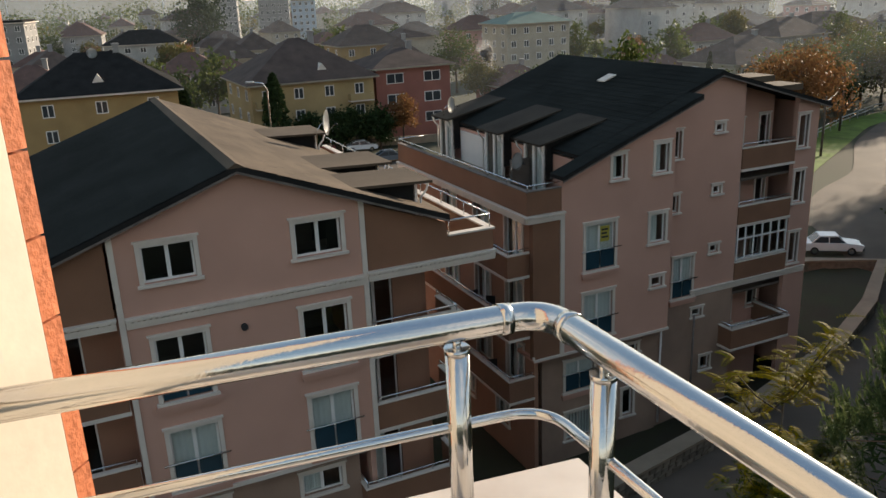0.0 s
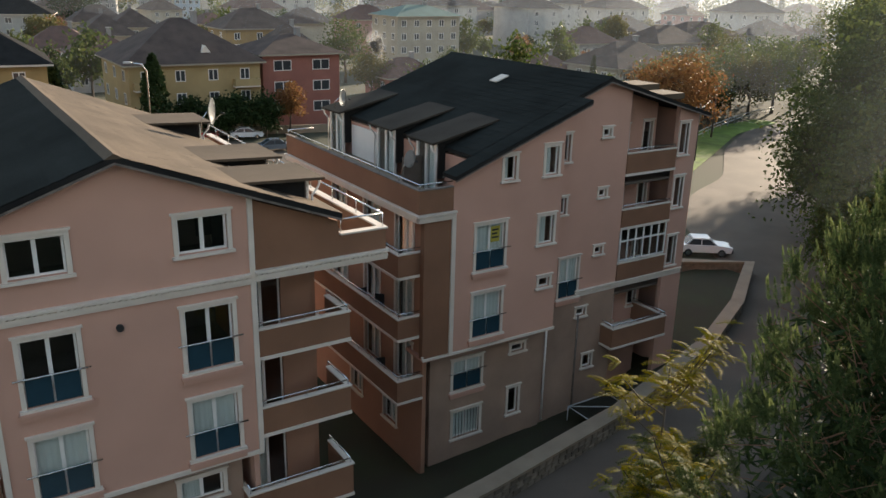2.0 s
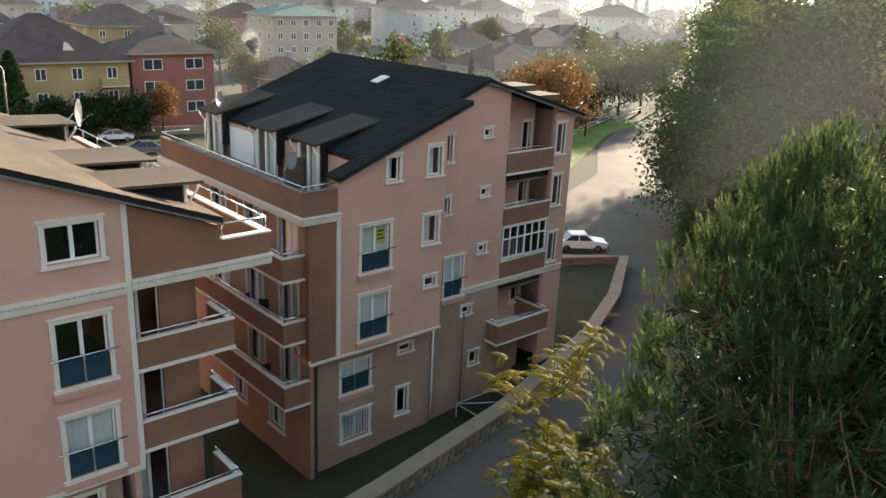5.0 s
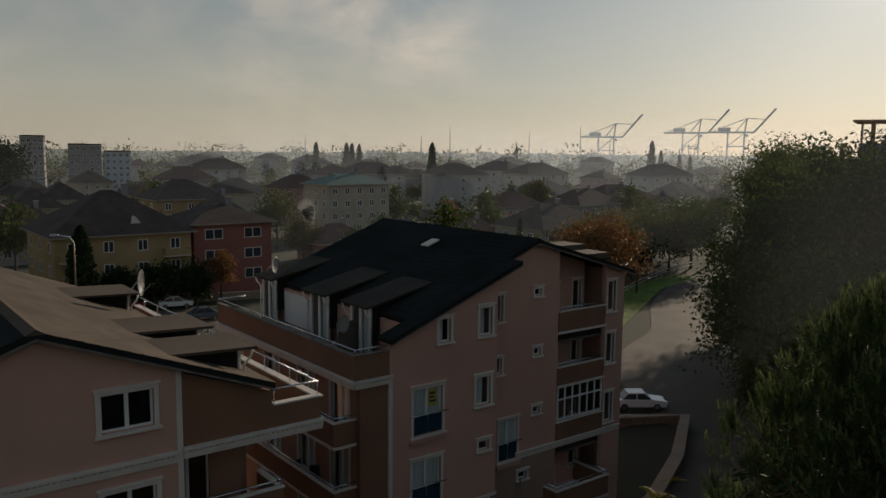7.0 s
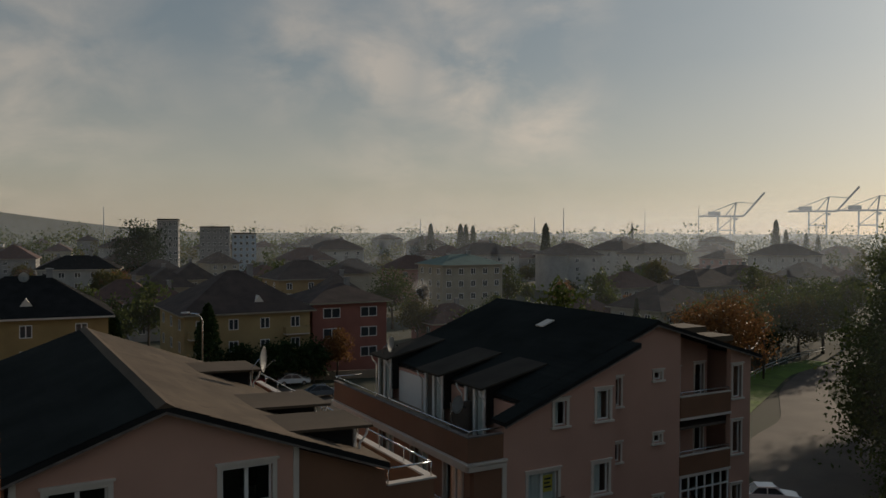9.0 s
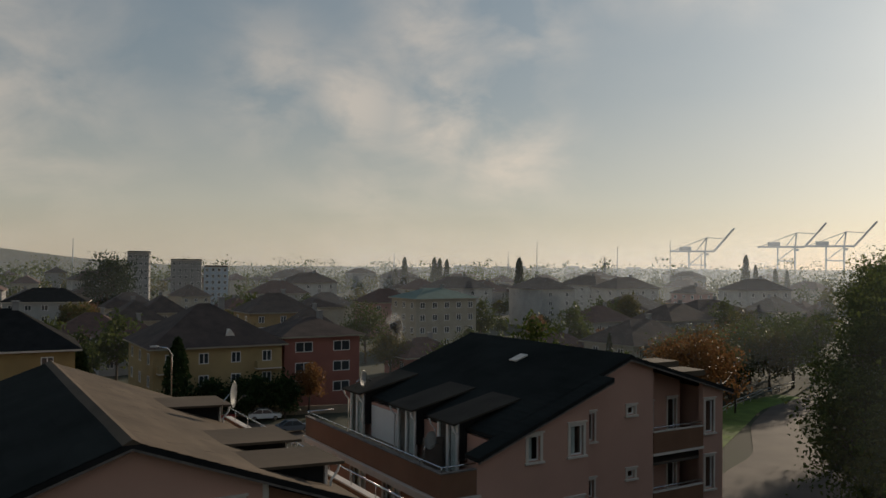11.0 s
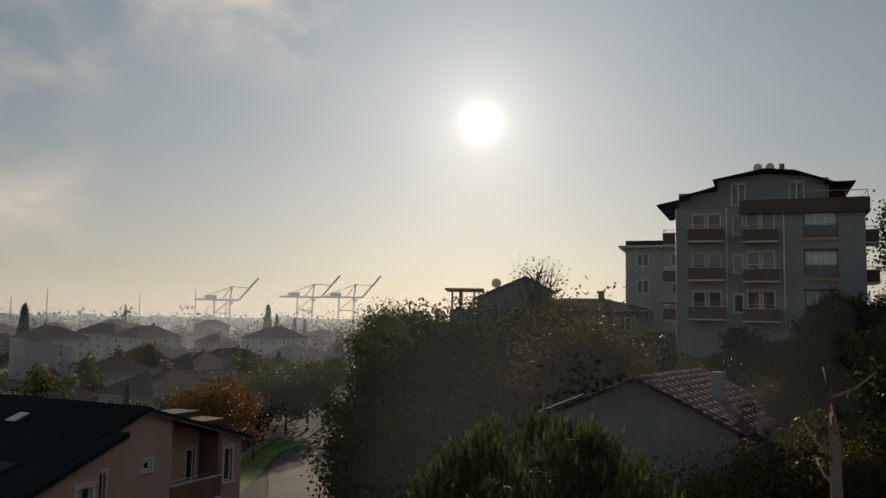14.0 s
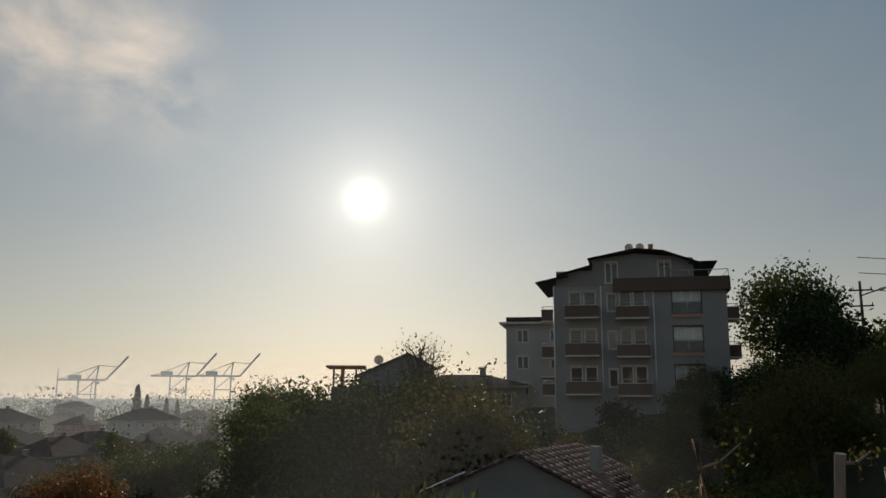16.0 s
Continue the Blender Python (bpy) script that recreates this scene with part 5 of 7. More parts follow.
    broad_tree(on_land(83, 19.6), "dark broadleaf tree behind the utility pole", 43, 27.6 - height(83, 19.6), 3.4, 5000, 0.3, "green", 0.15, 70)
    broad_tree(on_land(56, 17.5), "dark bushy tree on the hill", 44, 7.5, 3.6, 6000, 0.24, "dark", 0.02, 60)
    broad_tree(on_land(57.8, 55.3), "bare autumn tree with thin twigs", 45, 27.6 - height(57.8, 55.3), 3.6, 300, 0.2, "olive", 0.35, 60, bare=1.0)
    broad_tree(on_land(51.8, 58.3), "bare autumn tree with thin twigs", 46, 24.6 - height(51.8, 58.3), 2.6, 200, 0.2, "olive", 0.4, 45, bare=1.0)
    # shrubs round the shed and the near slope
    for k, (x, y, s, lf) in enumerate(((27, 23, 2.8, "olive"), (30, 20.5, 3.2, "olive"), (34, 17.5, 3.6, "olive"), (38, 16.5, 4.0, "green"), (43, 17, 4.2, "olive"), (36, 26.5, 3.0, "dark"), (42, 25, 3.4, "green"), (47, 26.5, 3.6, "dark"), (52, 25, 3.2, "green"), (54.5, 32, 2.6, "dark"), (52.5, 36, 2.6, "dark"), (57, 24.5, 3.0, "dark"), (50, 21, 4.0, "dark"), (47, 19, 3.4, "olive"), (31, 15, 3.2, "olive"), (36, 13.5, 3.4, "green"), (41, 15.5, 3.6, "olive"), (45, 15, 3.8, "green"), (39, 19.5, 3.0, "olive"), (49, 16, 3.8, "dark"), (54, 16, 4.0, "olive"), (33, 19, 2.8, "green"), (44, 19.5, 3.0, "dark"), (56, 21.5, 3.4, "green"), (60, 23, 3.4, "dark"), (62, 19, 3.6, "green"))):
        broad_tree(on_land(x, y), "bushy shrub on the slope" if lf != "olive" else "yellowing bushy shrub on the slope", 60 + k, s, s * 0.62, 1900, 0.16, lf, 0.02, 30, category="shrub")


hillside()

# ---- houses of the town ----
DARKPANE = surf("dark_window_pane", (0.05, 0.055, 0.06), 0.12, var=0.2, scale=1, bump=0.0, spec=0.6)


def paint(name, c):
    return surf(name, c, 0.9, var=0.16, scale=0.4, bump=0.1, fine=20)


HOUSE = {"ochre": paint("ochre_paint", (0.36, 0.235, 0.1)), "yellow": paint("yellow_paint", (0.4, 0.29, 0.14)), "red": paint("brick_red_paint", (0.31, 0.13, 0.1)), "cream": paint("cream_paint", (0.4, 0.35, 0.27)),
         "white": paint("white_wall_paint", (0.42, 0.4, 0.37)), "grey": paint("grey_wall_paint", (0.27, 0.26, 0.25)), "pink": paint("rose_paint", (0.4, 0.23, 0.21)), "blue": paint("pale_blue_paint", (0.4, 0.48, 0.56)), "orange": paint("orange_paint", (0.5, 0.25, 0.12))}
ROOF = {"tile": surf("brown_tile_roof", (0.1, 0.052, 0.04), 0.9, var=0.35, scale=0.7, bump=0.6, fine=8), "dark": SHINGLE, "old": surf("old_tile_roof", (0.075, 0.052, 0.042), 0.95, var=0.4, scale=0.5, bump=0.6, fine=8),
        "green": surf("green_sheet_roof", (0.1, 0.16, 0.13), 0.7, var=0.2, scale=0.5, bump=0.2, fine=6)}


def house(m, w, d, storeys, wall, roof, label, cols=4, balconies=(), rise=0.3, flat=False, group="", window_w=1.3, chimney=True, dormer_at=None):
    """A town house on a rectangular plan. Local: front at y = -d/2, looking to -y."""
    H = storeys * 2.9 + 0.5
    root = thing("house", m, label, "house", group)
    bm = BM()
    box(bm, -w / 2, w / 2, -d / 2, d / 2, -1.5, H)
    part("wall", bm, HOUSE[wall], root)
    o = 0.7
    bm = BM()
    box(bm, -w / 2 - o, w / 2 + o, -d / 2 - o, d / 2 + o, H + 0.005, H + 0.22)
    part("eaves", bm, HOUSE["cream"] if roof != "dark" else WHITE, root)
    bm = BM()
    if flat:
        box(bm, -w / 2, w / 2, -d / 2, d / 2, H + 0.225, H + 0.8)
    else:
        hw, hd = w / 2 + o + 0.05, d / 2 + o + 0.05
        r = min(hw, hd)
        top = H + 0.23 + r * 2 * rise
        base = [bm.verts.new(p) for p in ((-hw, -hd, H + 0.225), (hw, -hd, H + 0.225), (hw, hd, H + 0.225), (-hw, hd, H + 0.225))]
        if hw >= hd:
            a, b = bm.verts.new((-(hw - hd) - 0.3, 0, top)), bm.verts.new((hw - hd + 0.3, 0, top))
            fs = ((base[0], base[1], b, a), (base[1], base[2], b), (base[2], base[3], a, b), (base[3], base[0], a), base[::-1])
        else:
            a, b = bm.verts.new((0, -(hd - hw) - 0.3, top)), bm.verts.new((0, hd - hw + 0.3, top))
            fs = ((base[0], base[1], a), (base[1], base[2], b, a), (base[2], base[3], b), (base[3], base[0], a, b), base[::-1])
        for f in fs:
            bm.faces.new(f)
    part("roof", bm, ROOF[roof], root)
    if chimney and not flat:
        bm = BM()
        box(bm, w * 0.12, w * 0.12 + 0.7, -0.4, 0.4, H + 0.4, top + 0.7)
        box(bm, w * 0.12 - 0.1, w * 0.12 + 0.8, -0.5, 0.5, top + 0.7, top + 0.85)
        part("chimney", bm, HOUSE["grey"], root)
    if dormer_at is not None:
        bm = BM()
        x = dormer_at * w / 2
        prism(bm, [(x - 0.8, H + 1.2), (x + 0.8, H + 1.2), (x, H + 2.3)], -d / 2 + 1.2, -d / 2 + 3.6)
        part("dormer", bm, WHITE, root, "small white gabled dormer")
    ww, wh = window_w, 1.45

    def frame_mesh(bm):
        holes = [(-ww / 2 + 0.1, -0.06, 0.1, wh - 0.1), (0.06, ww / 2 - 0.1, 0.1, wh - 0.1)]
        wall_cells(bm, -ww / 2, ww / 2, 0.0, lambda u: wh, -0.05, 0.03, holes)
    fm = cached(("window", "town", ww), frame_mesh, PVC)
    pm = cached(("pane", "town", ww), lambda bm: box(bm, -ww / 2 + 0.08, ww / 2 - 0.08, -0.018, 0.02, 0.08, wh - 0.08), DARKPANE)
    for side in range(4):
        span, dep = (w, d) if side % 2 == 0 else (d, w)
        n = cols if side % 2 == 0 else (max(2, int(cols * d / w)) if cols else 0)
        if side == 2:
            continue
        for s in range(storeys):
            for k in range(n):
                x = (k + 0.5) / n * span - span / 2
                if side == 0 and (s, k) in balconies:
                    z0 = s * 2.9 + 0.55
                    bm = BM()
                    box(bm, x - 1.7, x + 1.7, -d / 2 - 1.25, -d / 2 - 0.002, z0 - 0.15, z0)
                    bal = part("balcony", bm, WHITE, root)
                    bm = BM()
                    box(bm, x - 1.7, x + 1.7, -d / 2 - 1.25, -d / 2 - 1.1, z0 + 0.002, z0 + 0.9)
                    box(bm, x - 1.7, x - 1.55, -d / 2 - 1.1, -d / 2 - 0.002, z0 + 0.002, z0 + 0.9)
                    box(bm, x + 1.55, x + 1.7, -d / 2 - 1.1, -d / 2 - 0.002, z0 + 0.002, z0 + 0.9)
                    part("parapet", bm, HOUSE[wall], bal)
                rot = pose(0, 0, 0, 0, 0, 90 * side)
                win = shared("window", fm, root, rot @ Matrix.Translation((x, -dep / 2, s * 2.9 + 1.35)))
                shared("pane", pm, win)
    return root


def at(x, y, turn):
    return Matrix.Translation((x, y, height(x, y))) @ pose(0, 0, 0, 0, 0, turn)


# those that can be told apart, nearest first
house(at(-39.5, 101, 20), 17, 13, 3, "ochre", "dark", "ochre house with dark hipped roof and pale eaves", 3, ((2, 2), (1, 2)), 0.3, dormer_at=0.0)
house(at(-18.3, 118.2, 24), 17, 16, 3, "yellow", "old", "yellow house with brown hipped roof and white pilasters", 4, ((2, 0), (2, 3), (1, 0)), 0.3, dormer_at=0.2)
house(at(-4.0, 123.4, 24) @ Matrix.Translation((0, 0, 0.7)), 11.5, 11, 3, "red", "old", "brick-red house with dark tiled roof and white windows", 2, ((1, 0),), 0.19, window_w=2.6)
house(at(23.4, 196, 24), 16.5, 12, 4, "cream", "green", "large cream apartment house with green roof", 5, (), 0.17)
house(at(41, 150, 20), 16, 12, 1, "orange", "tile", "low house with weathered tiled roof", 3)
house(at(56, 146, 28), 17, 12, 2, "cream", "old", "house with broad brown tiled roof", 4)
house(at(66, 200, 24), 13, 11, 2, "white", "tile", "white house with tiled roof and slim windows", 4, (), 0.3)
house(at(110, 232, 20), 22, 15, 2, "white", "old", "white house with two stepped hipped roofs", 4, (), 0.24)
house(at(93, 250, 24), 20, 14, 2, "grey", "old", "grey house with long brown roof", 5)
house(at(88, 205, 30), 18, 12, 2, "grey", "old", "grey house with brown hipped roof", 4)
house(at(114, 190, 26), 17, 12, 1, "grey", "old", "low grey house with hipped roof", 3)
house(at(-48, 170, 14), 13, 11, 2, "pink", "tile", "rose-painted house with tiled roof", 3)
house(at(-38, 158, 20), 11, 10, 2, "white", "tile", "small white house with tiled roof and balcony", 3, ((1, 1),))
house(at(-60, 128, 16), 13, 12, 2, "orange", "tile", "orange-brown house with tiled roof", 3)
house(at(-78, 235, 12), 20, 13, 3, "white", "dark", "white apartment block with dark attic roof", 5, (), 0.25, window_w=1.6)
house(at(-14, 190, 24), 15, 12, 3, "ochre", "old", "yellow house with balconies and hipped roof", 3, ((1, 0), (2, 0)))
house(at(-6, 182, 24), 9, 9, 2, "white", "old", "small white house with steep roof", 2, (), 0.4)
house(at(14, 236, 22), 14, 11, 3, "pink", "tile", "rose and white house with tiled roof", 3)
house(at(-66.9, 379.2, 8), 13, 11, 7, "grey", "dark", "tall pale apartment block with flat roof", 5, (), 0.2, flat=True)
house(at(-57.1, 401.0, 8), 11, 11, 6, "blue", "dark", "tall blue apartment block with flat roof", 4, (), 0.2, flat=True)
house(at(-78.7, 341.0, 8), 8, 9, 8, "grey", "dark", "tall grey apartment block with flat roof", 4, (), 0.2, flat=True)
house(at(-118, 225, 10), 26, 12, 5, "grey", "dark", "unfinished grey block behind scaffolding", 8, (), 0.2, flat=True)
house(at(16, 152, 24), 11, 9, 1, "red", "tile", "low brick house with tiled roof among trees", 3)


def town():
    rnd = random.Random(8)
    protos = []
    for k, (w, d, s, c, r, lab) in enumerate(((13, 11, 2, "white", "tile", "white town house with tiled roof"), (15, 12, 2, "cream", "old", "cream town house with brown roof"), (12, 11, 3, "pink", "old", "rose town house with brown roof"),
                                              (18, 13, 3, "grey", "tile", "grey apartment house with tiled roof"), (14, 10, 2, "yellow", "tile", "yellow town house with tiled roof"), (20, 13, 4, "white", "old", "white apartment house with brown roof"), (11, 10, 1, "orange", "tile", "low orange house with tiled roof"))):
        a = radians(40 - k * 12)
        protos.append(house(at(-math.sin(a) * 300, math.cos(a) * 300, 24), w, d, s, c, r, lab, 3 if w < 15 else 4, (), rnd.uniform(0.24, 0.34), group="town houses"))
    plain = [house(at(-60 + 40 * k, 640 + 20 * k, 24), w, d, st, c, r, lab, 0, (), 0.28, group='far town houses') for k, (w, d, st, c, r, lab) in enumerate(((14, 11, 2, 'white', 'old', 'far white house with brown roof'), (17, 12, 3, 'cream', 'tile', 'far cream house with tiled roof'), (22, 13, 4, 'grey', 'old', 'far grey block with brown roof')))]
    trees = [broad_tree(at(-20 + 3 * k, 330 + 5 * k, 0), lab, 80 + k, h, r, 1500, 0.5, lf, 0.15, 40) for k, (lf, h, r, lab) in enumerate((("green", 9, 4, "green broadleaf tree among town gardens"), ("olive", 8, 3.6, "olive-leaved tree among town gardens"), ("rust", 8, 3.4, "rust-coloured autumn tree among town houses"), ("dark", 7, 3.2, "dark evergreen broadleaf tree among town gardens")))]
    tall = cypress(at(30, 420, 0), 91, 17, 2.6, "tall dark cypress in the town", 1600, 0.8)
    used = [(o.matrix_basis.translation.x, o.matrix_basis.translation.y, 16) for o in bpy.data.objects if o.parent is None and o.get("category") == "house"]

    def free(x, y, r):
        return all((x - a) ** 2 + (y - b) ** 2 > (r + q) ** 2 * 0.4 for a, b, q in used)
    made = 0
    for ring_r, step in ((150, 26), (178, 26), (206, 28), (236, 29), (268, 31), (302, 33), (340, 36), (385, 40), (440, 46), (510, 54), (600, 62), (710, 74), (850, 90)):
        n = int(ring_r * 1.55 / step)
        for k in range(n):
            a = radians(44 - 90 * (k + rnd.uniform(0.2, 0.8)) / n)
            r = ring_r + rnd.uniform(-0.3, 0.3) * step
            x, y = -math.sin(a) * r, math.cos(a) * r
            if height(x, y) > 1.0 and r < 400 or not free(x, y, 14) or road_gap(x, y) < 8:
                continue
            if ring_r < 250 and x > -0.16 * y:
                continue
            big = rnd.random()
            p = protos[rnd.choice((0, 1, 2, 4, 6, 0, 1)) if big < 0.75 else rnd.choice((3, 5))]
            if ring_r > 400:
                p = rnd.choice(plain)
            copy_thing(p, at(x, y, 24 + rnd.choice((0, 90, 180, 270)) + rnd.uniform(-9, 9)))
            used.append((x, y, 14))
            made += 1
    for k in range(170):
        r = 125 + 215 * rnd.random() ** 1.1
        a = radians(42 - 86 * rnd.random())
        x, y = -math.sin(a) * r, math.cos(a) * r
        if not free(x, y, 3) or road_gap(x, y) < 4 or height(x, y) > 3:
            continue
        c = copy_thing(rnd.choice(trees[:2] * 2 + trees), at(x, y, rnd.uniform(0, 360)))
        s = rnd.uniform(0.5, 1.2)
        c.scale = (s, s, s * rnd.uniform(0.85, 1.25))
    # gardens farther off, where single trees merge
    for leaf, count in (("green", 150), ("olive", 110), ("dark", 60)):
        cs, ss = [], []
        for k in range(count):
            r = 330 + 300 * rnd.random()
            a = radians(44 - 90 * rnd.random())
            x, y = -math.sin(a) * r, math.cos(a) * r
            if not free(x, y, 2):
                continue
            w, tall_by = rnd.uniform(2.2, 5.5), rnd.uniform(6, 15)
            for _ in range(90):
                q = Vector((rnd.gauss(0, 1), rnd.gauss(0, 1), rnd.gauss(0, 1))).normalized() * rnd.random() ** 0.4
                cs.append((x + q.x * w, y + q.y * w, height(x, y) + tall_by * (0.55 + 0.45 * q.z)))
                ss.append(rnd.uniform(0.7, 1.5))
        tagged(leaf_quads("garden_trees", cs, ss, rnd, LEAF[leaf], None, 1.2), "far " + {"green": "green", "olive": "olive-brown", "dark": "dark evergreen"}[leaf] + " trees among the town gardens", "trees", kind="stuff")
    for x, y, s in ((64.1, 282.8, 1.3), (35.5, 428.5, 1.35), (219.2, 415.8, 1.5), (51.1, 426.9, 1.35), (57.6, 426.1, 1.3), (54.6, 432.6, 1.33), (228.3, 422.2, 1.2), (237.1, 417.4, 1.1), (237.1, 405.8, 1.05)):
        copy_thing(tall, at(x, y, 0)).scale = (s * 0.72, s * 0.72, s)
    # woods at the edge of the plain, near the shore
    cs, ss = [], []
    for k in range(30000):
        a = radians(46 - 92 * rnd.random())
        r = rnd.uniform(560, 1250)
        lump = max(0.0, 0.42 + 0.9 * noise.noise((a * 26, r * 0.006, 3)) + 0.45 * noise.noise((a * 95, r * 0.02, 9)))
        cs.append((-math.sin(a) * r, math.cos(a) * r, 0.5 + rnd.random() ** 0.7 * (14 + r * 0.016) * min(1.0, lump)))
        ss.append(rnd.uniform(1.3, 3.0))
    wood = leaf_quads("far_woods", cs, ss, rnd, LEAF["green"], None, 1.1)
    tagged(wood, "far belt of trees at the edge of the town", "woods", kind="stuff")


town()

# trees that stand out in the near town
cypress(at(-30.5, 104, 0), 95, 9.5, 1.9, "dark conical evergreen beside the lane", 2200, 0.35)
cypress(at(-19, 103, 0), 96, 11, 2.0, "tall dark conical evergreen beside the lane", 2600, 0.35)
cypress(at(45, 131, 0), 97, 9, 0.8, "slender dark cypress behind the roof", 900, 0.3)
for k, x in enumerate((-15.5, -12.5, -9.5, -6.5)):
    broad_tree(at(x, 107.5 + k * 0.7, 0), "dark trimmed evergreen along the street", 100 + k, 6.0, 2.4, 3000, 0.28, "dark", 0.02, 40)
broad_tree(at(-3.5, 112, 0), "small rust-coloured tree beside the red house", 105, 7.0, 2.2, 2400, 0.25, "rust", 0.15, 40)
broad_tree(at(48, 105, 0), "broad rust-brown autumn tree", 106, 12.5, 6.0, 6500, 0.3, "rust", 0.12, 90)
broad_tree(at(57, 119, 0), "olive-leaved autumn tree near the street", 107, 10, 4.5, 4200, 0.3, "olive", 0.12, 60)
broad_tree(at(66, 128, 0), "green tree beside the street", 108, 10, 4.6, 4200, 0.3, "green", 0.12, 60)
for k, (az, d, size, leaf) in enumerate(((23.5, 136, 10.5, "green"), (25.0, 150, 11.5, "olive"), (26.6, 139, 10, "green"), (28.0, 153, 12.5, "green"), (29.2, 146, 10.5, "olive"), (30.6, 150, 12, "green"), (32.0, 158, 12.5, "green"), (27.4, 168, 12.5, "olive"), (30.2, 172, 13, "green"))):
    x, y = d * math.sin(radians(az)), d * math.cos(radians(az))
    broad_tree(at(x, y, 0), ("green" if leaf == "green" else "olive-brown") + " tree behind the guard rail of the street", 120 + k, size, size * 0.42, 3000, 0.34, leaf, 0.06, 60)
broad_tree(at(40, 112, 0), "green tree beside the street", 109, 8, 4.0, 4200, 0.3, "green", 0.08, 60)
broad_tree(at(34, 122, 0), "olive tree among gardens", 110, 8, 4.0, 4200, 0.3, "olive", 0.08, 60)
broad_tree(at(-24, 128, 0), "green tree beside the lane", 111, 9, 3.6, 3600, 0.3, "green", 0.1, 60)
broad_tree(at(10, 150, 0), "yellowing tree beside the red house", 112, 8, 4.0, 3600, 0.3, "olive", 0.08, 60)
broad_tree(at(6, 168, 0), "tall green tree in the town", 113, 13, 5, 3600, 0.35, "green", 0.08, 60)
broad_tree(at(-74.6, 280.2, 0), "large dark tree among the blocks", 114, 23.5, 9, 4200, 0.7, "dark", 0.08, 60)

# ---- the block on the hill ----
GREYWALL = surf("grey_cement_render", (0.24, 0.23, 0.215), 0.9, var=0.2, scale=0.5, bump=0.3, fine=30)
DULLBROWN = surf("dull_brown_render", (0.12, 0.075, 0.055), 0.9, var=0.15, scale=0.5, bump=0.2, fine=40)
OFFWHITE = surf("off_white_render", (0.29, 0.28, 0.265), 0.9, var=0.12, scale=0.3, bump=0.2, fine=40)


def hill_block():
    base = Vector((56.8, 39.0, 19.0))
    b = thing("apartment_building", Matrix.Translation(base) @ pose(0, 0, 0, 0, 0, -61.2), "off-white five-storey block with brown balcony bands on the hill", "building")
    wins = []
    for k in range(4):
        zt = 9.6 - 3.08 * k
        if zt - 2.0 > -0.5:
            wins.append((9.6, max(-0.4, zt - 1.95), 2.2, 1.95, "french"))
    small = []
    for k in range(3):
        zt = 9.6 - 3.08 * k
        small += [(1.3, zt - 2.0, 0.95, 1.9), (2.5, zt - 2.0, 0.95, 1.9), (4.4, zt - 1.7, 0.7, 1.4), (5.4, zt - 2.0, 0.9, 1.95), (6.5, zt - 2.0, 0.9, 1.95)]
    bm = BM()
    wall_cells(bm, 0, 13.8, -3.0, lambda u: 10.0, 0, 0.25, [(u, u + w, q, q + h) for u, q, w, h, s in wins] + [(u, u + w, q, q + h) for u, q, w, h in small])
    part("wall", bm, OFFWHITE, b)
    for u, q, w, h, s in wins:
        window(b, put(u, 0, q), w, h, s, (0, 1), trim=0.08, surround=DULLBROWN, leaves=3)
    for u, q, w, h in small:
        window(b, put(u, 0, q), w, h, "plain", None, trim=0.06, leaves=1)
    for u0, u1, v0, v1 in ((13.55, 13.8, 0.25, 11), (0, 0.25, 0.25, 11), (0.25, 13.55, 10.75, 11)):
        bm = BM()
        box(bm, u0, u1, v0, v1, -3, 10)
        part("wall", bm, OFFWHITE, b)
    bm = BM()
    box(bm, 0.3, 13.5, 3.0, 3.2, -3, 9.9)
    part("room_wall", bm, DARKROOM, b)
    for q in (0.9, 4.0, 7.1):
        bm = BM()
        box(bm, 0.26, 13.54, 0.26, 3.0, q, q + 0.15)
        part("floor_slab", bm, DARKROOM, b)
    for k in range(3):
        q = 9.6 - 2.05 - 3.08 * k
        balcony(b, 1.0, 3.7, -1.1, -0.01, q - 0.2, q + 0.75, 0.2, "flr", DULLBROWN)
        balcony(b, 5.1, 7.7, -1.2, -0.01, q - 0.3, q + 0.6, 0.25, "flr", DULLBROWN)
        balcony(b, -1.1, -0.01, 0.6, 3.0, q - 0.3, q + 0.6, 0.2, "fl", DULLBROWN)
        balcony(b, 13.81, 14.8, 1.0, 4.0, q - 0.3, q + 0.6, 0.2, "fr", DULLBROWN)
    # brown band and roof terrace
    bm = BM()
    box(bm, 4.9, 13.95, -0.35, 0.0, 9.45, 10.55)
    box(bm, 13.81, 14.15, 0.002, 8, 9.45, 10.55)
    part("band", bm, DULLBROWN, b, "brown terrace parapet band")
    bm = BM()
    box(bm, -0.002, 13.802, -0.002, 11.002, 10.001, 10.15)
    part("terrace_floor", bm, CONCRETE, b)
    bm = BM()
    tube(bm, [(9.5, -0.2, 11.1), (14.0, -0.2, 11.1), (14.0, 8, 11.1)], 0.035)
    for u in (9.5, 11, 12.5, 14.0):
        tube(bm, [(u, -0.2, 10.5), (u, -0.2, 11.1)], 0.025, 6)
    part("rail", bm, METAL, b)
    # attic storey with stepped roof
    bm = BM()
    doors = [(4.3, 5.3, 10.3, 12.0), (8.6, 9.6, 10.3, 12.0)]
    wall_cells(bm, 3.2, 11.4, 10.15, lambda u: 12.3 + 0.45 * (1 - abs(u - 6.8) / 4.0), 0.6, 0.8, doors, cuts=(6.8,))
    part("wall", bm, OFFWHITE, b)
    for d in doors:
        window(b, put(d[0], 0.6, d[2]), 1.0, 1.7, "plain", None, trim=0.06)
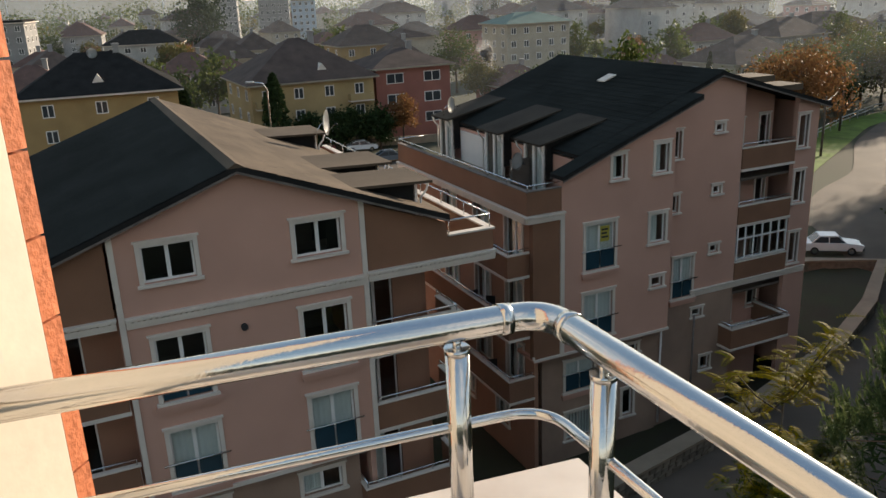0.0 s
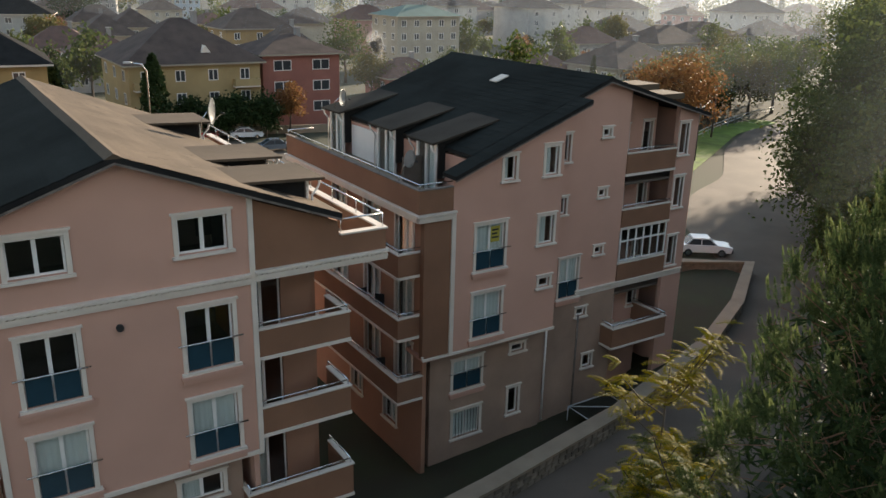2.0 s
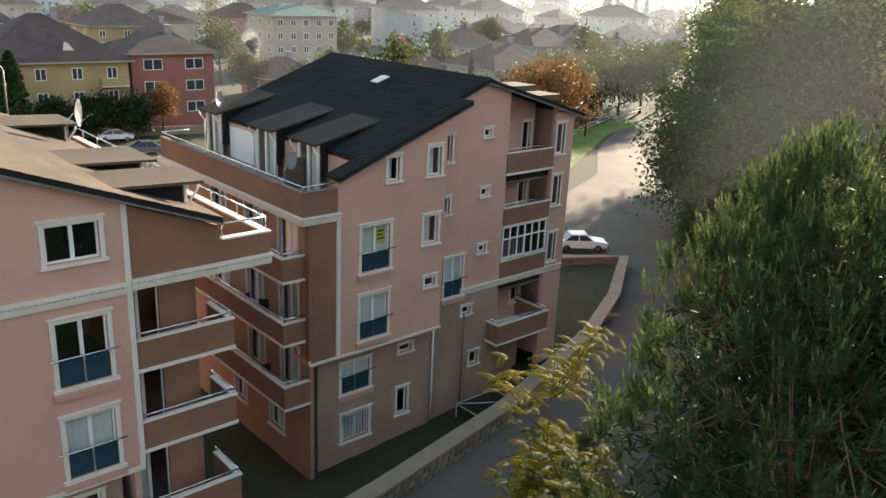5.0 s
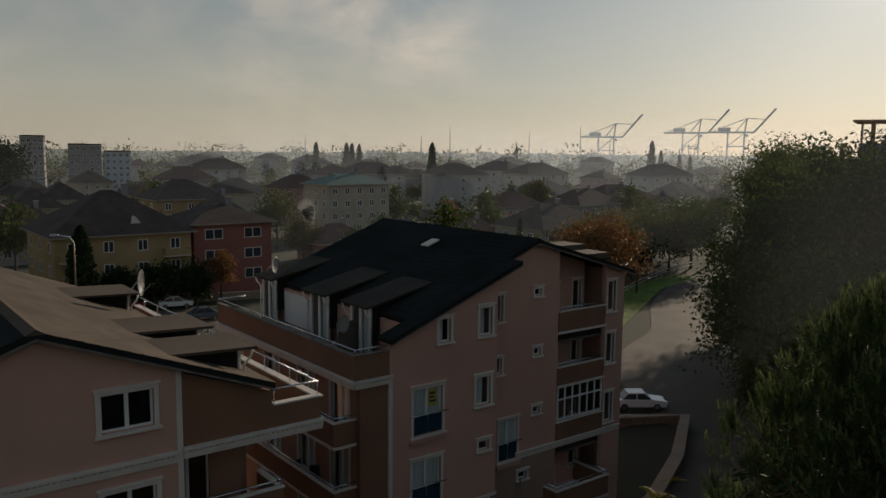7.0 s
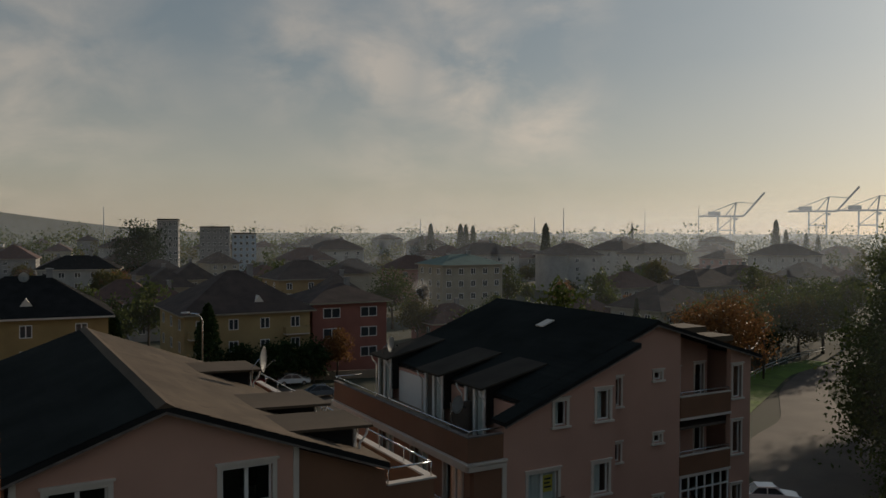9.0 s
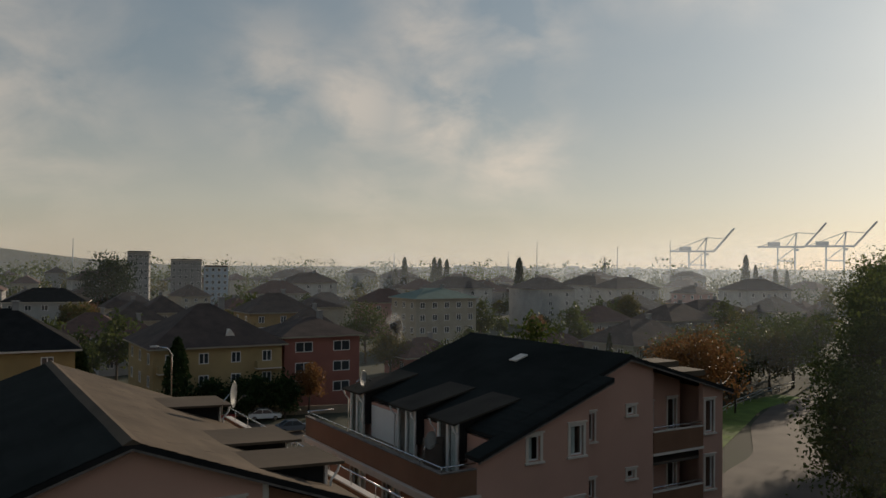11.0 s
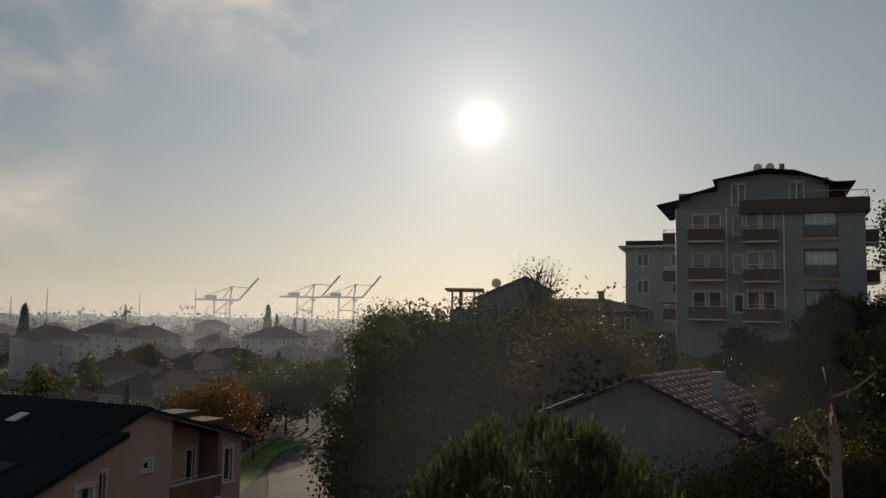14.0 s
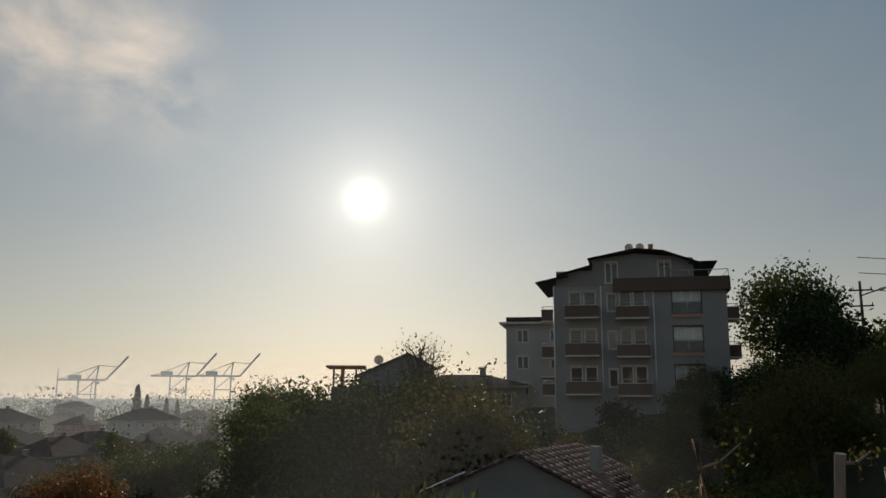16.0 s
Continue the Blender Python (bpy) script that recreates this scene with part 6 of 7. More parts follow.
    for u0, u1, v0, v1, q in ((0.2, 3.19, 0.6, 0.8, 11.4), (3.2, 3.4, 0.8, 10, 12.2), (3.4, 11.2, 4.0, 4.2, 12.2), (11.2, 11.4, 0.8, 10, 12.2)):
        bm = BM()
        box(bm, u0, u1, v0, v1, 10.15, q)
        part("wall", bm, OFFWHITE, b)
    for pts in (((-1.5, 10.35), (1.2, 10.9)), ((0.3, 10.95), (3.3, 11.75)), ((2.9, 12.25), (6.8, 12.98)), ((6.8, 12.98), (9.0, 12.75)), ((9.0, 12.75), (11.8, 11.7)), ((11.0, 11.72), (13.2, 11.72))):
        bm = BM()
        (a, za), (c, zc) = pts
        prism(bm, [(a, za), (c, zc), (c, zc + 0.07), (a, za + 0.07)], -0.3, 10.5)
        part("roof", bm, SHINGLE, b, "dark curved roof slope")
    bm = BM()
    box(bm, 7.9, 8.3, 2, 2.5, 12.7, 13.75)
    part("chimney", bm, BRICKTILE, b)
    for u in (0.02, 3.9, 8.1):
        bm = BM()
        tube(bm, [(u, -0.05, 10), (u, -0.05, -2)], 0.05)
        part("downpipe", bm, PVC, b)
    for u in (6.3, 7.2):
        satellite_dish(Matrix.Translation(base) @ pose(0, 0, 0, 0, 0, -61.2) @ Matrix.Translation((u, 1.2, 12.85)), 0.34, 0.5)


hill_block()
house(at(79.5, 54.0, -58) @ Matrix.Translation((0, 0, -0.2)), 11, 9, 3, "white", "dark", "pale block with flat roof farther up the hill", 3, ((2, 1), (1, 1)), flat=True)


def hill_house():
    """The gabled house among the trees of the ridge, with an open roof terrace under a flat canopy."""
    b = thing("house", at(59.5, 62.0, -43) @ Matrix.Translation((0, 0, 2.0)), "grey gabled house on the ridge with a roof terrace", "house")
    e = 20.0 - height(59.5, 62.0) - 2.0       # eye level above the foot
    bm = BM()
    prism(bm, [(-2.6, -4), (5.0, -4), (5.0, e + 3.0), (2.4, e + 4.3), (-2.6, e + 2.1)], 0, 8)
    part("wall", bm, HOUSE["grey"], b)
    for a, c in (((2.4, e + 4.42), (-3.1, e + 2.0)), ((2.4, e + 4.42), (5.5, e + 2.87))):
        bm = BM()
        prism(bm, [a, c, (c[0], c[1] - 0.16), (a[0], a[1] - 0.16)], -0.4, 8.4)
        part("roof", bm, ROOF["old"], b)
    bm = BM()
    box(bm, -5.4, -2.605, 0, 7, -4, e + 0.9)
    part("wall", bm, HOUSE["grey"], b)
    for x, y in ((-5.2, 0.2), (-4.6, 6.6), (-2.9, 0.2), (-4.2, 0.2)):
        bm = BM()
        box(bm, x - 0.1, x + 0.1, y - 0.1, y + 0.1, e + 0.9, e + 2.86)
        part("post", bm, HOUSE["orange"], b)
    bm = BM()
    box(bm, -6.0, -1.9, -0.4, 7.2, e + 2.86, e + 3.04)
    part("canopy", bm, HOUSE["orange"], b, "flat terrace canopy on slim posts")
    bm = BM()
    for z in (1.35, 1.8):
        tube(bm, [(-5.3, 0.1, e + z), (-2.7, 0.1, e + z)], 0.03, 6)
    part("rail", bm, METAL, b)
    fm = cached(("window", "ridge"), lambda q: ring(q, 1.1, 1.3, 0.09, -0.05, 0.04), PVC)
    pm = cached(("pane", "ridge"), lambda q: box(q, 0.08, 1.02, -0.015, 0.02, 0.08, 1.22), DARKPANE)
    for x in (-1.4, 1.2, 3.2):
        shared("pane", pm, shared("window", fm, b, Matrix.Translation((x, 0, e - 0.2))))
    satellite_dish(at(59.5, 62.0, -43) @ Matrix.Translation((-0.6, 0.4, 2.0 + e + 2.95)), 0.5, 0.7)


hill_house()
house(at(72.0, 61.5, -50) @ Matrix.Translation((0, 0, 20.0 - height(72.0, 61.5) - 5.4)), 13, 9, 2, "grey", "old", "low brown-roofed house behind the ridge trees", 3, (), 0.12)


OLDTILE = surf("old_red_tile", (0.09, 0.037, 0.028), 0.9, var=0.35, scale=2, bump=0.3, fine=20, per_object=0.25)


def hill_shed():
    """The low gabled building on the slope, with a tiled roof."""
    c = Vector((31.8, 24.2, 10.5))
    b = thing("shed", Matrix.Translation(c) @ pose(0, 0, 0, 0, 0, -76), "low gabled building with pale gable wall and old red tiles", "building")
    bm = BM()
    prism(bm, [(-4.6, -3), (4.6, -3), (4.6, 4.78), (0, 6.75), (-4.6, 4.85)], 0, 0.25)
    part("wall", bm, GREYWALL, b, "blank pale gable wall")
    bm = BM()
    box(bm, 4.35, 4.6, 0.25, 9, -3, 4.7)
    box(bm, -4.6, -4.35, 0.25, 9, -3, 4.8)
    box(bm, -4.35, 4.35, 8.75, 9, -3, 4.6)
    part("wall", bm, GREYWALL, b)
    for pts in (((0, 6.95), (-5.1, 4.75)), ((0, 6.95), (5.0, 4.75))):
        bm = BM()
        (a, za), (e, ze) = pts
        prism(bm, [(a, za - 0.12), (e, ze - 0.12), (e, ze - 0.24), (a, za - 0.24)], -0.25, 9.3)
        slope = part("roof", bm, EAVE, b)
        d = Vector((e - a, 0, ze - za))
        L = d.length
        d.normalize()
        n = Vector((-d.z, 0, d.x))
        if n.z < 0:
            n = -n
        tile = cached(("tile", "shed"), lambda bm: tube(bm, [(0, 0.0, 0.0), (0, 0.0, 0.62)], 0.17, 8, 0.14), OLDTILE)
        rnd = random.Random(3)
        rows, cols = 11, 13
        for i in range(rows):
            for j in range(cols):
                p = Vector((a, 0, za)) + d * (L * (i + 0.02) / rows) - n * 0.14
                m = Matrix.Translation((p.x, -0.1 + j * 0.72, p.z)) @ Matrix((( -n.x * 0.6, 0, d.x, 0), (0, 2.1, 0, 0), (-n.z * 0.6, 0, d.z, 0), (0, 0, 0, 1)))
                shared("tile", tile, slope, m @ pose(0, 0, 0, 0, rnd.uniform(-1.5, 1.5), rnd.uniform(-2, 2)))
    bm = BM()
    tube(bm, [(-5.1, -0.3, 4.78), (-2.6, -0.3, 5.86)], 0.07, 6)
    part("verge_strip", bm, METAL, b, "bright metal verge strip")
    bm = BM()
    box(bm, 2.2, 2.7, 4, 4.5, 5.5, 7.0)
    part("chimney", bm, GREYWALL, b)


hill_shed()


def lopped_trunk(az, d, top_el, seed):
    """A pale trunk cut back to stumps of limbs, with thin new shoots."""
    rnd = random.Random(seed)
    x, y = d * math.sin(radians(az)), d * math.cos(radians(az))
    g = height(x, y)
    top = 20 + d * math.tan(radians(top_el)) - g
    t = thing("lopped_tree", Matrix.Translation((x, y, g)), "pale lopped tree trunk with thin yellow-green shoots", "tree")
    bm = BM()
    pts = [Vector((0.25 * noise.noise((k * 0.9, seed, 0)), 0.25 * noise.noise((k * 0.9, seed, 5)), -0.4 + (top + 0.4) * k / 6)) for k in range(7)]
    tube(bm, pts, 0.22, 9, 0.15)
    part("trunk", bm, PALEBARK, t)
    cs = []
    for k in range(5):
        s = pts[3].lerp(pts[6], rnd.random())
        a = rnd.uniform(0, 6.28)
        e = s + Vector((math.cos(a) * 1.3, math.sin(a) * 1.3, rnd.uniform(0.2, 1.0)))
        bm = BM()
        tube(bm, [s, s.lerp(e, 0.5) + Vector((0, 0, -0.15)), e], 0.07, 6, 0.02)
        part("limb", bm, PALEBARK, t)
        cs += [tuple(s.lerp(e, rnd.uniform(0.4, 1.2)) + Vector((rnd.gauss(0, 0.25), rnd.gauss(0, 0.25), rnd.gauss(0, 0.3)))) for _ in range(45)]
    leaf_quads("leaves", cs, [rnd.uniform(0.08, 0.16) for _ in cs], rnd, LEAF["olive"], t)


PALEBARK = surf("pale_lopped_bark", (0.3, 0.22, 0.16), 0.9, var=0.3, scale=3, bump=0.6, fine=20, stretch=(1, 1, 0.3))
for az, d, el, seed in ((64.4, 27, -2.8, 1), (72.4, 25, -3.5, 2), (75.4, 25, -4.2, 3)):
    lopped_trunk(az, d, el, seed)

# ---- harbour cranes ----
CRANE = surf("pale_crane_paint", (0.42, 0.46, 0.5), 0.6, var=0.1, scale=0.1, bump=0.0)


def harbour_crane(m):
    c = thing("harbour_crane", m, "tall pale ship-to-shore crane with raised boom", "crane", "harbour cranes")

    def beam(name, a, b, t):
        bm = BM()
        tube(bm, [a, b], t, 4)
        part(name, bm, CRANE, c)
    for x in (-14, 13):
        for y in (-9, 9):
            beam("leg", (x, y, 0), (x, y * 0.8, 46), 1.3)
        beam("sill_beam", (x, -9, 3), (x, 9, 3), 1.0)
        beam("cross_beam", (x, -8, 30), (x, 8, 30), 1.0)
    for y in (-4, 4):
        beam("girder", (-46, y, 46), (28, y, 46), 1.5)
        beam("boom", (28, y, 46), (61, y, 86), 1.5)
        beam("mast", (13, y, 46), (16, y, 70), 1.0)
        beam("mast_strut", (-2, y, 46), (16, y, 70), 0.7)
        beam("back_stay", (-40, y, 47), (16, y, 70), 0.45)
        beam("fore_stay", (16, y, 70), (46, y, 68), 0.4)
        beam("brace", (-14, y * 2, 22), (13, y * 2, 45), 0.7)
        beam("portal_beam", (-14, y * 2, 22), (13, y * 2, 22), 0.9)
    bm = BM()
    box(bm, -30, -10, -5, 5, 47, 54)
    part("machine_house", bm, CRANE, c)
    bm = BM()
    box(bm, 14, 19, -2, 2, 39, 43)
    part("cabin", bm, CRANE, c)
    return c


first_crane = harbour_crane(Matrix.Translation((628, 1362, -1)) @ pose(0, 0, 0, 0, 0, -27))
copy_thing(first_crane, Matrix.Translation((757, 1296, 7)) @ pose(0, 0, 0, 0, 0, -30))
copy_thing(first_crane, Matrix.Translation((820, 1256, 8)) @ pose(0, 0, 0, 0, 0, -32))


def shore_things():
    rnd = random.Random(17)
    for k in range(26):
        a = radians(-6 - 26 * k / 26 + rnd.uniform(-0.5, 0.5))
        r = rnd.uniform(1300, 1420)
        w = rnd.uniform(14, 44)
        hh = rnd.uniform(5, 16)
        bm = BM()
        box(bm, -w / 2, w / 2, -6, 6, -1, hh)
        box(bm, -w / 2 + 1, w / 2 - 1, -5, 5, hh, hh + 1.5)
        t = tagged(link("warehouse", bm, HOUSE["grey"]), "far pale harbour shed on the shore", "warehouse", "harbour sheds")
        t.matrix_basis = Matrix.Translation((-math.sin(a) * r, math.cos(a) * r, 0)) @ pose(0, 0, 0, 0, 0, math.degrees(a))
    for k, (deg, hh) in enumerate(((-14, 36), (-19.5, 32), (-23, 38), (-25, 30), (-12, 26), (-4, 24), (17, 34), (26, 30))):
        a = radians(deg)
        bm = BM()
        tube(bm, [(0, 0, 0), (0, 0, hh + 8)], 0.8, 6, 0.3)
        t = tagged(link("mast", bm, CRANE), "tall thin mast far off in the town", "mast", "far masts")
        t.matrix_basis = Matrix.Translation((-math.sin(a) * 900, math.cos(a) * 900, 0))
    # minaret
    root = thing("minaret", Matrix.Translation((216, 640, 0)), "slender pointed minaret in the far town", "minaret")
    bm = BM()
    tube(bm, [(0, 0, 0), (0, 0, 18)], 1.3, 10, 1.0)
    part("shaft", bm, HOUSE["grey"], root)
    bm = BM()
    tube(bm, [(0, 0, 18), (0, 0, 19)], 1.7, 10)
    part("gallery", bm, HOUSE["grey"], root)
    bm = BM()
    tube(bm, [(0, 0, 19), (0, 0, 22), (0, 0, 28)], 1.1, 10, 0.05)
    part("spire", bm, SHINGLE, root)


shore_things()

# ---- cars, lamps, poles ----
CARWHITE = surf("white_car_paint", (0.75, 0.75, 0.74), 0.25, var=0.03, bump=0.0, spec=0.6)
CARGREY = surf("grey_car_paint", (0.16, 0.19, 0.22), 0.25, 0.3, var=0.05, bump=0.0, spec=0.6)
RUBBER = surf("tyre_rubber", (0.03, 0.03, 0.03), 0.9, var=0.2, bump=0.2)
CARRED = surf("red_car_paint", (0.35, 0.03, 0.03), 0.3, var=0.05, bump=0.0, spec=0.6)
LAMPRED = surf("red_lamp_glass", (0.4, 0.03, 0.02), 0.2, var=0.05, bump=0.0)
LAMPCLEAR = surf("clear_lamp_glass", (0.7, 0.7, 0.68), 0.1, var=0.05, bump=0.0)


def car(m, material, label, boxy=True):
    """A saloon car, its nose to +x, 4.2 m long."""
    c = thing("car", m, label, "car", "parked cars")
    low = [(-2.1, 0.3), (2.1, 0.3), (2.14, 0.55), (2.05, 0.78), (0.95, 0.9), (-1.35, 0.92), (-2.08, 0.86), (-2.14, 0.5)]
    bm = BM()
    prism(bm, low, -0.82, 0.82)
    bmesh.ops.bevel(bm, geom=bm.edges[:], offset=0.05, segments=2, affect="EDGES")
    part("body", bm, material, c)
    cab = [(0.95, 0.88), (0.35, 1.36), (-0.95, 1.4), (-1.5, 0.9)] if boxy else [(1.15, 0.88), (0.4, 1.4), (-0.8, 1.44), (-1.7, 0.92)]
    bm = BM()
    prism(bm, cab, -0.7, 0.7)
    for v in bm.verts:
        if v.co.z > 1.2:
            v.co.y *= 0.86
    part("cabin_glass", bm, DARKPANE, c, "dark car windows")
    bm = BM()
    (x1, z1), (x2, z2) = cab[1], cab[2]
    box(bm, x2 - 0.03, x1 + 0.03, -0.62, 0.62, z1 - 0.02, z2 + 0.03)
    part("roof", bm, material, c)
    for y in (-0.66, 0.66):
        for p, q in ((cab[0], cab[1]), (cab[3], cab[2]), ((-0.3, 0.9), (-0.3, z1))):
            bm = BM()
            tube(bm, [(p[0], y * 1.06, p[1]), (q[0], y * 0.92, q[1])], 0.04, 5)
            part("pillar", bm, material, c)
    for x in (-1.3, 1.3):
        for y in (-0.78, 0.78):
            bm = BM()
            tube(bm, [(x, y - 0.09, 0.3), (x, y + 0.09, 0.3)], 0.3, 16)
            w = part("wheel", bm, RUBBER, c)
            bm = BM()
            tube(bm, [(x, y - 0.1, 0.3), (x, y + 0.1, 0.3)], 0.18, 12)
            part("rim", bm, METAL, w)
    for x, mt, nm in ((2.1, LAMPCLEAR, "headlight"), (-2.12, LAMPRED, "tail_light")):
        for y in (-0.6, 0.6):
            bm = BM()
            box(bm, x - 0.06, x + 0.06, y - 0.16, y + 0.16, 0.58, 0.74)
            part(nm, bm, mt, c)
    for x in (-2.14, 2.14):
        bm = BM()
        box(bm, x - 0.07, x + 0.07, -0.8, 0.8, 0.34, 0.52)
        part("bumper", bm, DARKMETAL, c)
    return c


car(Matrix.Translation((30.3, 58.3, height(30.3, 58.3) + 0.12)) @ pose(0, 0, 0, 0, 0, -12), CARWHITE, "old white boxy saloon car parked beside the lawn")
car(Matrix.Translation((-9.0, 108.5, height(-9, 108.5) + 0.1)) @ pose(0, 0, 0, 0, 0, 8), CARWHITE, "white modern saloon car parked along the street", False)
car(Matrix.Translation((-4.9, 100.5, height(-4.9, 100.5) + 0.1)) @ pose(0, 0, 0, 0, 0, 16), CARGREY, "grey saloon car on the side street", False)
car(Matrix.Translation((-14.6, 108.4, height(-14.6, 108) + 0.1)) @ pose(0, 0, 0, 0, 0, 8), CARRED, "dark red car parked along the street", False)
car(Matrix.Translation((-25.0, 127, height(-25, 127) + 0.1)) @ pose(0, 0, 0, 0, 0, 100), CARGREY, "dark car parked in the lane", False)


def street_lamp(m, h=13.0):
    s = thing("street_lamp", m, "tall grey street lamp with single arm", "street lamp")
    bm = BM()
    tube(bm, [(0, 0, -0.3), (0, 0, h - 0.6), (-0.3, 0, h - 0.1), (-1.1, 0, h)], 0.09, 8, 0.05)
    part("pole", bm, METAL, s)
    bm = BM()
    box(bm, -1.7, -1.05, -0.14, 0.14, h - 0.06, h + 0.1)
    bmesh.ops.bevel(bm, geom=bm.edges[:], offset=0.04, segments=1, affect="EDGES")
    part("lamp_head", bm, DISH, s)


street_lamp(at(-13.1, 68.8, 0), 13.6)


def utility_pole(m, h, arms, label, lamp=False):
    p = thing("utility_pole", m, label, "utility pole", "utility poles")
    bm = BM()
    tube(bm, [(0, 0, -0.5), (0, 0, h)], 0.16, 8, 0.1)
    part("pole", bm, BARK, p)
    for z in arms:
        bm = BM()
        box(bm, -0.9, 0.9, -0.06, 0.06, z, z + 0.12)
        a = part("crossarm", bm, DARKMETAL, p)
        for x in (-0.8, 0.8):
            bm = BM()
            tube(bm, [(x, 0, z + 0.12), (x, 0, z + 0.32)], 0.06, 6)
            part("insulator", bm, PVC, a)
    if lamp:
        bm = BM()
        tube(bm, [(0, 0, h - 1.2), (0.9, 0, h - 0.9), (1.5, 0, h - 0.7)], 0.06, 6)
        part("lamp_arm", bm, DARKMETAL, p)
        bm = BM()
        tube(bm, [(1.4, 0, h - 0.75), (1.9, 0, h - 0.6)], 0.14, 8, 0.08)
        part("lamp_head", bm, DISH, p)


utility_pole(at(72.4, 19.4, -72), 29.4 - height(72.4, 19.4), (28.6 - height(72.4, 19.4), 27.3 - height(72.4, 19.4)), "dark wooden utility pole with crossarms and lamp", True)
utility_pole(at(55.0, 107.5, 30), 7.5, (7.0,), "wooden utility pole beside the street")
utility_pole(at(45.5, 92.5, 30), 7.0, (6.4,), "wooden utility pole beside the street")


def cable(a, b, sag, r=0.02):
    bm = BM()
    a, b = Vector(a), Vector(b)
    tube(bm, [a.lerp(b, k / 12) - Vector((0, 0, sag * 4 * (k / 12) * (1 - k / 12))) for k in range(13)], r, 4)
    tagged(link("cable", bm, DARKMETAL), "thin dark overhead cable between poles", "cable", "overhead cables")


pz = height(72.4, 19.4)
for k, z in enumerate((12.5, 11.2, 9.8)):
    cable((72.4, 19.4, pz + z), (120, -25, pz + z + 1), 0.8, 0.03)
cable((55.0, 107.5, 6.4), (45.5, 92.5, 5.9), 0.6)
cable((45.5, 92.5, 5.9), (55, 60, 8), 1.2)

# guard rail and low wall along the far street
def guard_rail():
    g = thing("guard_rail", Matrix.Translation((56, 108, -0.5)), "pale metal guard rail beside the street", "guard rail")
    o = Vector((56, 108, -0.5))
    pts = [Vector((44.5, 95, 0.3)), Vector((50, 103, 0.3)), Vector((57, 111, 0.3)), Vector((66, 120, 0.3)), Vector((76, 128, 0.3))]
    for z in (0.0, 0.45):
        bm = BM()
        tube(bm, [p - o + Vector((0, 0, z)) for p in pts], 0.07, 6)
        part("rail", bm, DISH, g)
    for a, b in zip(pts, pts[1:]):
        for k in range(4):
            p = a.lerp(b, k / 4) - o
            bm = BM()
            tube(bm, [p + Vector((0, 0, -0.6)), p + Vector((0, 0, 0.5))], 0.05, 6)
            part("post", bm, DISH, g)


guard_rail()


def street_wall():
    bm = BM()
    box(bm, -13, 13, -0.15, 0.15, -0.5, 1.1)
    w = tagged(link("garden_wall", bm, CONCRETE), "plain grey garden wall along the street", "wall")
    w.matrix_basis = at(-4, 112.5, 10)


street_wall()

# dishes on the two roofs
satellite_dish(TURN @ put(10.3, 33.4, 13.62, 60), 0.55, 0.9)
satellite_dish(TURN @ put(19.2, 39.6, 13.2, 40), 0.45, 0.6)
satellite_dish(TURN @ put(18.3, 31.0, 10.77, 20), 0.4, 1.5)
satellite_dish(at(-39.5, 101, 20) @ Matrix.Translation((-0.3, -1.5, 12.4)), 0.6, 1.3)

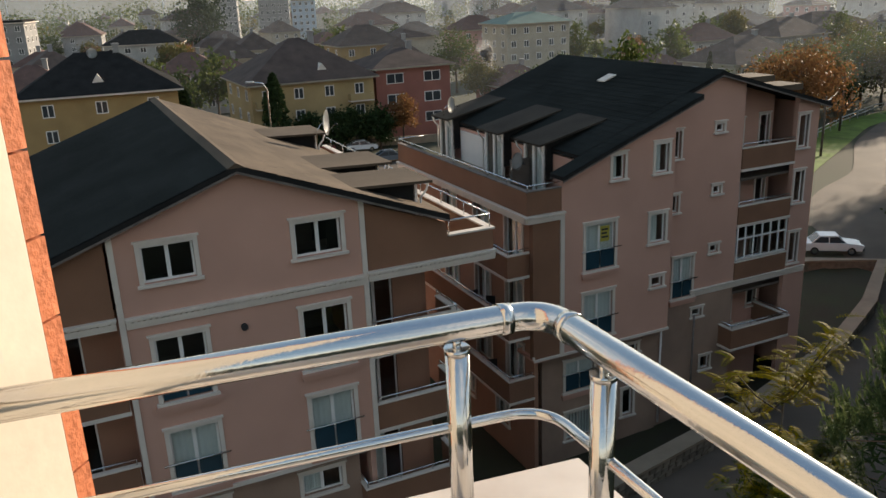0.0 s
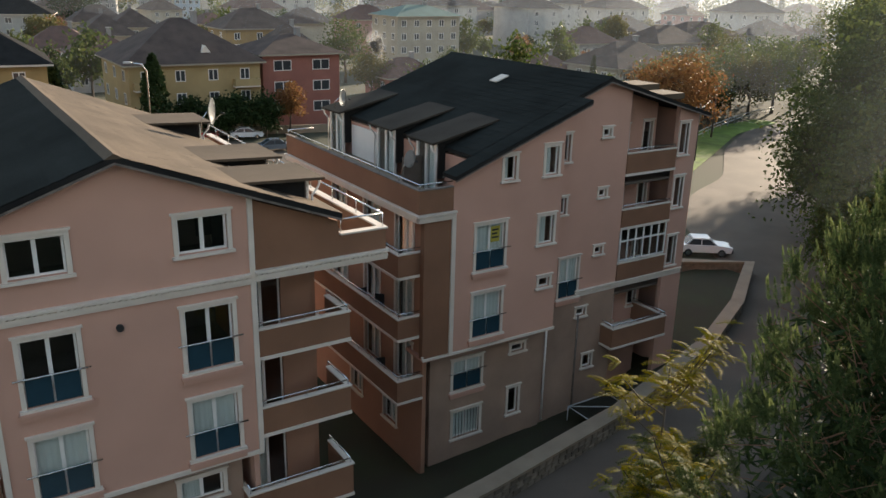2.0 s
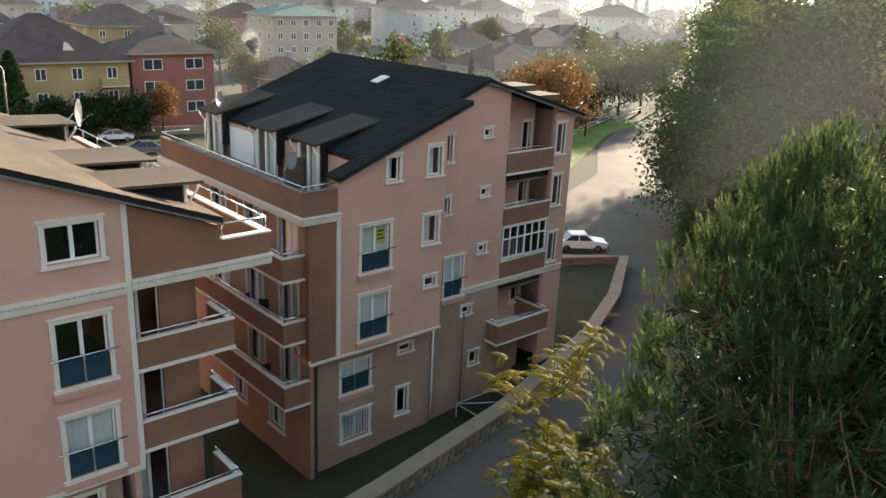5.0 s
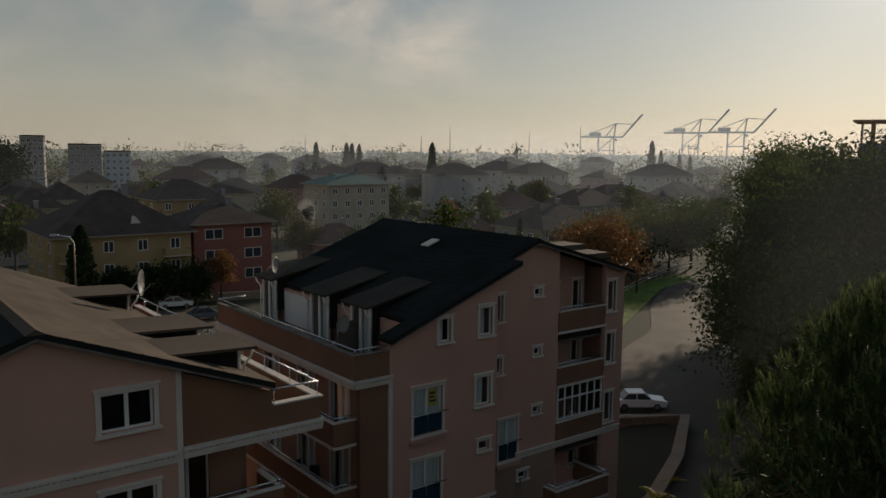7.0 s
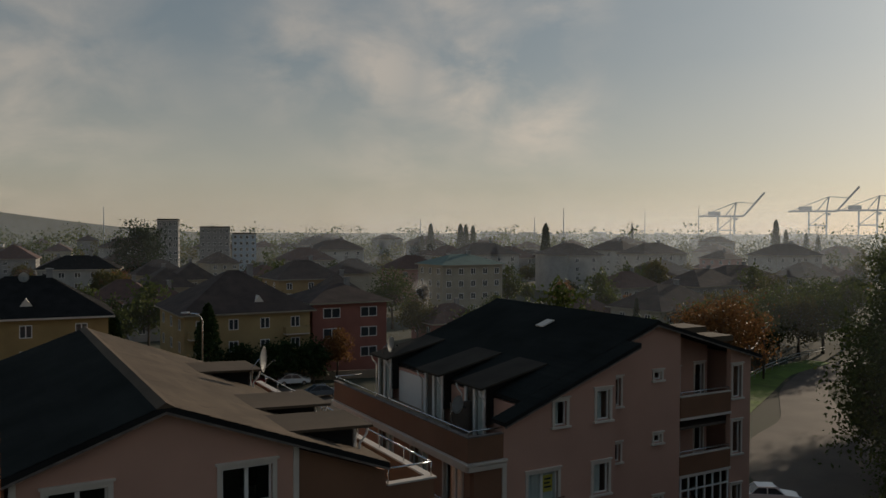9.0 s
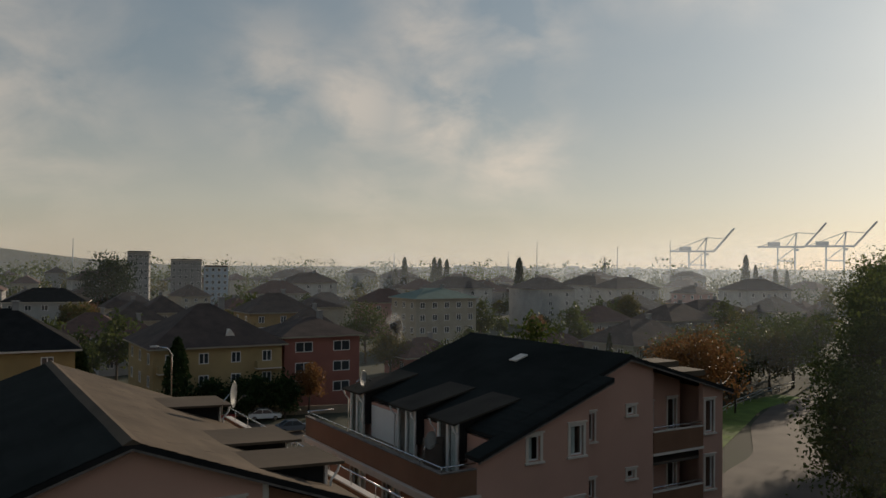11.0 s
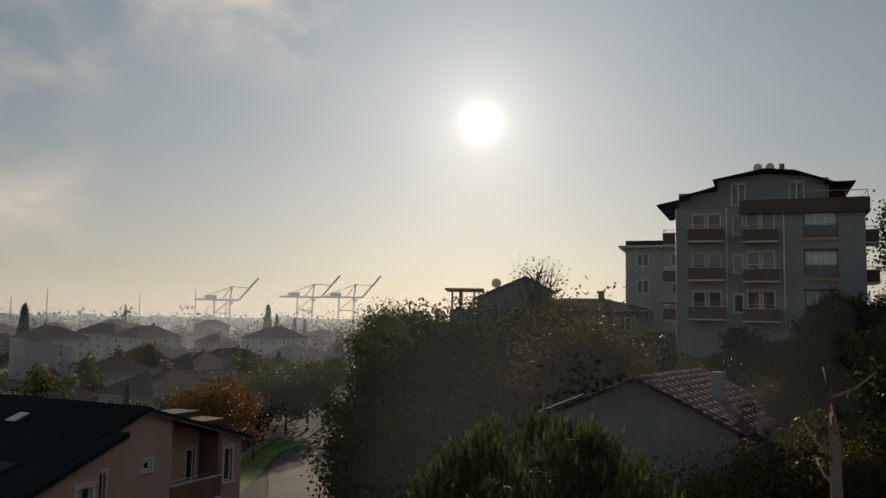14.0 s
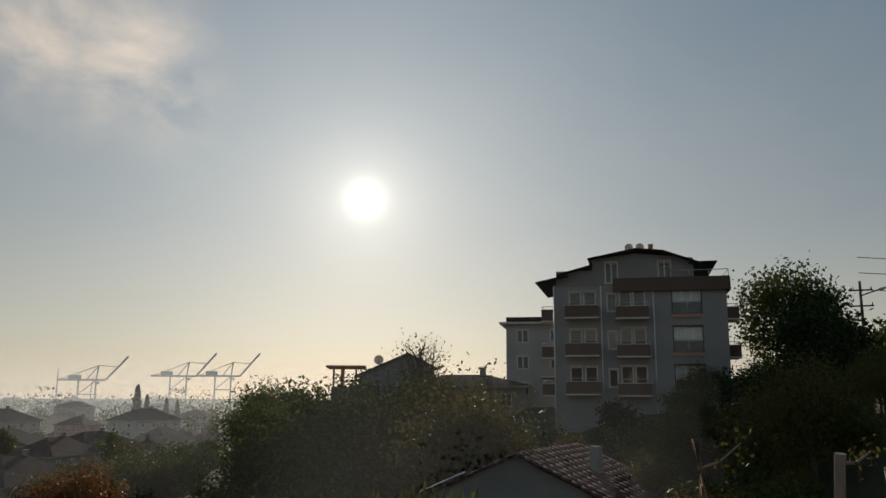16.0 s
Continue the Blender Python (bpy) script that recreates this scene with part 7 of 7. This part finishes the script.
# ---- haze over town and hill: curved see-through sheets stand in for it ----


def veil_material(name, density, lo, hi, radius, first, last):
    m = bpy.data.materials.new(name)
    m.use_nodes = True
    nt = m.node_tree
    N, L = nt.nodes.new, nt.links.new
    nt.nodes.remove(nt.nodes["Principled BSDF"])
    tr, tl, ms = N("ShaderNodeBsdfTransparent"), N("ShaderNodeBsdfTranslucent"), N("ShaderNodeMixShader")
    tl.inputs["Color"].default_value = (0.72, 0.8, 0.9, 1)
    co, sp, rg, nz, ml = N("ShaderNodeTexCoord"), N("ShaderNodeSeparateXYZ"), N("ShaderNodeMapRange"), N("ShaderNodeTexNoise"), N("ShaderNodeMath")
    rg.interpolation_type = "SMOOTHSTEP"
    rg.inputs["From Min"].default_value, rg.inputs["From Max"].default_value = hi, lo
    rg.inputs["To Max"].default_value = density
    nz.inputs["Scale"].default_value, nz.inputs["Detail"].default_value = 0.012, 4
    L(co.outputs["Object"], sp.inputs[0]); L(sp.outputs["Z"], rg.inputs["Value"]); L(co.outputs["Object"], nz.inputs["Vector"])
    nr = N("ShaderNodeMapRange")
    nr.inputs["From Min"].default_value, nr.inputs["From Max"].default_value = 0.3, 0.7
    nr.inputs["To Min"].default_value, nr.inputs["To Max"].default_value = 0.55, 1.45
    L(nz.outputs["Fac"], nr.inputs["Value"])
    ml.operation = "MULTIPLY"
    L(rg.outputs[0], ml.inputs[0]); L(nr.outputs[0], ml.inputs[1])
    # denser on the sun's side, in place of the glow of backlit haze
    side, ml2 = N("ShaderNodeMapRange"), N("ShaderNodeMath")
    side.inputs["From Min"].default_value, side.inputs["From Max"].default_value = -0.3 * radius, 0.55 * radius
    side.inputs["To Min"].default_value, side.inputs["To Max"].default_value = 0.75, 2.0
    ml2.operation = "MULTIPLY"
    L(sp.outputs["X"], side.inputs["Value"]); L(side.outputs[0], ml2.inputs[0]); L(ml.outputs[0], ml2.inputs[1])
    # each sheet fades out towards both of its ends
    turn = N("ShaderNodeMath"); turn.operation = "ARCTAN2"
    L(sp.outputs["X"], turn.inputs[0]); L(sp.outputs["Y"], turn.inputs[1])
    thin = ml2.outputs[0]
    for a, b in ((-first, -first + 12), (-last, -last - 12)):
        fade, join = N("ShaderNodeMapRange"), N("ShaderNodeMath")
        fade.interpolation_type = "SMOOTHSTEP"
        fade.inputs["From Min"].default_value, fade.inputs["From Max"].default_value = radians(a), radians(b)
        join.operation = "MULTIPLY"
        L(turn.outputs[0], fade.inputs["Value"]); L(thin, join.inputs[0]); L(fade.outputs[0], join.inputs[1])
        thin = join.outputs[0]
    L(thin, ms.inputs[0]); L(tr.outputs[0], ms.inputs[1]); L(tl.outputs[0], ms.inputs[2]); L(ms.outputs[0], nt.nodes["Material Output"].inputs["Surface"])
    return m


# the first sheet is added before the hill trees to lift their darks like glare
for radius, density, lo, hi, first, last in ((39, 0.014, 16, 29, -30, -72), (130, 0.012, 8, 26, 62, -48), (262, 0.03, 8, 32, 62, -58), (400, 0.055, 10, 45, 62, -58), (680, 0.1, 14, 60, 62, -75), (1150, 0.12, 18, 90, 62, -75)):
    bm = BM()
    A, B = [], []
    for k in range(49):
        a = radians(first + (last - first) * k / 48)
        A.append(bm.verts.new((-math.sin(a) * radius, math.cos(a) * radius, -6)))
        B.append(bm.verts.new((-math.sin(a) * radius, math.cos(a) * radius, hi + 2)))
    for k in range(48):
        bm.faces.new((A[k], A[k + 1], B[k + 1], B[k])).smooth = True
    tagged(link("mist", bm, veil_material("haze_sheet", density, lo, hi, radius, first, last)), "thin curved sheet standing in for sunlit haze", "mist", kind="stuff")

# ---- small things ----


def chair(m, material, label):
    c = thing("chair", m, label, "chair", "balcony chairs")
    bm = BM()
    box(bm, -0.22, 0.22, -0.22, 0.22, 0.42, 0.46)
    part("seat", bm, material, c)
    bm = BM()
    box(bm, -0.22, 0.22, 0.19, 0.23, 0.5, 0.92)
    part("backrest", bm, material, c)
    for x in (-0.2, 0.2):
        for y in (-0.2, 0.2):
            bm = BM()
            tube(bm, [(x, y, 0), (x, y, 0.42 if y < 0 else 0.92)], 0.018, 6)
            part("leg", bm, material, c)


for u, v, z, t in ((16.4, 29.6, 5.3, 30), (16.6, 30.6, 5.3, -40), (16.45, 31.6, 5.3, 10), (16.4, 29.4, 8.1, 20), (16.5, 30.2, 2.3, -20)):
    chair(TURN @ put(u, v, z, t), DARKMETAL, "dark metal chair on a balcony")
chair(TURN @ put(16.5, 28.4, 5.3, 70), PVC, "white plastic chair on a balcony")


def drying_frame():
    """A light frame of tubes beside the second building."""
    f = thing("garden_frame", TURN @ put(25.2, 26.9, -1.55), "light frame of pale tubes with sagging dark net", "frame")
    P = {(i, j): (2.6 * i, -1.6 * j) for i in (0, 1) for j in (0, 1)}
    for (x, y) in P.values():
        bm = BM()
        tube(bm, [(x, y, -0.4), (x, y, 1.5)], 0.03, 6)
        part("post", bm, DISH, f)
    for a, b in (((0, 0), (1, 0)), ((0, 1), (1, 1)), ((0, 0), (0, 1)), ((1, 0), (1, 1)), ((0, 0), (1, 1))):
        bm = BM()
        tube(bm, [(*P[a], 1.5), (*P[b], 1.5)], 0.025, 6)
        part("bar", bm, DISH, f)
    bm = BM()
    n = 10
    g = [[bm.verts.new((2.6 * i / n, -1.6 * j / n, 1.45 - 0.5 * math.sin(math.pi * i / n) * math.sin(math.pi * j / n))) for j in range(n + 1)] for i in range(n + 1)]
    for i in range(n):
        for j in range(n):
            bm.faces.new((g[i][j], g[i + 1][j], g[i + 1][j + 1], g[i][j + 1]))
    bmesh.ops.solidify(bm, geom=bm.faces[:], thickness=0.015)
    part("net", bm, SOIL, f, "dark sagging net")


drying_frame()


def iron_fence():
    """The spiked iron fence along the near side of the street."""
    f = thing("iron_fence", TURN @ put(4.0, 17.0, 0.6), "dark iron fence with pointed finials", "fence")
    a, b = Vector((-9.0, -1.6, 0)), Vector((6.5, 0.9, 0))
    for z in (0.35, 1.35):
        bm = BM()
        tube(bm, [a + Vector((0, 0, z)), b + Vector((0, 0, z - 0.4))], 0.022, 6)
        part("rail", bm, DARKMETAL, f)
    bm = BM()
    tube(bm, [(0, 0, 0.0), (0, 0, 1.5)], 0.014, 5)
    first = part("bar", bm, DARKMETAL, f)
    first.matrix_basis = Matrix.Translation(a)
    knob = cached(("finial", "fence"), lambda bm: (tube(bm, [(0, 0, 1.5), (0, 0, 1.56)], 0.035, 8), tube(bm, [(0, 0, 1.56), (0, 0, 1.66)], 0.03, 8, 0.004)), METAL)
    shared("finial", knob, first)
    n = 90
    for k in range(1, n + 1):
        o = shared("bar", first.data, f, Matrix.Translation(a.lerp(b, k / n) - Vector((0, 0, 0.4 * k / n))))
        shared("finial", knob, o)


iron_fence()
# a thin plume of chimney smoke stands over the gardens
def smoke(x, y, z, h, lean, seed):
    rnd = random.Random(seed)
    bm = BM()
    for k in range(16):
        t = k / 15
        c = Vector((lean * t * h * 0.8 + rnd.gauss(0, 0.2), rnd.gauss(0, 0.2), t * h))
        r = 0.25 + 1.3 * t
        q = bmesh.ops.create_icosphere(bm, subdivisions=2, radius=r)["verts"]
        for v in q:
            v.co = v.co * (1 + 0.35 * noise.noise(v.co * 1.2 + Vector((k, 0, 0)))) + c
    m = bpy.data.materials.new("pale_smoke")
    m.use_nodes = True
    nt = m.node_tree
    nt.nodes.remove(nt.nodes["Principled BSDF"])
    tr, tl, ms = nt.nodes.new("ShaderNodeBsdfTransparent"), nt.nodes.new("ShaderNodeBsdfTranslucent"), nt.nodes.new("ShaderNodeMixShader")
    tl.inputs["Color"].default_value = (0.85, 0.85, 0.85, 1)
    ms.inputs[0].default_value = 0.03
    nt.links.new(tr.outputs[0], ms.inputs[1]); nt.links.new(tl.outputs[0], ms.inputs[2]); nt.links.new(ms.outputs[0], nt.nodes["Material Output"].inputs["Surface"])
    ob = tagged(link("smoke", bm, m), "thin pale plume of chimney smoke over gardens", "smoke", kind="stuff")
    ob.matrix_basis = Matrix.Translation((x, y, z))


smoke(12.0, 150, 4.6, 5, -0.35, 1)
